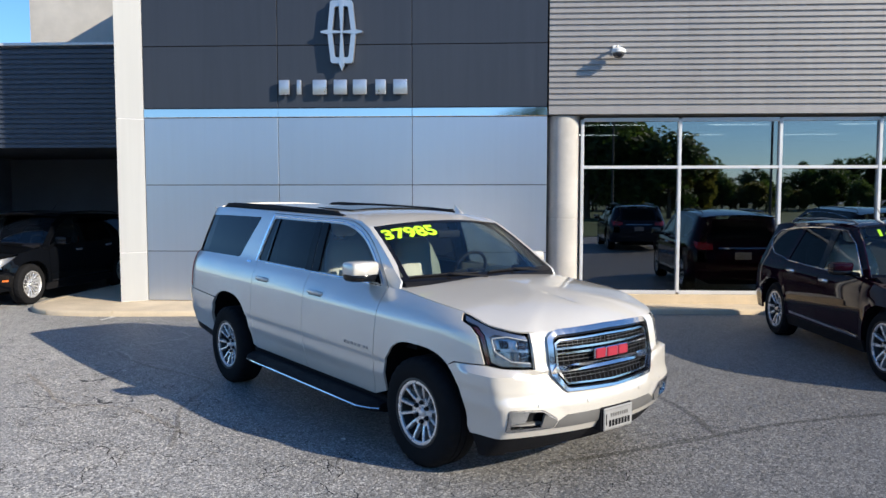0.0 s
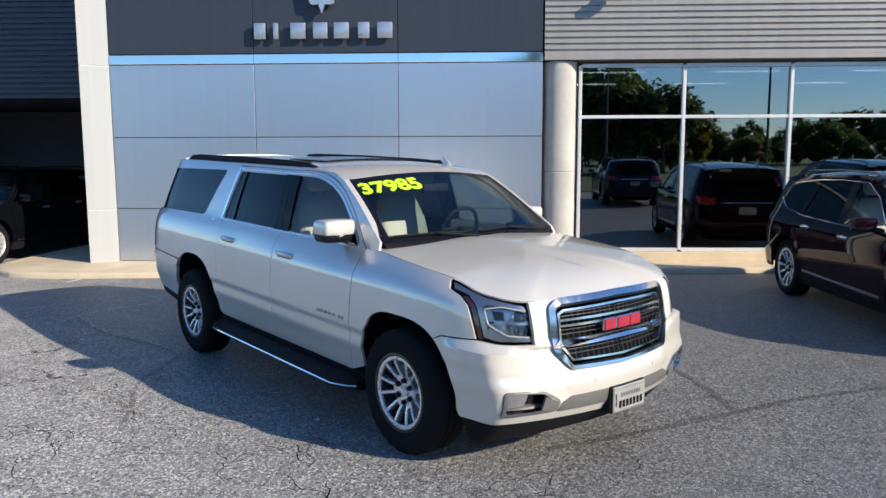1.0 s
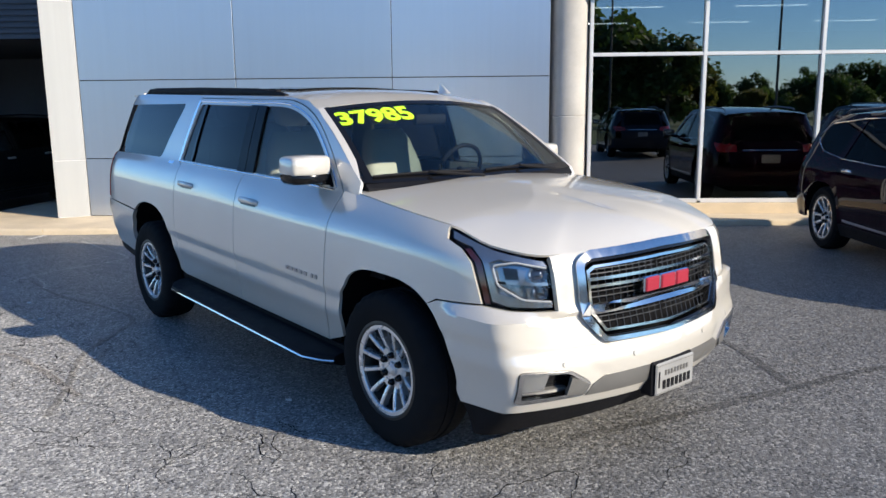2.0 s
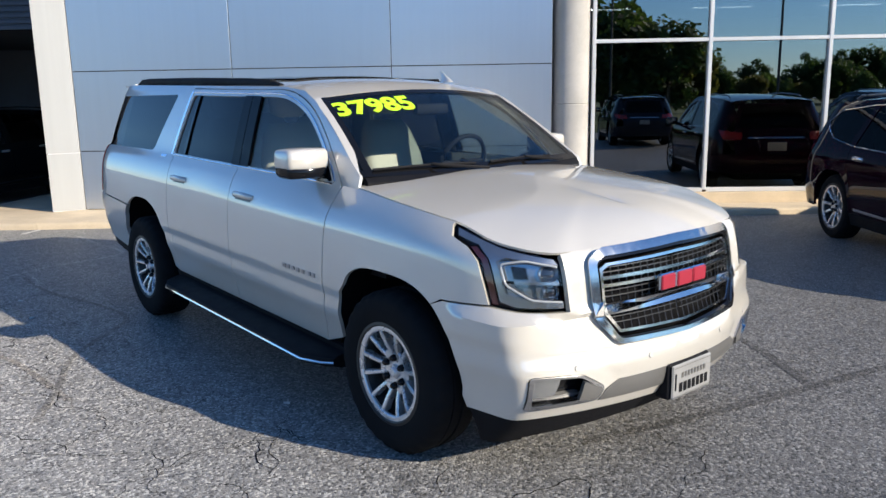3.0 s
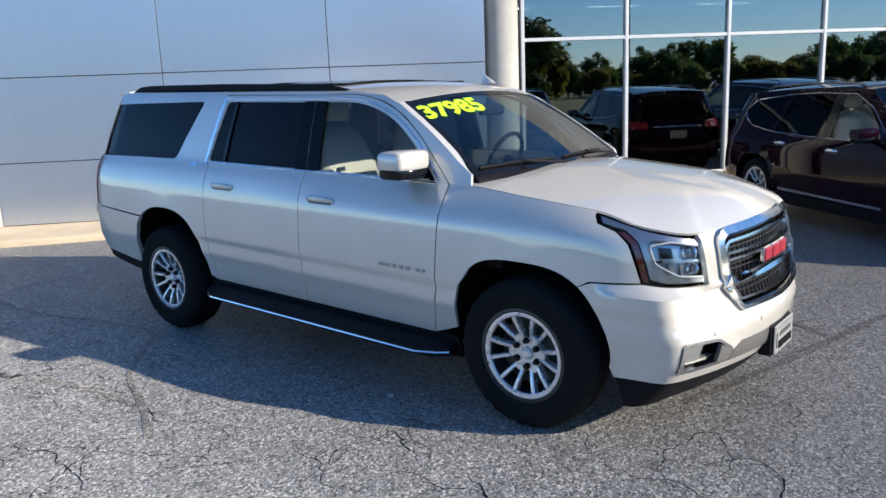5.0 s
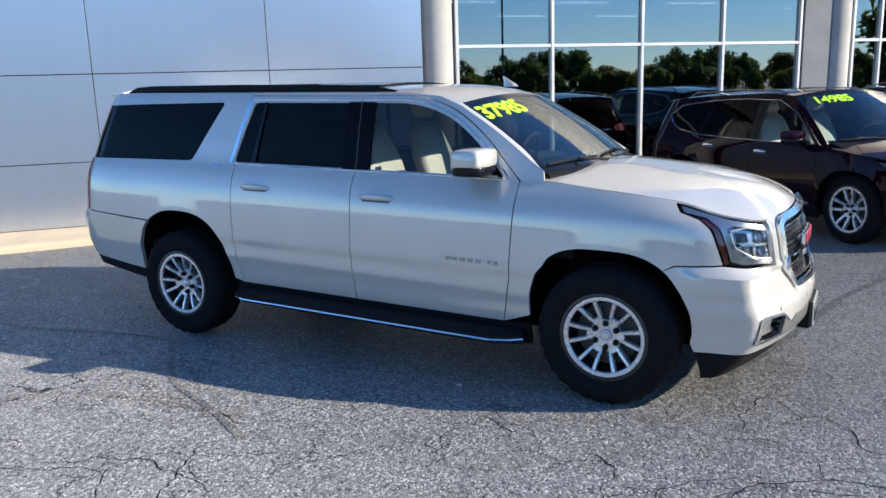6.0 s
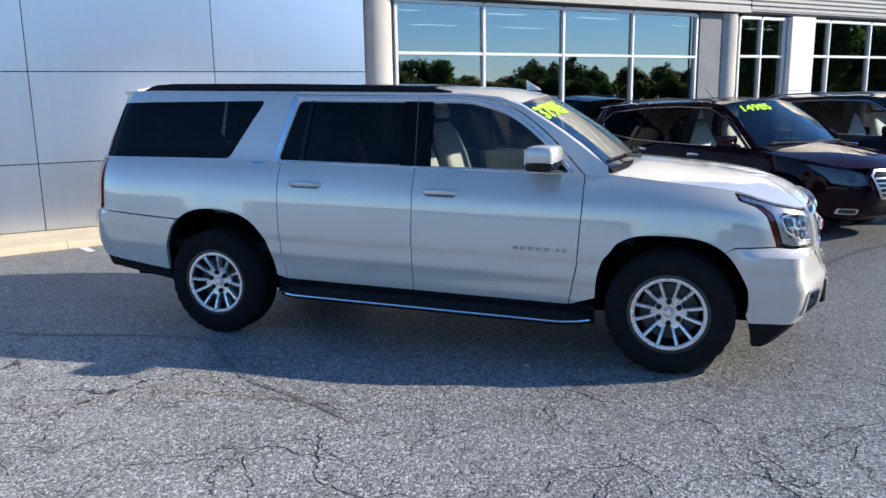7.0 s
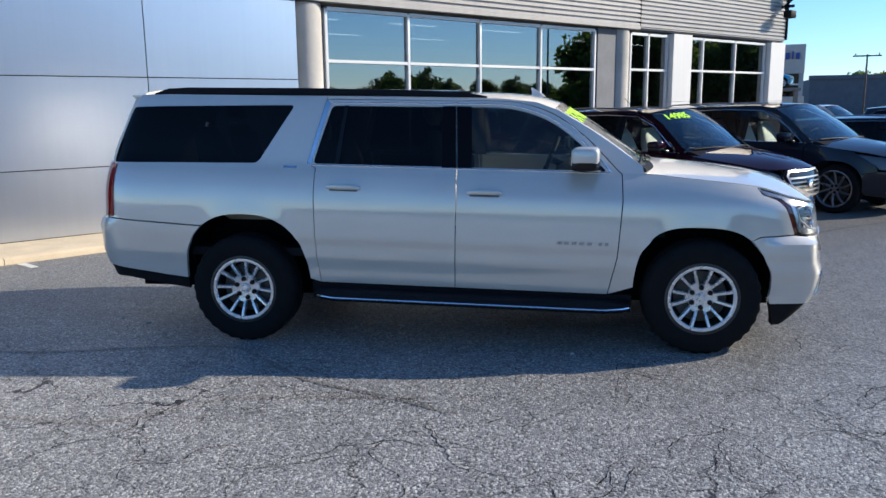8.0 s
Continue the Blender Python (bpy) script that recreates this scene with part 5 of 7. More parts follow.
# front end
hl = [S(2.012, 1.206), S(2.036, 1.168), S(2.132, 1.136), S(2.197, 1.080), S(2.263, 0.892), F(-0.845, 0.880), F(-0.677, 0.878), F(-0.667, 0.92), F(-0.667, 1.075), F(-0.705, 1.096), F(-0.845, 1.140)]
hl = rounded(hl, 0.018)
for side in (1, -1):
    lamp = part("headlamp", skin(Y, [hl], step=0.03, thick=0.10, off=-0.055, sides=(side,)), BLACK_PLASTIC, yukon, "stacked headlamp with chrome bezel")
    # chrome bezel: an L round the lens
    bez_o = [S(2.030, 1.198), S(2.055, 1.168), S(2.165, 1.142), S(2.232, 1.090), S(2.296, 0.912), F(-0.845, 0.893), F(-0.685, 0.890), F(-0.683, 0.918), F(-0.817, 0.928), S(2.312, 0.950), S(2.262, 1.080), F(-0.845, 1.100), F(-0.685, 1.068), F(-0.695, 1.092), F(-0.845, 1.134)]
    part("bezel", skin(Y, [bez_o], step=0.025, thick=0.03, off=-0.010, sides=(side,)), LAMP_SILVER, lamp, "chrome lamp bezel")
    upper_r = [S(2.262, 1.080), S(2.295, 1.0), F(-0.82, 1.0), F(-0.685, 0.995), F(-0.685, 1.066), F(-0.845, 1.098)]
    part("upper_reflector", skin(Y, [upper_r], step=0.03, thick=0.02, off=-0.040, sides=(side,)), LAMP_SILVER, lamp)
    for k in range(9):
        ya, yb = 0.690 + 0.022 * k, 0.690 + 0.022 * (k + 1)
        part("lower_reflector", skin(Y, [[F(-ya, 0.922), F(-yb, 0.926), F(-yb, 0.990), F(-ya, 0.988)]], step=0.03, thick=0.01, off=-0.050 + 0.012 * (k % 2), sides=(side,)), LAMP_SILVER, lamp)
    part("lamp_divider", skin(Y, [[F(-0.845, 0.992), F(-0.690, 0.985), F(-0.690, 0.998), F(-0.845, 1.006)]], step=0.03, thick=0.03, off=-0.020, sides=(side,)), LAMP_SILVER, lamp)
    guide = [F(-0.690, 1.062), F(-0.80, 1.088), S(2.278, 1.070), S(2.310, 0.985), F(-0.80, 0.925), F(-0.690, 0.915)]
    part("light_guide", tube_bm(on_shell(Y, rounded_open(guide, 0.02), -0.010, side), 0.005, 6), LIGHT_GUIDE, lamp, "white light guide")
    part("marker", skin(Y, [[S(2.135, 1.132), S(2.202, 1.080), S(2.267, 0.900), S(2.290, 0.900), S(2.226, 1.088), S(2.16, 1.135)]], step=0.03, thick=0.02, off=-0.012, sides=(side,)), DARK_RED, lamp, "dark amber side marker")
    for yy, zz, r in ((-0.722, 1.036, 0.037), (-0.722, 0.957, 0.029)):
        p = Y.P(*F(yy, zz), -0.045)
        n = Y.N(*F(yy, zz))
        q = lathe_bm([(r, 0.0), (r + 0.006, 0.014), (r + 0.001, 0.022), (r - 0.004, 0.012)], 28, closed=True)
        e = lathe_bm([(0.0, 0.014), (r * 0.5, 0.012), (r * 0.85, 0.004), (r - 0.003, -0.002)], 28)
        m3 = n.to_track_quat('Z', 'Y').to_matrix().to_4x4()
        for b, nm, mt in ((q, "projector_ring", CHROME), (e, "projector", LENS_BLACK)):
            for v in b.verts:
                v.co = (p + m3 @ v.co) * Vector((1, side, 1))
            if side < 0:
                bmesh.ops.reverse_faces(b, faces=b.faces[:])
            part(nm, b, mt, lamp)
    part("amber_corner", skin(Y, [[F(-0.845, 1.01), F(-0.800, 1.01), F(-0.800, 1.06), F(-0.845, 1.065)]], step=0.03, thick=0.01, off=-0.03, sides=(side,)), GLOSS_BLACK, lamp)
    part("lens", skin(Y, [hl], step=0.03, thick=0.003, off=-0.001, sides=(side,)), LAMP_GLASS, lamp, "clear lamp lens").visible_shadow = False

bump_r = arch_line(*YF, 50.5, 2, 16, 3.0) + [S(2.12, 0.405), S(2.33, 0.410), F(-0.845, 0.412), F(-0.445, 0.418), F(0, 0.418), F(0, 0.705), F(-0.425, 0.720), F(-0.515, 0.85), F(-0.505, 1.05), F(-0.43, 1.112), F(-0.662, 1.108), F(-0.662, 0.872), F(-0.845, 0.874), S(2.258, 0.887), S(2.025, 0.876)]
fog_hole = rounded([F(-0.840, 0.622), F(-0.630, 0.606), F(-0.515, 0.535), F(-0.545, 0.472), F(-0.828, 0.465)], 0.025)
intake = [F(0, 0.560), F(-0.445, 0.556), F(-0.510, 0.520), F(-0.535, 0.470), F(0, 0.470)]
bm = weld_middle(skin(Y, [bump_r, fog_hole], step=0.022, thick=0.03))
ledge = curve([(0.0, 0.655), (0.40, 0.675), (0.52, 0.765), (0.62, 0.805), (0.86, 0.835), (1.1, 0.845)])
for v in bm.verts:
    # a raised lip runs under the grille and the lamps, and fades downwards
    if v.co.x < 2.15:
        continue
    s = v.co.z + Y.rake * v.co.x - ledge(abs(v.co.y))
    k = 1 - min(1, s / 0.022) if s > 0 else max(0.0, 1 + s / 0.15)
    v.co.x += 0.017 * k * min(1, (v.co.x - 2.15) / 0.15)
bumper = part("front_bumper", bm, WHITE_PAINT, yukon, "white bumper cover")
for side in (1, -1):
    fo = rounded([F(-0.838, 0.620), F(-0.630, 0.604), F(-0.518, 0.534), F(-0.547, 0.475), F(-0.826, 0.468)], 0.022)
    fi = rounded([F(-0.826, 0.609), F(-0.640, 0.594), F(-0.562, 0.543), F(-0.585, 0.494), F(-0.816, 0.489)], 0.02)
    surround = part("fog_surround", skin(Y, [fo, fi], step=0.025, thick=0.06, off=0.008, sides=(side,)), SATIN_CHROME, bumper, "chrome fog lamp surround")
    part("fog_cavity", skin(Y, [fo], step=0.04, thick=0.01, off=-0.055, sides=(side,)), GLOSS_BLACK, bumper)
    part("fog_lamp", skin(Y, [rounded([F(-0.818, 0.600), F(-0.722, 0.592), F(-0.742, 0.520), F(-0.812, 0.516)], 0.012)], step=0.02, thick=0.02, off=-0.016, sides=(side,)), LAMP_SILVER, bumper, "clear fog lamp")
    part("fog_floor", skin(Y, [rounded([F(-0.810, 0.502), F(-0.640, 0.506), F(-0.610, 0.490), F(-0.808, 0.489)], 0.006)], step=0.03, thick=0.03, off=-0.034, sides=(side,)), GREY_PLASTIC, bumper)
    part("wing_plate", skin(Y, [rounded([F(-0.625, 0.575), F(-0.530, 0.530), F(-0.555, 0.485), F(-0.645, 0.492)], 0.01)], step=0.03, thick=0.02, off=0.012, sides=(side,)), GREY_PLASTIC, surround)
    for yy in (-0.28, -0.66):
        p = Y.P(*F(yy, 0.635), 0.001) + Vector((0.017 * max(0.0, 1 + (0.635 - ledge(abs(yy))) / 0.15), 0, 0))
        dot = lathe_bm([(0.0, 0.003), (0.011, 0.003), (0.0125, 0.0)], 16)
        m3 = Y.N(*F(yy, 0.635)).to_track_quat('Z', 'Y').to_matrix().to_4x4()
        for v in dot.verts:
            v.co = (p + m3 @ v.co) * Vector((1, side, 1))
        part("parking_sensor", dot, WHITE_PAINT, bumper)
part("lower_intake", weld_middle(skin(Y, [intake], step=0.04, thick=0.02, off=0.006)), GREY_PLASTIC, bumper, "grey lower bumper insert")
lip = [S(2.12, 0.398), S(2.14, 0.240), S(2.28, 0.242), F(-0.745, 0.262), F(-0.300, 0.305), F(0, 0.315), F(0, 0.411), F(-0.445, 0.411), F(-0.845, 0.408)]
part("front_lip", weld_middle(skin(Y, [lip], step=0.04, thick=0.05, off=-0.012)), BLACK_PLASTIC, yukon, "black lower air dam")

# grille
MESH_GREY = plain("grille_mesh_grey", (0.09, 0.09, 0.093), 0.35, 0.7, 0.1, 20.0)



def half_ring(outer, inner):
    return [outer + inner[::-1]]


grille = part("grille", weld_middle(skin(Y, [[F(0, 1.095), F(-0.515, 1.075), F(-0.515, 0.84), F(-0.425, 0.73), F(0, 0.71)]], step=0.05, thick=0.02, off=-0.06)), BLACK_GAP, yukon, "wide chrome grille with dark mesh")


def band(outer, inner, off, thick, r, step=0.02):
    return weld_middle(skin(Y, half_ring(rounded_open(outer, r), rounded_open(inner, r * 0.8)), step=step, thick=thick, off=off))


frame_out = [F(0, 1.108), F(-0.476, 1.100), F(-0.540, 1.068), F(-0.545, 0.830), F(-0.448, 0.704), F(0, 0.688)]
frame_mid = [F(0, 1.082), F(-0.470, 1.073), F(-0.506, 1.052), F(-0.508, 0.842), F(-0.430, 0.724), F(0, 0.709)]
frame_in = [F(0, 1.072), F(-0.462, 1.063), F(-0.496, 1.044), F(-0.498, 0.846), F(-0.425, 0.732), F(0, 0.717)]
bm = band(frame_out, frame_mid, 0.034, 0.07, 0.03)
for v in bm.verts:
    # the face falls away towards its outer rim
    p = abs(v.co.y) / 0.54
    v.co.x -= 0.012 * max(0.0, p - 0.9) / 0.1
part("grille_frame", bm, GRILLE_CHROME, grille, "chrome grille frame", angle=30)
part("frame_gap", band(frame_mid, frame_in, 0.014, 0.05, 0.03), GLOSS_BLACK, grille)
part("inner_frame", weld_middle(skin(Y, half_ring([F(0, 1.056), F(-0.450, 1.048), F(-0.491, 1.028), F(-0.493, 0.846), F(-0.420, 0.750), F(0, 0.736)], [F(0, 1.044), F(-0.443, 1.036), F(-0.477, 1.018), F(-0.479, 0.852), F(-0.412, 0.762), F(0, 0.748)]), step=0.03, thick=0.06, off=0.016)), GRILLE_CHROME, grille)


def front_bar(z0, z1, y, off, thick, mat, name, label=""):
    return part(name, weld_middle(skin(Y, [[F(0, z0), F(0, z1), F(-y, z1), F(-y, z0)]], step=0.03, thick=thick, off=off)), mat, grille, label)


for z in (0.972, 0.858):
    front_bar(z - 0.023, z - 0.009, 0.485, 0.020, 0.05, GRILLE_CHROME, "grille_bar", "chrome grille bar")
    front_bar(z + 0.009, z + 0.023, 0.485, 0.020, 0.05, GRILLE_CHROME, "grille_bar", "chrome grille bar")
for z in (1.030, 1.010, 0.930, 0.905, 0.815, 0.790):
    front_bar(z - 0.0018, z + 0.0018, 0.475 if z > 0.84 else 0.43, -0.012, 0.008, MESH_GREY, "mesh_bar")
for y in np.arange(-0.45, 0.46, 0.045):
    lo = 0.75 if abs(y) < 0.41 else 0.85
    line = [Y.P(*F(-abs(y), z), -0.014 - 0.010 * math.sin(9 * z)) for z in np.linspace(lo, 1.042, 9)]
    part("mesh_upright", tube_bm([Vector((p.x, y, p.z)) for p in line], 0.0022, 4), MESH_GREY, grille)
for yc, w in ((-0.122, 0.103), (0.0, 0.112), (0.122, 0.103)):
    p = Y.P(*F(-abs(yc), 0.925), 0.0)
    part("badge_rim", box_bm(p.x + 0.008, p.x + 0.036, yc - w / 2 - 0.006, yc + w / 2 + 0.006, p.z - 0.030, p.z + 0.048, 0.008), CHROME, grille)
    part("badge_block", box_bm(p.x + 0.015, p.x + 0.043, yc - w / 2, yc + w / 2, p.z - 0.025, p.z + 0.043, 0.006), RED_BADGE, grille, "red badge block")
# dealer plate, its writing as plain bars
p = Y.P(*F(0, 0.482), 0.0)
plate = part("plate", box_bm(p.x + 0.028, p.x + 0.040, -0.155, 0.155, p.z - 0.085, p.z + 0.075, 0.006), PLATE_GREY, bumper, "grey dealer plate")
part("plate_bracket", box_bm(p.x - 0.05, p.x + 0.027, -0.165, 0.165, p.z - 0.09, p.z + 0.08, 0.01), BLACK_PLASTIC, bumper)
for k in range(7):
    part("plate_bar", box_bm(p.x + 0.0405, p.x + 0.043, -0.105 + 0.034 * k, -0.081 + 0.034 * k, p.z - 0.058, p.z - 0.014, 0.001), BLACK_PLASTIC, plate, "dark bar of writing")
for k in range(8):
    part("plate_bar", box_bm(p.x + 0.0405, p.x + 0.043, -0.088 + 0.025 * k, -0.072 + 0.025 * k, p.z + 0.008, p.z + 0.034, 0.001), GREY_PLASTIC, plate, "grey bar of writing")
for k in range(2):
    part("plate_rule", box_bm(p.x + 0.0405, p.x + 0.042, -0.145, 0.145, p.z + (0.060 if k else -0.076), p.z + (0.063 if k else -0.073), 0.0005), GREY_PLASTIC, plate)
part("plate_mark", box_bm(p.x + 0.0405, p.x + 0.043, -0.138, -0.128, p.z - 0.045, p.z + 0.035, 0.001), BLACK_PLASTIC, plate)

# rear end
rb = arch_line(*YR, 130, 176, 14) + [S(-2.11, 0.420), S(-2.72, 0.49), BK(0, 0.50), BK(0, 0.860), S(-2.69, 0.860)]
part("rear_bumper", weld_middle(skin(Y, [rb[::-1]], step=0.05, thick=0.03, off=0.004)), WHITE_PAINT, yukon, "white rear bumper cover")
part("rear_valance", weld_middle(skin(Y, [[S(-2.11, 0.413), S(-2.11, 0.33), S(-2.60, 0.40), BK(0, 0.38), BK(0, 0.492), S(-2.71, 0.482)]], step=0.05, thick=0.03, off=-0.006)), BLACK_PLASTIC, yukon, "black lower valance")
for side in (1, -1):
    part("tail_lamp", skin(Y, [rounded([S(-2.625, 1.262), S(-2.650, 0.872), BK(-0.78, 0.872), BK(-0.76, 1.275)], 0.02)], step=0.04, thick=0.03, off=0.008, sides=(side,)), RED_LENS, yukon, "red tail lamp")
part("tailgate", weld_middle(skin(Y, [[BK(0, 0.875), BK(-0.77, 0.875), BK(-0.75, 1.30), BK(-0.64, 1.765), BK(0, 1.77)]], step=0.06, thick=0.02)), WHITE_PAINT, yukon, "white tailgate")
part("rear_window", weld_middle(skin(Y, [[BK(0, 1.30), BK(-0.66, 1.30), BK(-0.58, 1.73), BK(0, 1.74)]], step=0.06, thick=0.004, off=0.003)), PRIVACY_GLASS, yukon, "dark rear window")

# sills, running boards, underside
for side in (1, -1):
    part("rocker", skin(Y, [[(-1.14, 0.425), (1.18, 0.425), (1.18, 0.30), (-1.14, 0.30)]], step=0.08, thick=0.03, off=-0.004, sides=(side,)), BLACK_PLASTIC, yukon, "black rocker panel")
    secs = []
    strip = []
    for x in (-1.10, -1.06, -0.95, -0.6, 0.0, 0.6, 0.98, 1.10, 1.16):
        q = max(0.0, 1 - min((x + 1.12) / 0.16, (1.18 - x) / 0.22))
        out = 1.11 - 0.12 * q ** 2
        zz = -Y.rake * x
        prof = [(0.90, 0.398), (out - 0.03, 0.385), (out - 0.006, 0.375), (out, 0.360), (out - 0.008, 0.335), (out - 0.05, 0.315), (0.90, 0.31)]
        secs.append([(x, side * -y, z + zz) for y, z in prof])
        strip.append((x, side * -(out - 0.002), 0.352 + zz))
    board = part("running_board", loft_box(secs), BLACK_PLASTIC, yukon, "black running board with bright strip", angle=30)
    part("bright_strip", tube_bm(strip, 0.0085, 8), CHROME, board, "bright metal strip")
    tread = bmesh.new()
    for k in range(6):
        yk = 0.97 + 0.019 * k
        tube_bm([(-0.95, side * -yk, 0.392 - 0.012 * (yk - 0.9) / 0.2 + Y.rake * 0.95), (1.0, side * -yk, 0.392 - 0.012 * (yk - 0.9) / 0.2 - Y.rake * 1.0)], 0.004, 5, bm=tread)
    part("tread_ribs", tread, RUBBER, board)
part("underbody", box_bm(-2.05, 2.20, -0.56, 0.56, 0.27, 0.62), BLACK_GAP, yukon, smooth=False)
part("floor_pan", box_bm(-1.02, 1.10, -0.92, 0.92, 0.33, 0.50), BLACK_GAP, yukon, smooth=False)
part("rear_floor", box_bm(-2.6, -2.10, -0.82, 0.82, 0.52, 0.62), BLACK_GAP, yukon, smooth=False)
part("rear_underbody", box_bm(-2.58, -2.12, -0.74, 0.74, 0.36, 0.515), BLACK_GAP, yukon, smooth=False)
part("front_underbody", box_bm(2.14, 2.36, -0.62, 0.62, 0.33, 0.55), BLACK_GAP, yukon, smooth=False)
part("firewall", box_bm(1.10, 1.14, -0.88, 0.88, 0.62, 1.12), BLACK_GAP, yukon, smooth=False)
wheel_house(yukon, Y, *YF, 3.0)
wheel_house(yukon, Y, *YR)
cabin(yukon, [(0.12, -0.40, 0.82), (0.12, 0.40, 0.82), (-0.85, -0.40, 0.84), (-0.85, 0.40, 0.84), (-1.75, -0.35, 0.86), (-1.75, 0.35, 0.86)], 0.66, 1.275, (-2.45, 1.09, 0.63), (0.60, 0.40, 1.27), LEATHER, 0.86)
part("console", box_bm(-0.25, 0.70, -0.14, 0.14, 0.70, 1.06, 0.03, 2), DARK_TRIM, yukon)
p0 = WS(0.0, 0.80, -0.05)
part("rear_view_mirror", loft_box([[(p0.x - 0.02 + a, y, p0.z + b) for a, b in oval(0, 0, 0.02, 0.035)] for y in (-0.12, -0.10, 0.10, 0.12)]), DARK_TRIM, yukon, angle=50)
for side in (1, -1):
    d = (front_doors if side > 0 else front_doors[1:])[0]
    part("door_card", box_bm(-0.02, 0.95, 0.84, 0.87, 0.6, 1.275) if side < 0 else box_bm(-0.02, 0.95, -0.87, -0.84, 0.6, 1.275), LEATHER, d, "light door lining", smooth=False)
    d = (rear_doors if side > 0 else rear_doors[1:])[0]
    part("door_card", box_bm(-0.98, -0.10, 0.84, 0.87, 0.6, 1.275) if side < 0 else box_bm(-0.98, -0.10, -0.87, -0.84, 0.6, 1.275), DARK_TRIM, d, "dark door lining", smooth=False)
# headliner in dark trim: the cabin's shade is put into its colour
part("headliner", box_bm(-2.40, 0.38, -0.64, 0.64, 1.745, 1.755), DARK_TRIM, yukon, smooth=False)
side_mirror(yukon, Y, 0.82, 1.310, WHITE_PAINT, (0.185, 0.225, 0.155), -0.035)
six = wheel_meshes(0.402, 0.244, 0.265, {"count": 6, "lug_ring": 0.78, "cap": 0.85, "split": 0.24, "fork": 1.0, "hub": 0.090, "w": 0.025, "rim_mat": ALLOY, "lug_n": 6, "lug_turn": 0.0})
for x, z in ((1.651, 0.400), (-1.651, 0.400)):
    for y in (-0.89, 0.89):
        add_wheel(six, yukon, x, y, z, 30 if x > 0 else 20)

# ---- crossovers on the row ----


def crossover(name, label, body, at, seats_mat, wheel, half=0.975, stretch=(1.0, 1.0), price=None, group="", bright=True, grille_style="bars", blockers=True):
    """A five-door crossover; stretch scales its length and height."""
    kx, kz = stretch
    R = (-1.45, 0.42, 0.80, 0.36)
    FR = (1.45, 0.42, 0.80, 0.36)
    C = Shell(1.05, -1.75,
              [(0.15, 2.20), (0.25, 2.32), (0.38, 2.41), (0.55, 2.44), (0.70, 2.42), (0.82, 2.37), (0.90, 2.30), (1.0, 2.12), (1.1, 1.95), (1.8, 1.7)],
              [(0.15, -2.35), (0.35, -2.50), (0.60, -2.55), (0.80, -2.53), (1.0, -2.46), (1.3, -2.34), (1.55, -2.20), (1.75, -2.10)],
              [(0.15, half - 0.09), (0.30, half - 0.035), (0.45, half - 0.012), (0.62, half), (0.80, half - 0.002), (0.92, half - 0.012), (1.0, half - 0.03), (1.08, half - 0.062), (1.30, half - 0.145), (1.50, half - 0.225), (1.60, half - 0.275), (1.68, half - 0.34)],
              2.7, 3.6, 0.0, [R, FR], 0.014)
    car = thing(name, label, "car", group, at=at @ Matrix.Diagonal((kx, 1, kz, 1)))
    S, F, BK = C.S, C.F, C.B
    ez = curve([(0.8, 1.06), (1.05, 1.045), (1.4, 1.00), (S(1.75, 0.94)[0], 0.945), (F(-0.62, 0.88)[0], 0.865), (C.umax, 0.855)])
    top = [(u, ez(u) - 0.006) for u in np.linspace(S(1.70, 0.95)[0], 0.97, 14)]
    fender = [(0.93, 0.36)] + arch_line(*FR, 180, 30, 20) + [S(2.02, 0.66), S(2.0, 0.73), S(1.70, 0.93)] + top + [(0.975, 0.90), (0.965, 0.6)]
    f_door = [(-0.10, 0.36), (0.92, 0.36), (0.957, 0.6), (0.967, 0.90), (0.962, 1.055), (0.50, 1.42), (0.16, 1.565), (-0.10, 1.585)]
    f_hole = rounded([(-0.075, 1.06), (0.90, 1.06), (0.47, 1.385), (0.14, 1.525), (-0.075, 1.542)], 0.03)
    r_door = [(-0.97, 0.36), (-0.106, 0.36), (-0.106, 1.585), (-0.98, 1.565), (-1.16, 1.10), (-1.16, 0.86), (-1.02, 0.62)]
    r_hole = rounded([(-1.12, 1.095), (-0.17, 1.065), (-0.17, 1.545), (-0.955, 1.528)], 0.03)
    q_hole = rounded([(-1.225, 1.105), (-1.66, 1.165), S(-1.90, 1.33), S(-1.72, 1.455), (-1.06, 1.52)], 0.03)
    quarter = [(-0.976, 0.36), (-1.026, 0.62), (-1.166, 0.86), (-1.166, 1.10), (-0.986, 1.567), (-0.986, 1.60), S(-1.80, 1.565), S(-2.12, 1.52), BK(-0.60, 1.30), S(-2.30, 1.08), S(-2.36, 0.90), S(-2.38, 0.66)] + arch_line(*R, 150, 0, 26)
    flank_parts(C, car, "fender", [fender], body, step=0.06)
    for d in flank_parts(C, car, "door", [f_door, f_hole], body, "front door", step=0.06):
        sd = d["flank"]
        door_handle(d, C, 0.06, 0.93, CHROME, 0.22)
        part("window", skin(C, [f_hole], thick=0.004, off=-0.008, sides=(sd,)), CLEAR_GLASS, d, "lightly tinted window")
        part("pillar_cover", skin(C, [[(-0.10, 1.06), (-0.04, 1.06), (-0.04, 1.547), (-0.10, 1.547)]], thick=0.01, off=0.003, sides=(sd,)), GLOSS_BLACK, d)
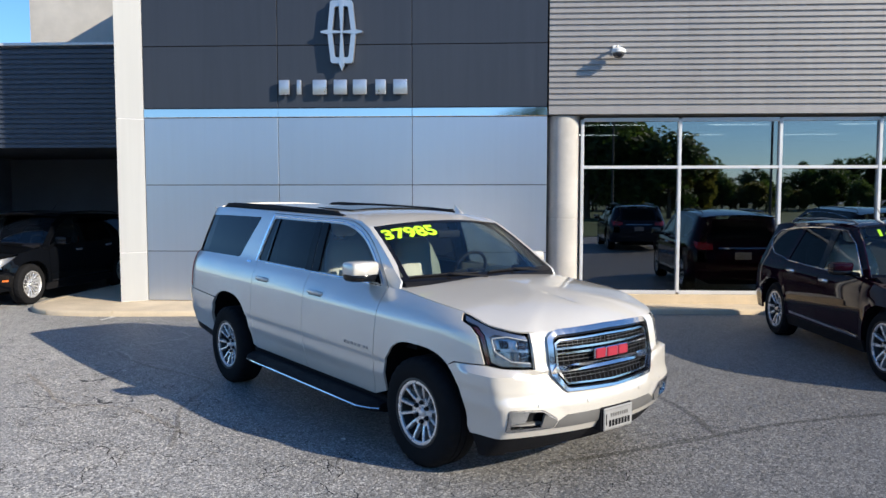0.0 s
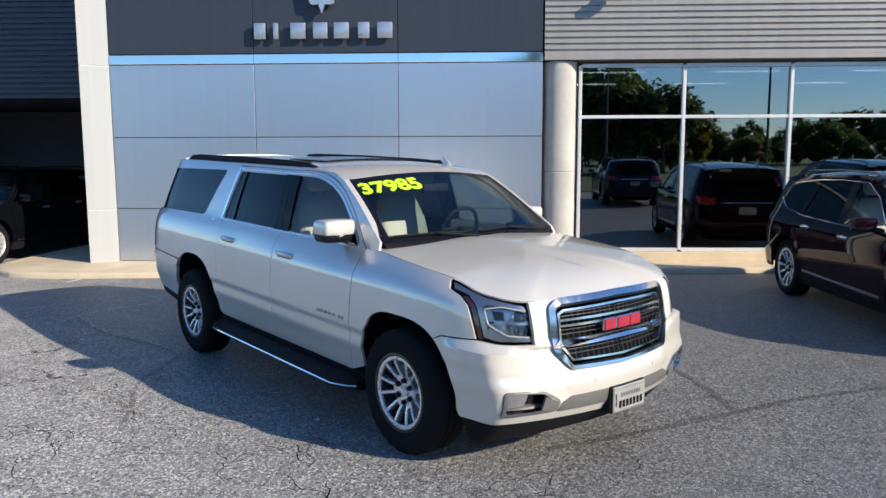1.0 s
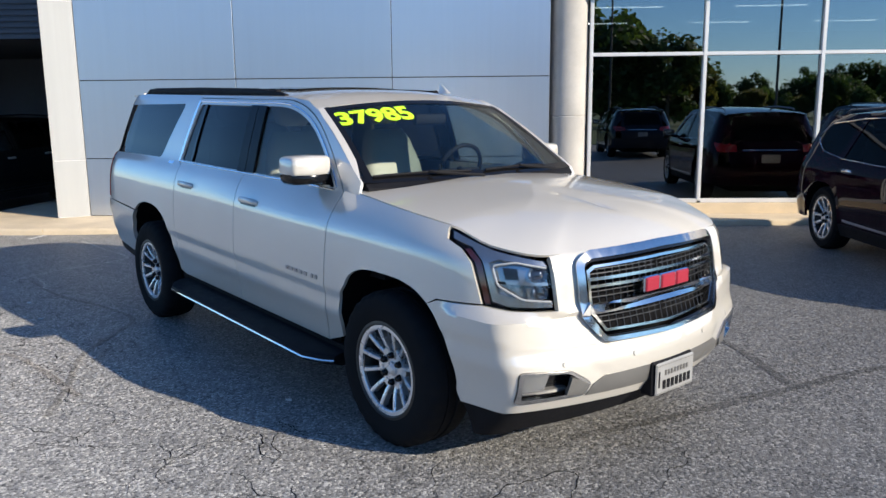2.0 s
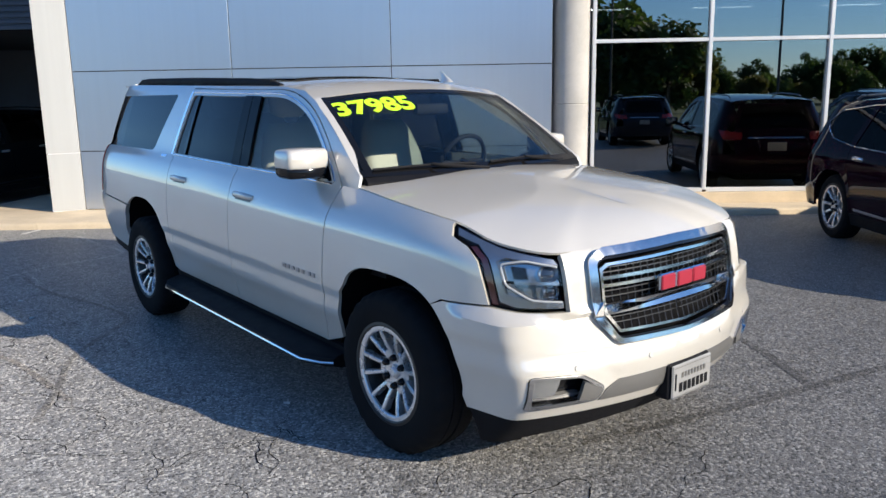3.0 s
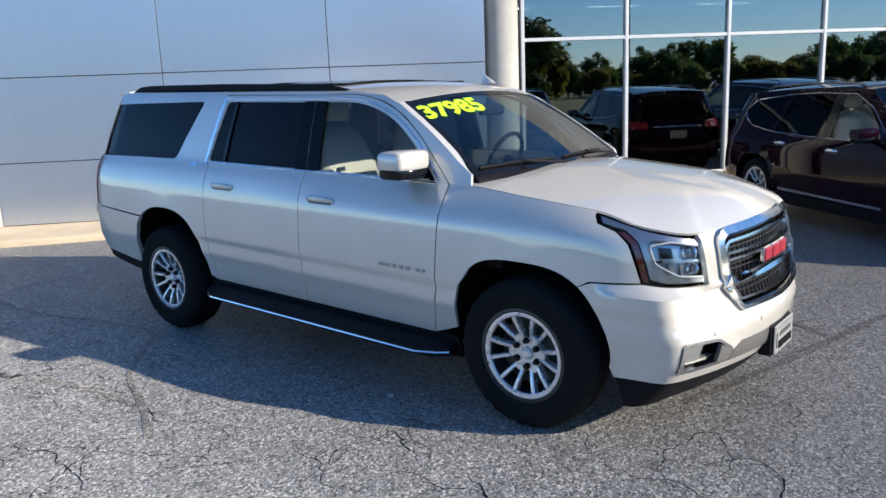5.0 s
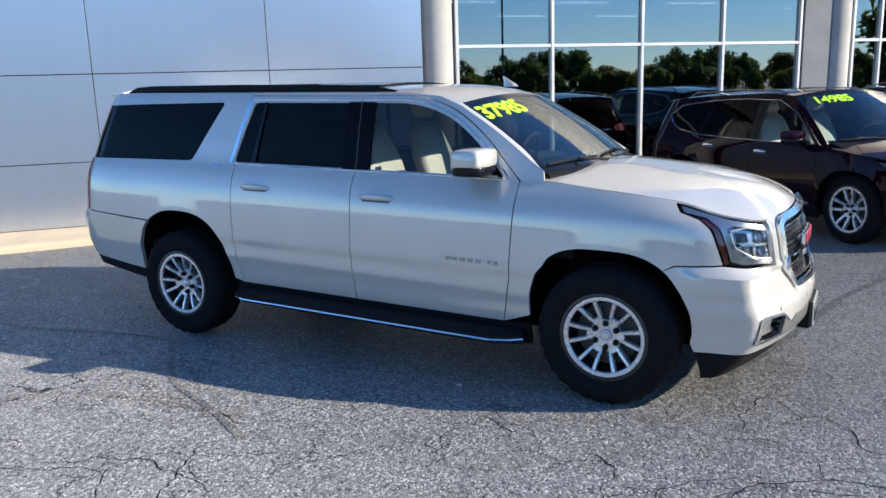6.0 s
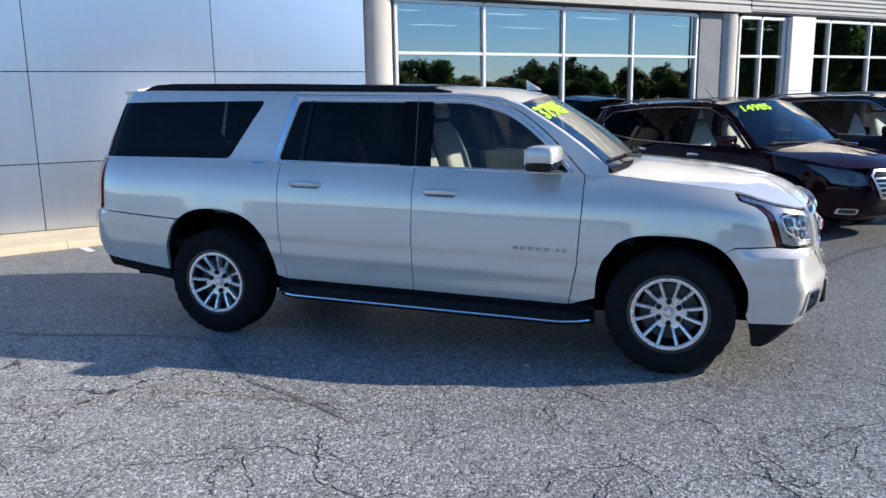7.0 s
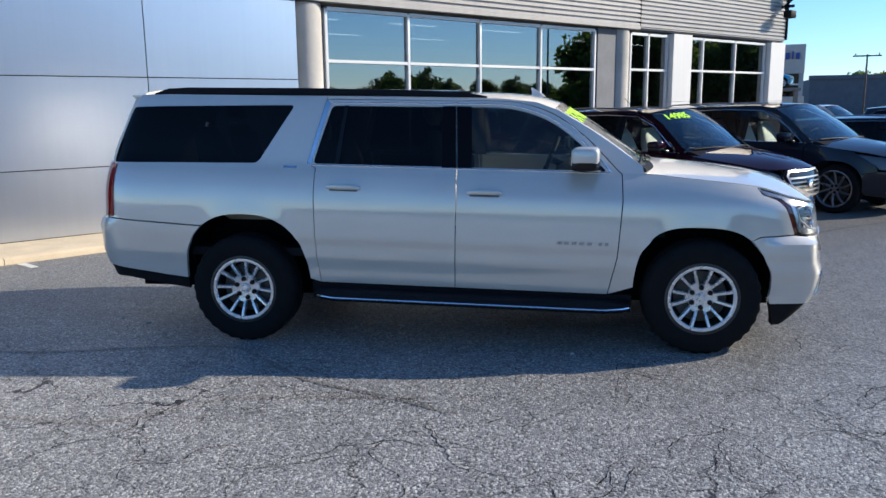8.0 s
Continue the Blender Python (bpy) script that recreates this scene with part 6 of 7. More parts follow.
    for d in flank_parts(C, car, "door", [r_door, r_hole], body, "rear door", step=0.06):
        sd = d["flank"]
        door_handle(d, C, -0.93, 0.96, CHROME, 0.22)
        part("window", skin(C, [r_hole], thick=0.004, off=-0.008, sides=(sd,)), PRIVACY_GLASS, d, "dark privacy window")
        part("pillar_cover", skin(C, [[(-0.19, 1.062), (-0.108, 1.062), (-0.108, 1.549), (-0.19, 1.549)]], thick=0.01, off=0.003, sides=(sd,)), GLOSS_BLACK, d)
    flank_parts(C, car, "quarter_panel", [quarter, q_hole], body, step=0.06)
    trim = [(0.93, 1.052), (0.2, 1.054), (-0.5, 1.066), (-1.12, 1.086), (-1.66, 1.148), S(-1.86, 1.25), S(-1.925, 1.34), S(-1.72, 1.472), (-1.06, 1.535), (-0.5, 1.556), (0.14, 1.541), (0.48, 1.402), (0.91, 1.072)]
    for sd in (1, -1):
        part("quarter_window", skin(C, [q_hole], thick=0.004, off=-0.003, sides=(sd,)), PRIVACY_GLASS, car, "dark privacy window")
        part("window_trim", tube_bm(on_shell(C, dense(trim, 0.06), 0.002, sd), 0.006, 6, closed=True), CHROME if bright else GLOSS_BLACK, car, "window surround")
        part("sill_strip", skin(C, [[(-0.92, 0.395), (0.90, 0.375), (0.90, 0.400), (-0.92, 0.425)]], step=0.08, thick=0.01, off=0.010, sides=(sd,)), CHROME if bright else BLACK_PLASTIC, car, "door sill strip")
        part("rocker", skin(C, [[(-1.03, 0.352), (1.02, 0.352), (1.02, 0.22), (-1.03, 0.22)]], step=0.1, thick=0.03, off=-0.004, sides=(sd,)), BLACK_PLASTIC, car)
    rail = [(-0.98, 1.571), (-0.104, 1.591), (0.164, 1.571), (0.506, 1.426), (0.972, 1.060), (1.10, 1.050), (0.62, 1.43), (0.33, 1.588), (0.0, 1.622), (-0.98, 1.602)]
    flank_parts(C, car, "roof_pillar", [rail], body, step=0.05)
    wroof = C.width(1.60)
    part("roof", roof_bm(-2.15, 0.33, 0.10, 1.604, wroof - 0.004, 0.060, 0.0, 0.075, 0.015), body, car, "roof skin")
    for sd in (1, -1):
        part("roof_rail", tube_bm([(-1.75, sd * 0.60, 1.595), (-1.65, sd * 0.60, 1.632), (-0.8, sd * 0.61, 1.662), (0.0, sd * 0.60, 1.650), (0.12, sd * 0.60, 1.620)], 0.012, 8), DARK_ALLOY if bright else BLACK_PLASTIC, car)
    W2 = screen((1.10, 1.065), (0.335, 1.592), 0.22, 0.10, 0.05, lambda z: C.width(z) - 0.004, 0.0)
    ws = part("windscreen", thicken(grid_bm([[W2(a, b) for a in np.linspace(-1, 1, 21)] for b in np.linspace(0, 1, 11)]), 0.004), CLEAR_GLASS, car, "clear windscreen")
    ws.visible_shadow = False
    for lo, hi, nm in ((0.955, 0.998, "sun_band"), (0.0, 0.06, "lower_band")):
        part(nm, thicken(grid_bm([[W2(a, b, 0.0015) for a in np.linspace(-0.995, 0.995, 21)] for b in (lo, hi)]), 0.001), GLOSS_BLACK, ws)
    if price:
        me = text_mesh(price, 0.138, 0.03)
        w = max(v.co.x for v in me.vertices)
        for v in me.vertices:
            v.co = W2(-0.45 + v.co.x * (0.275 / w) / 0.80, 0.83 + v.co.y / 0.93, 0.0025)
        me.materials.append(PRICE_PAINT)
        share("price_number", me, ws, Matrix(), "hand-painted lime price number")
    sp = {"x1": 2.05, "z": curve([(1.1, 1.125), (1.5, 1.09), (1.8, 1.03), (2.1, 0.955), (2.4, 0.88)])}
    part("hood", hood_bm(C, 0.985, ez, sp, 1.30, 36, 12, 2.0), body, car, "bonnet")
    cowl = []
    for a in np.linspace(-0.96, 0.96, 15):
        p = W2(a, 0.02)
        cowl.append([p + Vector((-0.03, 0, 0.004)), p + Vector((0.05, 0, -0.010)), p + Vector((0.18, 0, -0.055)), p + Vector((0.18, 0, -0.12)), p + Vector((-0.03, 0, -0.10))])
    part("cowl", loft_box(cowl), BLACK_PLASTIC, car)
    for ys, ye in ((-0.05, -0.75), (0.60, -0.02)):
        bm = tube_bm([W2(ys / 0.88, 0.03, 0.02), W2((ys + ye) / 1.76, 0.055, 0.022), W2(ye / 0.88, 0.045, 0.014)], 0.010, 6)
        part("wiper", bm, BLACK_PLASTIC, car)
    # front
    hlamp = rounded([S(1.715, 0.918), S(2.015, 0.735), S(2.04, 0.690), F(-0.60, 0.660), F(-0.475, 0.680), F(-0.50, 0.790), F(-0.62, 0.858)], 0.02)
    for sd in (1, -1):
        lamp = part("headlamp", skin(C, [hlamp], step=0.04, thick=0.08, off=-0.045, sides=(sd,)), LAMP_SMOKE, car, "swept-back headlamp")
        p = C.P(*F(-0.62, 0.755), -0.04)
        ring = lathe_bm([(0.0, 0.012), (0.028, 0.010), (0.040, 0.0), (0.046, 0.014), (0.038, 0.02)], 24)
        m3 = C.N(*F(-0.62, 0.755)).to_track_quat('Z', 'Y').to_matrix().to_4x4()
        for v in ring.verts:
            v.co = (p + m3 @ v.co) * Vector((1, sd, 1))
        part("projector", ring, LENS_BLACK, lamp)
        part("lens", skin(C, [hlamp], step=0.05, thick=0.003, off=-0.001, sides=(sd,)), LAMP_GLASS, lamp).visible_shadow = False
        part("fog_lamp", skin(C, [rounded([F(-0.74, 0.40), F(-0.56, 0.39), F(-0.56, 0.32), F(-0.74, 0.33)], 0.035)], step=0.03, thick=0.02, off=0.004, sides=(sd,)), CHROME, car, "round fog lamp in chrome ring")
        part("fog_lens", skin(C, [rounded([F(-0.72, 0.388), F(-0.58, 0.379), F(-0.58, 0.333), F(-0.72, 0.342)], 0.03)], step=0.03, thick=0.01, off=0.007, sides=(sd,)), LENS_BLACK, car)
        part("tail_lamp", skin(C, [rounded([S(-2.18, 1.06), S(-2.34, 0.90), BK(-0.55, 0.90), BK(-0.55, 1.02)], 0.02)], step=0.05, thick=0.02, off=0.006, sides=(sd,)), RED_LENS, car, "red tail lamp")
        part("corner_marker", skin(C, [rounded([S(1.93, 0.50), S(2.03, 0.50), S(2.03, 0.465), S(1.93, 0.465)], 0.01)], step=0.03, thick=0.006, off=0.003, sides=(sd,)), AMBER_LENS if not bright else body, car)
    bump = arch_line(*FR, 29, 0, 12) + [S(1.88, 0.30), S(2.1, 0.27), F(-0.5, 0.25), F(0, 0.25), F(0, 0.848), F(-0.42, 0.852), F(-0.495, 0.79), F(-0.47, 0.672), F(-0.60, 0.652), S(2.03, 0.655)]
    g_hole = [F(0, 0.81), F(-0.39, 0.815), F(-0.44, 0.765), F(-0.34, 0.53), F(0, 0.52)]
    low = rounded([F(-0.48, 0.42), F(-0.44, 0.30), F(-0.005, 0.29), F(-0.005, 0.42)], 0.015)
    bp = part("front_bumper", weld_middle(skin(C, [bump], step=0.05, thick=0.03)), body, car, "bumper cover")
    part("lower_intake", weld_middle(skin(C, [low], step=0.06, thick=0.01, off=0.003)), BLACK_PLASTIC, bp)
    gr = part("grille", weld_middle(skin(C, [g_hole], step=0.05, thick=0.01, off=0.004)), GLOSS_BLACK, car, "dark grille with chrome bars")
    g_o = [F(0, 0.835), F(-0.405, 0.838), F(-0.468, 0.770), F(-0.36, 0.505), F(0, 0.495)]
    part("grille_frame", weld_middle(skin(C, half_ring(g_o, g_hole), step=0.04, thick=0.04, off=0.024)), DARK_ALLOY, gr, "chrome grille frame")
    for z in ((0.575, 0.63, 0.685, 0.74) if grille_style == "bars" else (0.56, 0.595, 0.63, 0.665, 0.70, 0.735, 0.77)):
        yy = 0.35 + 0.08 * (z - 0.53) / 0.25
        part("grille_bar", weld_middle(skin(C, [[F(0, z - 0.010), F(0, z + 0.010), F(-yy, z + 0.010), F(-yy, z - 0.010)]], step=0.05, thick=0.02, off=0.020)), DARK_ALLOY, gr)
    p = C.P(*F(0, 0.665), 0.0)
    part("emblem", loft_box([[(p.x + dx, a, p.z + b) for a, b in oval(0, 0, 0.075 * s, 0.05 * s, 2, 16)] for dx, s in ((0.01, 1.0), (0.045, 1.0), (0.052, 0.8))]), CHROME, gr, "plain chrome emblem")
    p = C.P(*F(0, 0.44), 0.0)
    pl = part("plate", box_bm(p.x + 0.006, p.x + 0.016, -0.155, 0.155, p.z - 0.075, p.z + 0.075, 0.005), PLATE_GREY, bp, "pale dealer plate")
    part("plate_bar", box_bm(p.x + 0.0165, p.x + 0.019, -0.11, 0.11, p.z - 0.045, p.z + 0.0, 0.001), BLACK_PLASTIC, pl)
    # rear
    part("rear_bumper", weld_middle(skin(C, [(arch_line(*R, 151, 180, 10) + [S(-1.875, 0.34), S(-2.40, 0.33), BK(0, 0.34), BK(0, 0.655), S(-2.39, 0.655)])[::-1]], step=0.06, thick=0.03, off=0.003)), body, car, "rear bumper cover")
    part("tailgate", weld_middle(skin(C, [[BK(0, 0.66), BK(-0.66, 0.66), BK(-0.66, 1.07), BK(-0.57, 1.50), BK(0, 1.51)]], step=0.07, thick=0.02)), body, car, "tailgate")
    part("rear_window", weld_middle(skin(C, [[BK(0, 1.08), BK(-0.60, 1.09), BK(-0.52, 1.45), BK(0, 1.46)]], step=0.07, thick=0.004, off=0.003)), PRIVACY_GLASS, car, "dark rear window")
    part("chrome_bar", weld_middle(skin(C, [[BK(0, 0.92), BK(-0.45, 0.92), BK(-0.45, 0.945), BK(0, 0.945)]], step=0.07, thick=0.01, off=0.008)), CHROME, car)
    part("rear_plate", box_bm(-2.562, -2.548, -0.155, 0.155, 0.72, 0.86, 0.004), PLATE_GREY, car)
    part("underbody", box_bm(-2.2, 2.05, -0.55, 0.55, 0.20, 0.55), BLACK_GAP, car, smooth=False)
    part("floor_pan", box_bm(-0.95, 0.95, -0.90, 0.90, 0.24, 0.40), BLACK_GAP, car, smooth=False)
    part("firewall", box_bm(0.98, 1.01, -0.88, 0.88, 0.45, 0.98), BLACK_GAP, car, smooth=False)
    for a in (FR, R):
        wheel_house(car, C, *a)
    cabin(car, [(0.0, -0.38, 0.62), (0.0, 0.38, 0.62), (-0.90, -0.36, 0.64), (-0.90, 0.36, 0.64)], 0.55, 1.03, (-2.05, 0.97, 0.46), (0.46, 0.38, 1.05), seats_mat, 0.86)
    side_mirror(car, C, 0.70, 1.07, body, (0.17, 0.21, 0.14))
    if bright is not None:
        part("antenna", tube_bm([(-0.45, 0.0, 1.66), (-0.62, 0.0, 1.80)], 0.004, 6), BLACK_PLASTIC, car)
    for x in (1.45, -1.45):
        for y in (-0.835, 0.835):
            add_wheel(wheel, car, x, y, 0.373, 7 * x)
    return car


five = wheel_meshes(0.373, 0.262, 0.235, {"count": 5, "split": 0.24, "hub": 0.080, "w": 0.034, "rim_mat": ALLOY, "lug_n": 5})
ten = wheel_meshes(0.373, 0.272, 0.245, {"count": 10, "twist": 0.22, "hub": 0.080, "w": 0.034, "rim_mat": DARK_ALLOY, "lug_n": 5})
fifteen = wheel_meshes(0.373, 0.235, 0.235, {"count": 15, "twist": 0.0, "hub": 0.080, "w": 0.026, "rim_mat": ALLOY, "lug_n": 5, "chrome_lugs": True})

ROW = "cars parked on the row"
maroon = crossover("maroon_suv", "dark maroon crossover with a lime price on its windscreen", MAROON_PAINT, pose(5.53, 9.76, 0, 0, 0, -87.9), LEATHER, five, stretch=(0.962, 1.0), price="14985", group=ROW)
slate = crossover("slate_suv", "dark slate crossover with thin-spoked dark wheels", NAVY_PAINT, pose(8.62, 9.45, 0, 0, 0, -90), LEATHER, ten, half=1.01, stretch=(1.02, 1.03), group=ROW, bright=True, grille_style="mesh")
black = crossover("black_suv", "black crossover parked in the shaded service drive", BLACK_PAINT, pose(-8.45, 15.0, 0, 0, 0, -97), DARK_TRIM, fifteen, half=0.965, stretch=(0.97, 0.985), bright=False)
m4 = pose(11.9, 8.35, 0, 0, 0, -90) @ Matrix.Diagonal((0.96, 1, 0.87, 1))
grey2 = copy_thing(slate, pose(0, 0, 0))
grey2.matrix_basis = m4
tagged(grey2, "low dark car at the far end of the row", "car", ROW)
grey2.name = "dark_car"
white2 = crossover("white_crossover", "white crossover with black roof rails further along the lot", WHITE_PAINT, pose(27.75, 17.15, 0, 0, 0, -90), DARK_TRIM, fifteen, half=0.96, stretch=(0.95, 0.95), group=ROW, bright=False)
grey3 = copy_thing(slate, pose(0, 0, 0))
grey3.matrix_basis = pose(24.2, 11.7, 0, 0, 0, -90) @ Matrix.Diagonal((1, 1, 0.95, 1))
tagged(grey3, "dark crossover parked beyond the end of the row", "car", ROW)
grey3.name = "dark_crossover"
behind = copy_thing(slate, pose(0, 0, 0))
behind.matrix_basis = pose(5.9, -2.4, 0, 0, 0, -88)
behind.name = "slate_suv"
tagged(behind, "dark slate crossover parked across the aisle", "car", "cars across the aisle")

# ---- signs and fittings on the facade ----


def plate2d(loops, y0, y1, step=0.2, bm=None, bevel=0.0):
    """An upright plate cut from an (x, z) outline, front at y0."""
    v, tri = cut(loops, step)
    bm = bm or bmesh.new()
    used = sorted({i for q in tri for i in q})
    f = {i: bm.verts.new((v[i][0], y0, v[i][1])) for i in used}
    k = {i: bm.verts.new((v[i][0], y1, v[i][1])) for i in used}
    n = {}
    for q in tri:
        bm.faces.new([f[i] for i in q])
        bm.faces.new([k[i] for i in q[::-1]])
        for a, b in zip(q, q[1:] + q[:1]):
            n.setdefault(frozenset((a, b)), []).append((a, b))
    for e in n.values():
        if len(e) == 1:
            a, b = e[0]
            bm.faces.new((f[b], f[a], k[a], k[b]))
    bmesh.ops.recalc_face_normals(bm, faces=bm.faces[:])
    return bm


SIGN_METAL = plain("brushed_sign_metal", (0.62, 0.63, 0.64), 0.3, 0.8, 0.05, 5.0)
sign = thing("facade_sign", "plain brushed metal blocks in a row on the charcoal panels", "sign")
for cx, w in ((-3.04, 0.18), (-2.78, 0.075), (-2.42, 0.24), (-2.06, 0.23), (-1.72, 0.24), (-1.36, 0.18), (-1.02, 0.24)):
    part("letter_block", box_bm(cx - w / 2, cx + w / 2, FY - 0.115, FY - 0.055, 3.70, 3.955, 0.012, 2), SIGN_METAL, sign, "plain raised metal block")
    for dz in (3.76, 3.90):
        part("stud", lathe_bm([(0.012, 0.0), (0.012, 0.06)], 10, 'Y'), SIGN_METAL, sign).location = (cx, FY - 0.056, dz)
emblem = thing("facade_emblem", "tall brushed metal frame emblem with a cross bar", "sign")
ex, ez0 = -2.02, 4.755
ring_o = rounded([(ex - 0.19, ez0 - 0.53), (ex + 0.19, ez0 - 0.53), (ex + 0.245, ez0), (ex + 0.19, ez0 + 0.53), (ex - 0.19, ez0 + 0.53), (ex - 0.245, ez0)], 0.05)
ring_i = rounded([(ex - 0.115, ez0 - 0.43), (ex + 0.115, ez0 - 0.43), (ex + 0.165, ez0), (ex + 0.115, ez0 + 0.43), (ex - 0.115, ez0 + 0.43), (ex - 0.165, ez0)], 0.04)
part("frame", plate2d([ring_o, ring_i], FY - 0.15, FY - 0.06), SIGN_METAL, emblem, "frame of the emblem", smooth=False)
part("upright", plate2d([[(ex - 0.045, ez0 - 0.55), (ex, ez0 - 0.66), (ex + 0.045, ez0 - 0.55), (ex + 0.016, ez0), (ex + 0.045, ez0 + 0.55), (ex, ez0 + 0.66), (ex - 0.045, ez0 + 0.55), (ex - 0.016, ez0)]], FY - 0.16, FY - 0.09), SIGN_METAL, emblem, smooth=False)
part("cross_bar", plate2d([[(ex - 0.36, ez0 - 0.012), (ex - 0.26, ez0 - 0.035), (ex, ez0 - 0.014), (ex + 0.26, ez0 - 0.035), (ex + 0.36, ez0 - 0.012), (ex + 0.36, ez0 + 0.012), (ex + 0.26, ez0 + 0.035), (ex, ez0 + 0.014), (ex - 0.26, ez0 + 0.035), (ex - 0.36, ez0 + 0.012)]], FY - 0.155, FY - 0.085), SIGN_METAL, emblem, smooth=False)
for dx, dz in ((-0.16, 0.47), (0.16, 0.47), (-0.16, -0.47), (0.16, -0.47)):
    part("stud", lathe_bm([(0.012, 0.0), (0.012, 0.062)], 10, 'Y'), SIGN_METAL, emblem).location = (ex + dx, FY - 0.061, ez0 + dz)

PLASTIC_WHITE = plain("white_plastic", (0.75, 0.75, 0.73), 0.4, 0, 0.04, 6.0)
dome = thing("security_camera", "white dome security camera on a short wall bracket", "camera")
dx, dy, dz = 2.66, FY - 0.25, 4.36
part("wall_plate", box_bm(dx - 0.07, dx + 0.07, FY - 0.045, FY - 0.019, dz - 0.02, dz + 0.14, 0.008), PLASTIC_WHITE, dome)
part("arm", tube_bm([(dx, FY - 0.04, dz + 0.09), (dx, FY - 0.16, dz + 0.10), (dx, dy, dz + 0.09), (dx, dy, dz + 0.04)], 0.022, 10), PLASTIC_WHITE, dome)
part("shroud", lathe_bm([(0.03, 0.07), (0.07, 0.06), (0.115, 0.03), (0.12, -0.02), (0.105, -0.03), (0.10, -0.02)], 28), PLASTIC_WHITE, dome).location = (dx, dy, dz)
part("bubble", lathe_bm([(0.10, -0.022), (0.095, -0.06), (0.07, -0.095), (0.035, -0.115), (0.0, -0.12)], 28), LENS_BLACK, dome, "dark dome bubble").location = (dx, dy, dz)

flood = thing("floodlight", "dark wall floodlights at the building's corner", "floodlight")
part("bracket", box_bm(16.70, 16.78, FY - 0.30, FY + 0.04, 4.25, 4.32, 0.008), BLACK_PLASTIC, flood)
for x, z, t in ((16.55, 4.05, 0.20), (17.0, 4.75, 0.45)):
    part("lamp_head", box_bm(x - 0.16, x + 0.16, FY - 0.40, FY - 0.18, z - t / 2, z + t / 2, 0.03, 2), BLACK_PLASTIC, flood)
part("arm", tube_bm([(16.74, FY - 0.02, 4.28), (16.80, FY - 0.25, 4.5), (17.0, FY - 0.28, 4.6)], 0.03, 8), BLACK_PLASTIC, flood)
part("arm", tube_bm([(16.74, FY - 0.02, 4.28), (16.6, FY - 0.22, 4.1)], 0.025, 8), BLACK_PLASTIC, flood)

# inside the service drive
inner_wall = thing("wall_office", "dim inner wall of the service drive with a dark framed doorway", "wall", kind="structure")
# near-black plaster holds the drive's shade in its colour
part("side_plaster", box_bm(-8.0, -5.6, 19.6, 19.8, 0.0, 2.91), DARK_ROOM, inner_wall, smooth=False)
door_1 = thing("door_1", "dark framed glass door inside the service drive", "door", kind="structure")
for xa, xb in ((-8.02, -7.90), (-6.98, -6.86)):
    part("door_post", box_bm(xa, xb, 19.48, 19.598, 0.0, 2.25, 0.005), BLACK_PLASTIC, door_1)
part("door_head", box_bm(-7.898, -6.982, 19.48, 19.598, 2.13, 2.25, 0.005), BLACK_PLASTIC, door_1)
part("pane", box_bm(-7.88, -7.0, 19.53, 19.545, 0.05, 2.12), SHOP_GLASS, door_1, smooth=False)
drive_light = thing("ceiling_light", "long dim strip light under the service drive's ceiling", "ceiling light")
part("housing", box_bm(-7.6, -5.9, 19.2, 19.35, 2.84, 2.918, 0.006), ALU, drive_light)
frame_2 = thing("window_4", "dark framed inner window of the service drive", "window", kind="structure")
part("window_frame", plate2d([[(-6.75, 0.95), (-5.75, 0.95), (-5.75, 2.05), (-6.75, 2.05)], [(-6.69, 1.01), (-5.81, 1.01), (-5.81, 1.99), (-6.69, 1.99)]], 19.54, 19.598), BLACK_PLASTIC, frame_2, smooth=False)
part("pane", box_bm(-6.69, -5.81, 19.56, 19.57, 1.01, 1.99), SHOP_GLASS, frame_2, smooth=False)

# ---- marks on the asphalt ----


def stripe(name, pts, w, mat, label, z=0.004):
    bm = bmesh.new()
    rows = []
    pts = [Vector(p) for p in pts]
    for i, p in enumerate(pts):
        a, b = pts[max(0, i - 1)], pts[min(len(pts) - 1, i + 1)]
        t = (b - a).normalized()
        ww = w * (0.8 + 0.4 * noise.noise((p.x * 1.7, p.y * 1.7, 3)))
        n = Vector((-t.y, t.x)) * ww / 2
        rows.append([bm.verts.new((p.x + n.x, p.y + n.y, z)), bm.verts.new((p.x - n.x, p.y - n.y, z))])
    for a, b in zip(rows, rows[1:]):
        bm.faces.new((a[0], a[1], b[1], b[0]))
    bmesh.ops.recalc_face_normals(bm, faces=bm.faces[:])
    ob = part(name, bm, mat, None, smooth=False)
    return tagged(ob, label, "marking", kind="structure")


stripe("painted_line", [(-5.60, 11.84), (-5.575, 12.0), (-5.55, 12.17)], 0.10, WHITE_LINE, "short worn white parking line end")
stripe("painted_line", [(-2.77, 12.08), (-2.80, 12.26), (-2.835, 12.44)], 0.11, WHITE_LINE, "short worn white parking line end")
stripe("faded_line", smooth_line([(-4.78, 11.67), (-4.4, 11.3), (-4.13, 11.01), (-3.82, 10.75), (-3.66, 10.5), (-3.78, 10.22), (-4.06, 9.86), (-4.22, 9.55), (-4.3, 9.2)], 5), 0.05, FADED_LINE, "faded scuffed paint curve on asphalt")
stripe("faded_line", smooth_line([(-4.12, 9.45), (-3.92, 9.2), (-3.76, 8.95)], 5), 0.045, FADED_LINE, "faded scuffed paint curve on asphalt", 0.005)

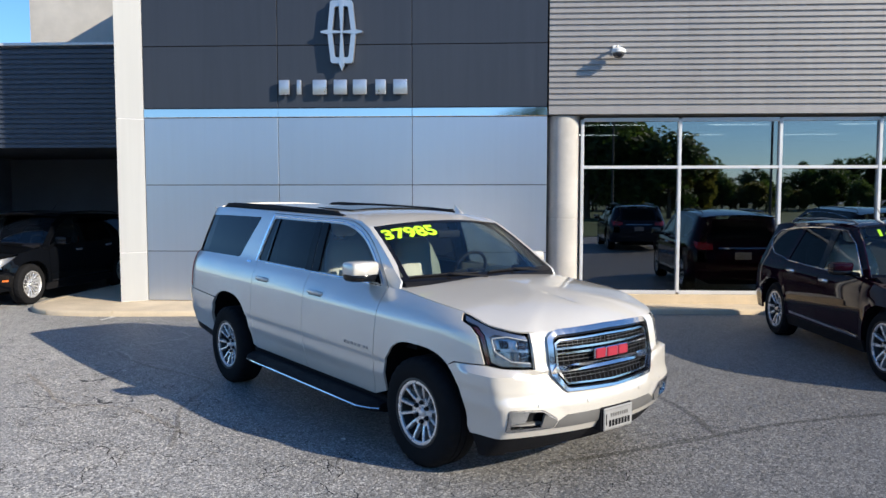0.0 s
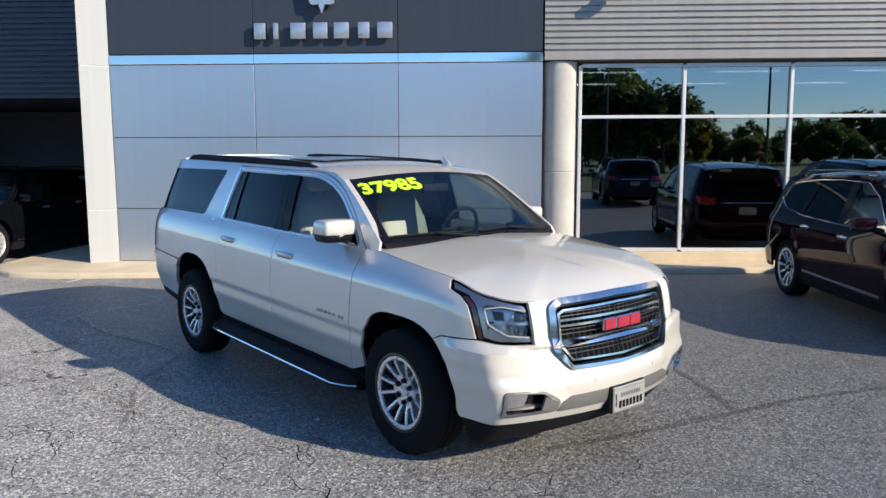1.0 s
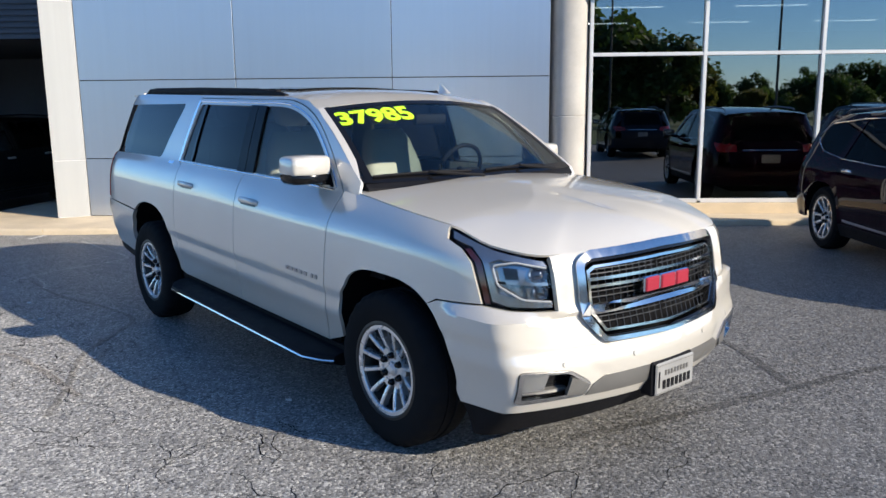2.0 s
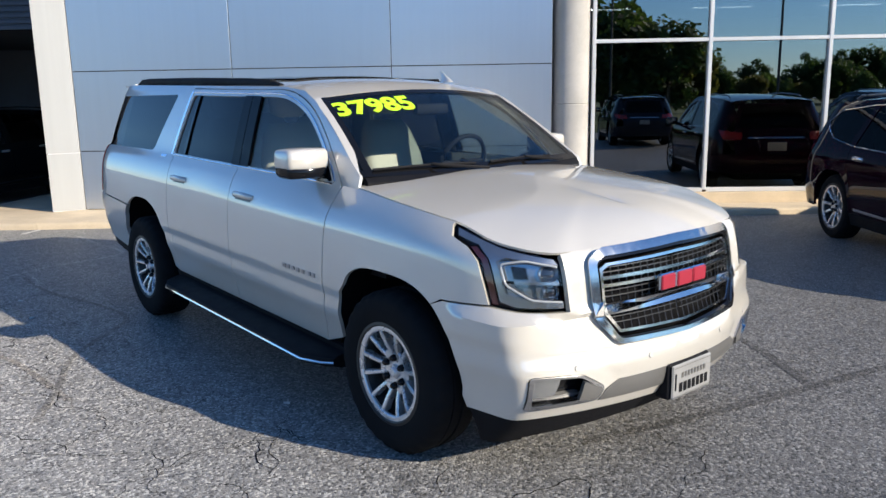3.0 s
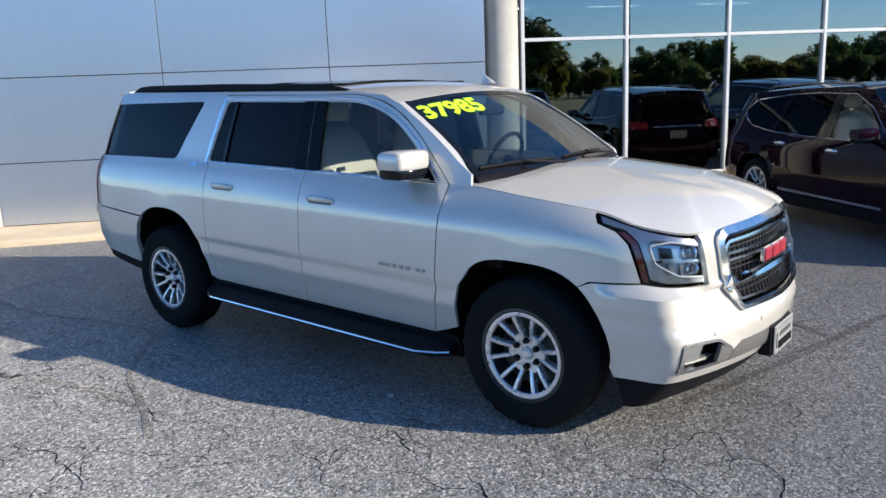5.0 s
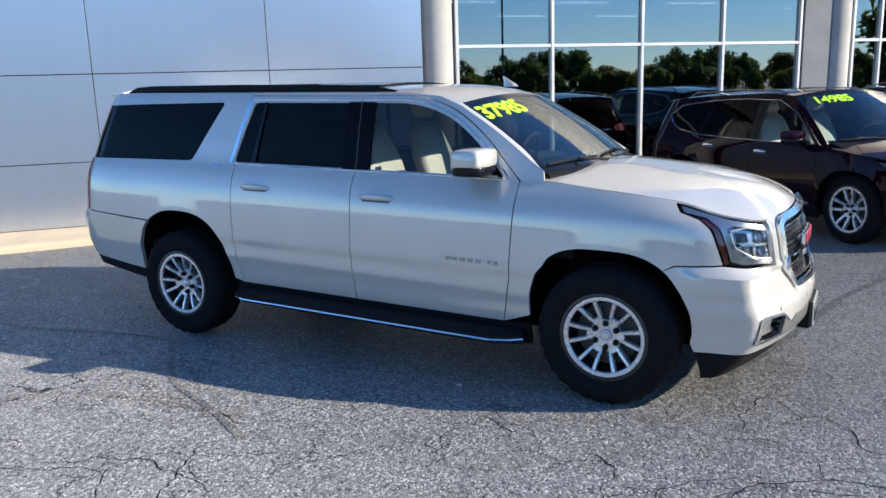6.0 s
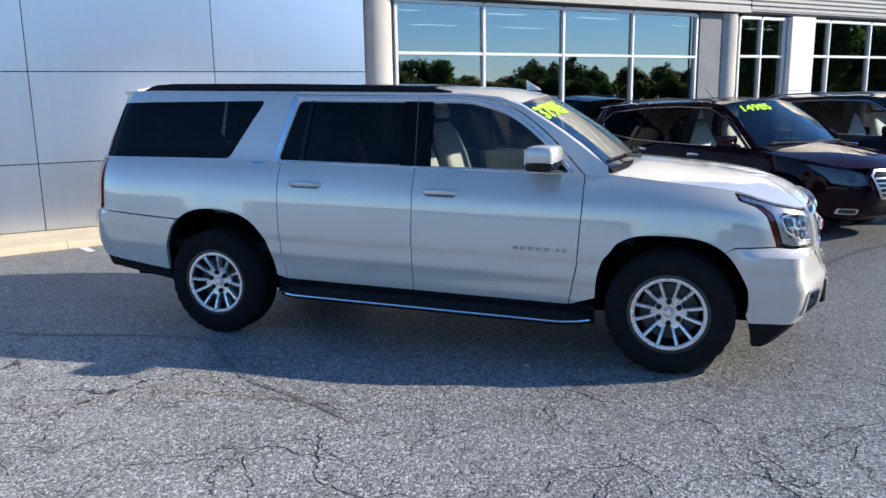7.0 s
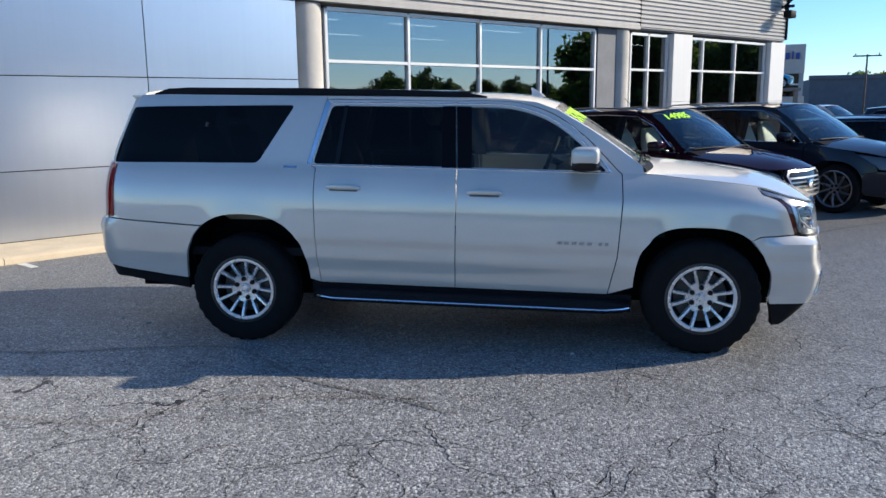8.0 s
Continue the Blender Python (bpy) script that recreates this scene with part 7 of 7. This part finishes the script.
# sealed joints and the wandering cracks of the old paving
SEAL = asphalt_mat("crack_sealant", (0.62, 0.61, 0.60))
WORN_SEAL = asphalt_mat("worn_sealant", (0.68, 0.66, 0.63))
stripe("sealed_crack", smooth_line([(0.9, 5.6), (1.5, 5.9), (2.34, 6.36), (3.2, 6.8), (4.6, 7.2), (6.4, 7.2), (9.0, 6.6)], 6), 0.085, SEAL, "dark sealed crack across the lot", 0.002)
stripe("sealed_crack", smooth_line([(2.34, 6.36), (2.25, 7.2), (1.9, 8.3), (1.6, 9.6)], 6), 0.075, SEAL, "dark sealed crack across the lot", 0.003)
stripe("sealed_crack", smooth_line([(-4.1, 9.3), (-3.48, 8.68), (-2.9, 8.3), (-2.42, 7.87), (-2.38, 7.4), (-2.36, 6.89), (-2.15, 6.3), (-2.02, 5.83)], 6), 0.055, WORN_SEAL, "worn sealed crack across the lot", 0.0035)
SCUFF = asphalt_mat("scuffed_asphalt", (0.86, 0.81, 0.75))
stripe("scuff_trail", smooth_line([(-4.6, 8.2), (-4.0, 7.55), (-3.79, 7.27), (-3.60, 7.09), (-3.38, 7.0), (-3.13, 6.98), (-2.84, 6.9), (-2.47, 6.6), (-2.0, 6.15)], 6), 0.06, SCUFF, "pale scuffed trail across the lot", 0.002)
random.seed(5)


def crack_path(x, y, a, n, step=0.045):
    pts = [(x, y)]
    for k in range(n):
        a += random.uniform(-0.75, 0.75)
        x, y = x + math.cos(a) * step * random.uniform(0.6, 1.3), y + math.sin(a) * step * random.uniform(0.6, 1.3)
        pts.append((x, y))
    return pts


CRACK = plain("crack_dark", (0.010, 0.010, 0.010), 0.95, spec=0.02)
bm = bmesh.new()
for k in range(120):
    x, y = random.uniform(-6.0, 3.2), random.uniform(2.4, 6.6)
    if y > 5.6 - 0.55 * (x + 1) and x > -2.6:
        y -= 1.6
    a = random.choice((0.15, 0.35, 1.7, 2.6, -0.6)) + random.uniform(-0.4, 0.4)
    path = crack_path(x, y, a, random.randint(10, 44))
    for depth in range(2):
        w0 = random.uniform(0.0025, 0.0065)
        rows = []
        m = len(path)
        for i, p in enumerate(path):
            pa, pb = Vector(path[max(0, i - 1)]), Vector(path[min(m - 1, i + 1)])
            t = (pb - pa).normalized()
            w = w0 * (0.35 + 0.65 * math.sin(math.pi * (i + 0.5) / m)) * random.uniform(0.5, 1.4)
            nrm = Vector((-t.y, t.x)) * w / 2
            rows.append((bm.verts.new((p[0] + nrm.x, p[1] + nrm.y, 0.0025)), bm.verts.new((p[0] - nrm.x, p[1] - nrm.y, 0.0025))))
        for ra, rb in zip(rows, rows[1:]):
            bm.faces.new((ra[0], ra[1], rb[1], rb[0]))
        j = random.randrange(m)
        path = crack_path(*path[j], a + random.choice((-1.2, 1.2)), random.randint(4, 12))
bmesh.ops.recalc_face_normals(bm, faces=bm.faces[:])
tagged(part("cracks", bm, CRACK, None, smooth=False), "fine branching cracks in the old asphalt", "cracks", kind="stuff")
bits = bmesh.new()
for x, y in ((-2.64, 8.95), (-3.2, 7.87), (-2.75, 9.25), (-3.6, 8.4), (-0.7, 6.1), (-4.5, 7.2)):
    r = bmesh.ops.create_icosphere(bits, subdivisions=1, radius=0.016)
    for v in r["verts"]:
        v.co = Vector((x, y, 0.006)) + v.co * Vector((1.6, 1.0, 0.5)) * random.uniform(0.7, 1.2)
tagged(part("litter", bits, WHITE_LINE, None), "tiny pale bits of debris on the asphalt", "debris", kind="stuff")

# ---- distance: neighbouring buildings, poles, trees ----
FAR_GREY = concrete_mat("far_grey_wall", (0.13, 0.14, 0.16))
SIGN_BLUE = plain("sign_blue", (0.03, 0.06, 0.30), 0.4)
shop = thing("neighbour_building", "pale stucco neighbouring dealership with glazed bays", "building", at=pose(40.45, 24.05, 0, 0, 0, -62))
part("wall", box_bm(-9, 0, 0, 8, 3.30, 4.93), BEIGE_WALL, shop, smooth=False)
part("canopy", box_bm(-9, 0.05, -0.25, 0.45, 1.45, 2.0, 0.02), BEIGE_WALL, shop)
part("inner_wall", box_bm(-9, 0, 2.0, 2.2, 0.0, 3.30), DARK_ROOM, shop, smooth=False)
for x in (-0.14, -1.5, -2.9, -4.3, -5.7, -7.1):
    part("post", box_bm(x - 0.12, x + 0.12, 0.05, 0.3, 0.0, 3.30), WHITE_PANEL, shop, smooth=False)
for z in (0.9, 2.65):
    part("glazing_bar", box_bm(-9, 0, 0.1, 0.2, z, z + 0.08), ALU, shop, smooth=False)
for i in range(5):
    for za, zb in ((0.1, 1.45), (2.0, 3.30)):
        part("pane", box_bm(-1.38 - 1.4 * i, -0.26 - 1.4 * i, 0.21, 0.23, za, zb), PRIVACY_GLASS, shop, smooth=False)
for k, (w, h) in enumerate(((0.26, 0.55), (0.2, 0.36), (0.2, 0.36), (0.2, 0.36), (0.09, 0.46), (0.19, 0.36))):
    x = -1.75 + 0.27 * k
    part("sign_bar", box_bm(x - w / 2, x + w / 2, -0.14, -0.02, 4.10, 4.10 + h, 0.02), SIGN_BLUE, shop, "plain blue sign block")
stand = thing("display_stand", "raised steel platform for a display car", "platform", at=pose(35.3, 22.1, 0, 0, 0, -62))
part("deck", box_bm(-3.0, 0.3, -1.1, 1.1, 2.25, 2.40, 0.02), GREY_PLASTIC, stand)
for x in (-2.8, 0.1):
    for y in (-0.9, 0.9):
        part("leg", box_bm(x - 0.08, x + 0.08, y - 0.08, y + 0.08, 0, 2.25), GREY_PLASTIC, stand, smooth=False)
blue_car = copy_thing(white2, pose(0, 0, 0))
blue_car.matrix_basis = stand.matrix_basis @ pose(-1.25, 0, 2.40) @ Matrix.Diagonal((0.50, 0.68, 0.66, 1))
blue_car.name = "blue_hatchback"
tagged(blue_car, "small bright blue hatchback on a raised display platform", "car")
blue_car["group"] = ""
for o in blue_car.children_recursive:
    if o.type == 'MESH' and o.data.materials and o.data.materials[0] == WHITE_PAINT:
        o.data = o.data.copy()
        o.data.materials[0] = BLUE_PAINT
hall = thing("far_building", "long low dark grey hall across the road", "building", at=pose(76.8, 40.6, 0, 0, 0, -58))
part("wall", box_bm(0, 70, 0, 25, 0, 3.9), FAR_GREY, hall, smooth=False)
part("parapet", box_bm(-0.1, 70.1, -0.15, 0.3, 3.9, 4.3, 0.02), FAR_GREY, hall, smooth=False)
for x in (12, 30, 48):
    part("roller_door", box_bm(x, x + 3.5, -0.06, 0.0, 0, 2.9), DARK_ROOM, hall, smooth=False)

POLE = plain("weathered_pole", (0.06, 0.058, 0.056), 0.7, 0, 0.15, 4.0)


def utility_pole(x, y, h, turn):
    ob = thing("utility_pole", "slim dark utility pole with a crossarm", "pole", at=pose(x, y, 0, 0, 0, turn))
    part("shaft", lathe_bm([(0.085, 0), (0.07, h * 0.5), (0.05, h)], 14), POLE, ob)
    part("crossarm", box_bm(-0.85, 0.85, -0.04, 0.04, h - 0.15, h - 0.06, 0.01), POLE, ob)
    for xx in (-0.7, 0.7):
        part("insulator", lathe_bm([(0.04, 0), (0.06, 0.08), (0.03, 0.16)], 8), PLASTIC_WHITE, ob).location = (xx, 0, h - 0.07)


utility_pole(51.0, 24.9, 4.75, -65)


def lot_light(x, y, h=8.5):
    ob = thing("street_lamp", "tall slim parking lot light with a twin head", "street lamp", "lot lights", at=pose(x, y, 0))
    part("base", lathe_bm([(0.28, 0), (0.28, 0.7), (0.25, 0.75)], 20), CONCRETE, ob)
    part("shaft", lathe_bm([(0.08, 0.75), (0.06, h)], 12), POLE, ob)
    for s in (-1, 1):
        part("head", box_bm(s * 0.55 - 0.3, s * 0.55 + 0.3, -0.15, 0.15, h - 0.08, h + 0.06, 0.03), POLE, ob)
    part("arm", box_bm(-0.3, 0.3, -0.03, 0.03, h - 0.04, h + 0.02), POLE, ob, smooth=False)


lot_light(17.5, -20.0)
lot_light(8.8, -24.0)
lot_light(38.0, -14.0)

LEAF = []
for nm, c in (("leaf_deep", (0.045, 0.075, 0.025)), ("leaf_mid", (0.070, 0.105, 0.032)), ("leaf_warm", (0.115, 0.11, 0.036))):
    m, t, b = nodes_of(nm)
    g = t.nodes.new("ShaderNodeNewGeometry")
    r = ramp(t, g.outputs["Random Per Island"], [(0.0, tuple(v * 0.6 for v in c)), (1.0, tuple(v * 1.5 for v in c))])
    t.links.new(r.outputs[0], b.inputs["Base Color"])
    b.inputs["Roughness"].default_value = 0.65
    tl = t.nodes.new("ShaderNodeBsdfTranslucent")
    t.links.new(mixc(t, 1.0, r.outputs[0], (1.6, 1.7, 0.9), 'MULTIPLY'), tl.inputs[0])
    mx = nd(t, "ShaderNodeMixShader", Fac=0.4)
    t.links.new(b.outputs[0], mx.inputs[1])
    t.links.new(tl.outputs[0], mx.inputs[2])
    t.links.new(mx.outputs[0], t.nodes["Material Output"].inputs[0])
    LEAF.append(m)
BARK = plain("bark", (0.09, 0.07, 0.05), 0.9, 0, 0.25, 6.0, 0.4, 30)


def tree(seed, h, spread, leaf, label):
    rnd = random.Random(seed)
    ob = thing("tree", label, "tree", "trees round the lot")
    bm = lathe_bm([(0.20, 0.0), (0.15, h * 0.15), (0.12, h * 0.35), (0.05, h * 0.7)], 10)
    tips = []
    for k in range(16):
        a = rnd.uniform(0, 6.28)
        z0 = h * rnd.uniform(0.06, 0.55)
        l = spread * rnd.uniform(0.5, 0.95)
        z1 = min(h * 0.97, z0 + h * rnd.uniform(0.12, 0.42))
        mid = Vector((math.cos(a) * l * 0.5, math.sin(a) * l * 0.5, z0 + (z1 - z0) * 0.4))
        tip = Vector((math.cos(a) * l, math.sin(a) * l, z1))
        tube_bm([(0, 0, z0), mid, tip], 0.045, 6, bm=bm)
        tips += [tip, mid.lerp(tip, 0.5), Vector((tip.x * 0.6, tip.y * 0.6, min(h, z1 + h * 0.08)))]
    tips.append(Vector((0, 0, h * 0.95)))
    part("trunk", bm, BARK, ob, "brown trunk and limbs")
    verts, faces = [], []
    for tp in tips:
        rad = spread * rnd.uniform(0.25, 0.48)
        for k in range(95):
            d = Vector((rnd.gauss(0, 1), rnd.gauss(0, 1), rnd.gauss(0, 0.75))).normalized() * rad * rnd.uniform(0.35, 1.0)
            p = tp + d
            if p.z < 0.15:
                continue
            u = Vector((rnd.gauss(0, 1), rnd.gauss(0, 1), rnd.gauss(0, 1))).normalized()
            w = u.orthogonal().normalized()
            s = rnd.uniform(0.14, 0.32)
            i = len(verts)
            verts += [p + u * s, p + w * s * 0.55, p - u * s, p - w * s * 0.55 + u * 0.03]
            faces.append((i, i + 1, i + 2, i + 3))
    me = bpy.data.meshes.new("crown")
    me.from_pydata([tuple(v) for v in verts], [], faces)
    me.materials.append(leaf)
    share("crown", me, ob, Matrix(), "leafy green crown")
    return ob


kinds = [tree(1, 7.5, 2.9, LEAF[0], "tall dark green leafy tree"), tree(2, 6.2, 2.7, LEAF[1], "round green leafy tree"), tree(3, 5.4, 2.4, LEAF[2], "green tree turning yellow"), tree(4, 6.8, 2.4, LEAF[1], "tall green leafy tree")]
random.seed(11)
spots = [(9.0, -38, 0, 1.35), (12.5, -39, 3, 1.3), (15.5, -37, 1, 1.1), (5.5, -40, 0, 1.4), (18.0, -40, 2, 0.9)]
for k in range(75):
    x = -40 + 3.0 * k + random.uniform(-1.2, 1.2)
    spots.append((x, -70 - 0.12 * abs(x) + random.uniform(-5, 4), random.randrange(4), random.choice((0.6, 0.75, 0.85, 1.0, 1.15)) * random.uniform(0.9, 1.1)))
for k in range(10):
    spots.append((74 + 6.0 * k + random.uniform(-2, 2), 90 + random.uniform(-4, 8), random.randrange(4), random.uniform(0.9, 1.3)))
spots += [(111, 50, 1, 0.88), (116.5, 49.5, 2, 0.95)]
for k in range(12):
    spots.append((50 + 3.6 * k + random.uniform(-1, 1), -22 + random.uniform(-4, 4), random.randrange(4), random.uniform(1.15, 1.5)))
for k in range(84):
    spots.append((-14 + 1.9 * k + random.uniform(-0.8, 0.8), -64 + random.uniform(-3, 2), random.randrange(4), random.uniform(0.42, 0.66)))
first = set()
for x, y, k, s in spots:
    m = pose(x, y, 0, 0, 0, random.uniform(0, 360)) @ Matrix.Diagonal((s, s, s, 1))
    if k not in first:
        first.add(k)
        kinds[k].matrix_basis = m
    else:
        copy_thing(kinds[k], Matrix()).matrix_basis = m
GRASS = plain("lawn_grass", (0.055, 0.085, 0.022), 0.9, 0, 0.3, 0.8, 0.4, 40, world_space=True)
tagged(part("lawn", box_bm(-90, 220, -140, -9.5, -0.05, 0.03), GRASS, None, smooth=False), "mown green verge beyond the lot", "grass", kind="structure")
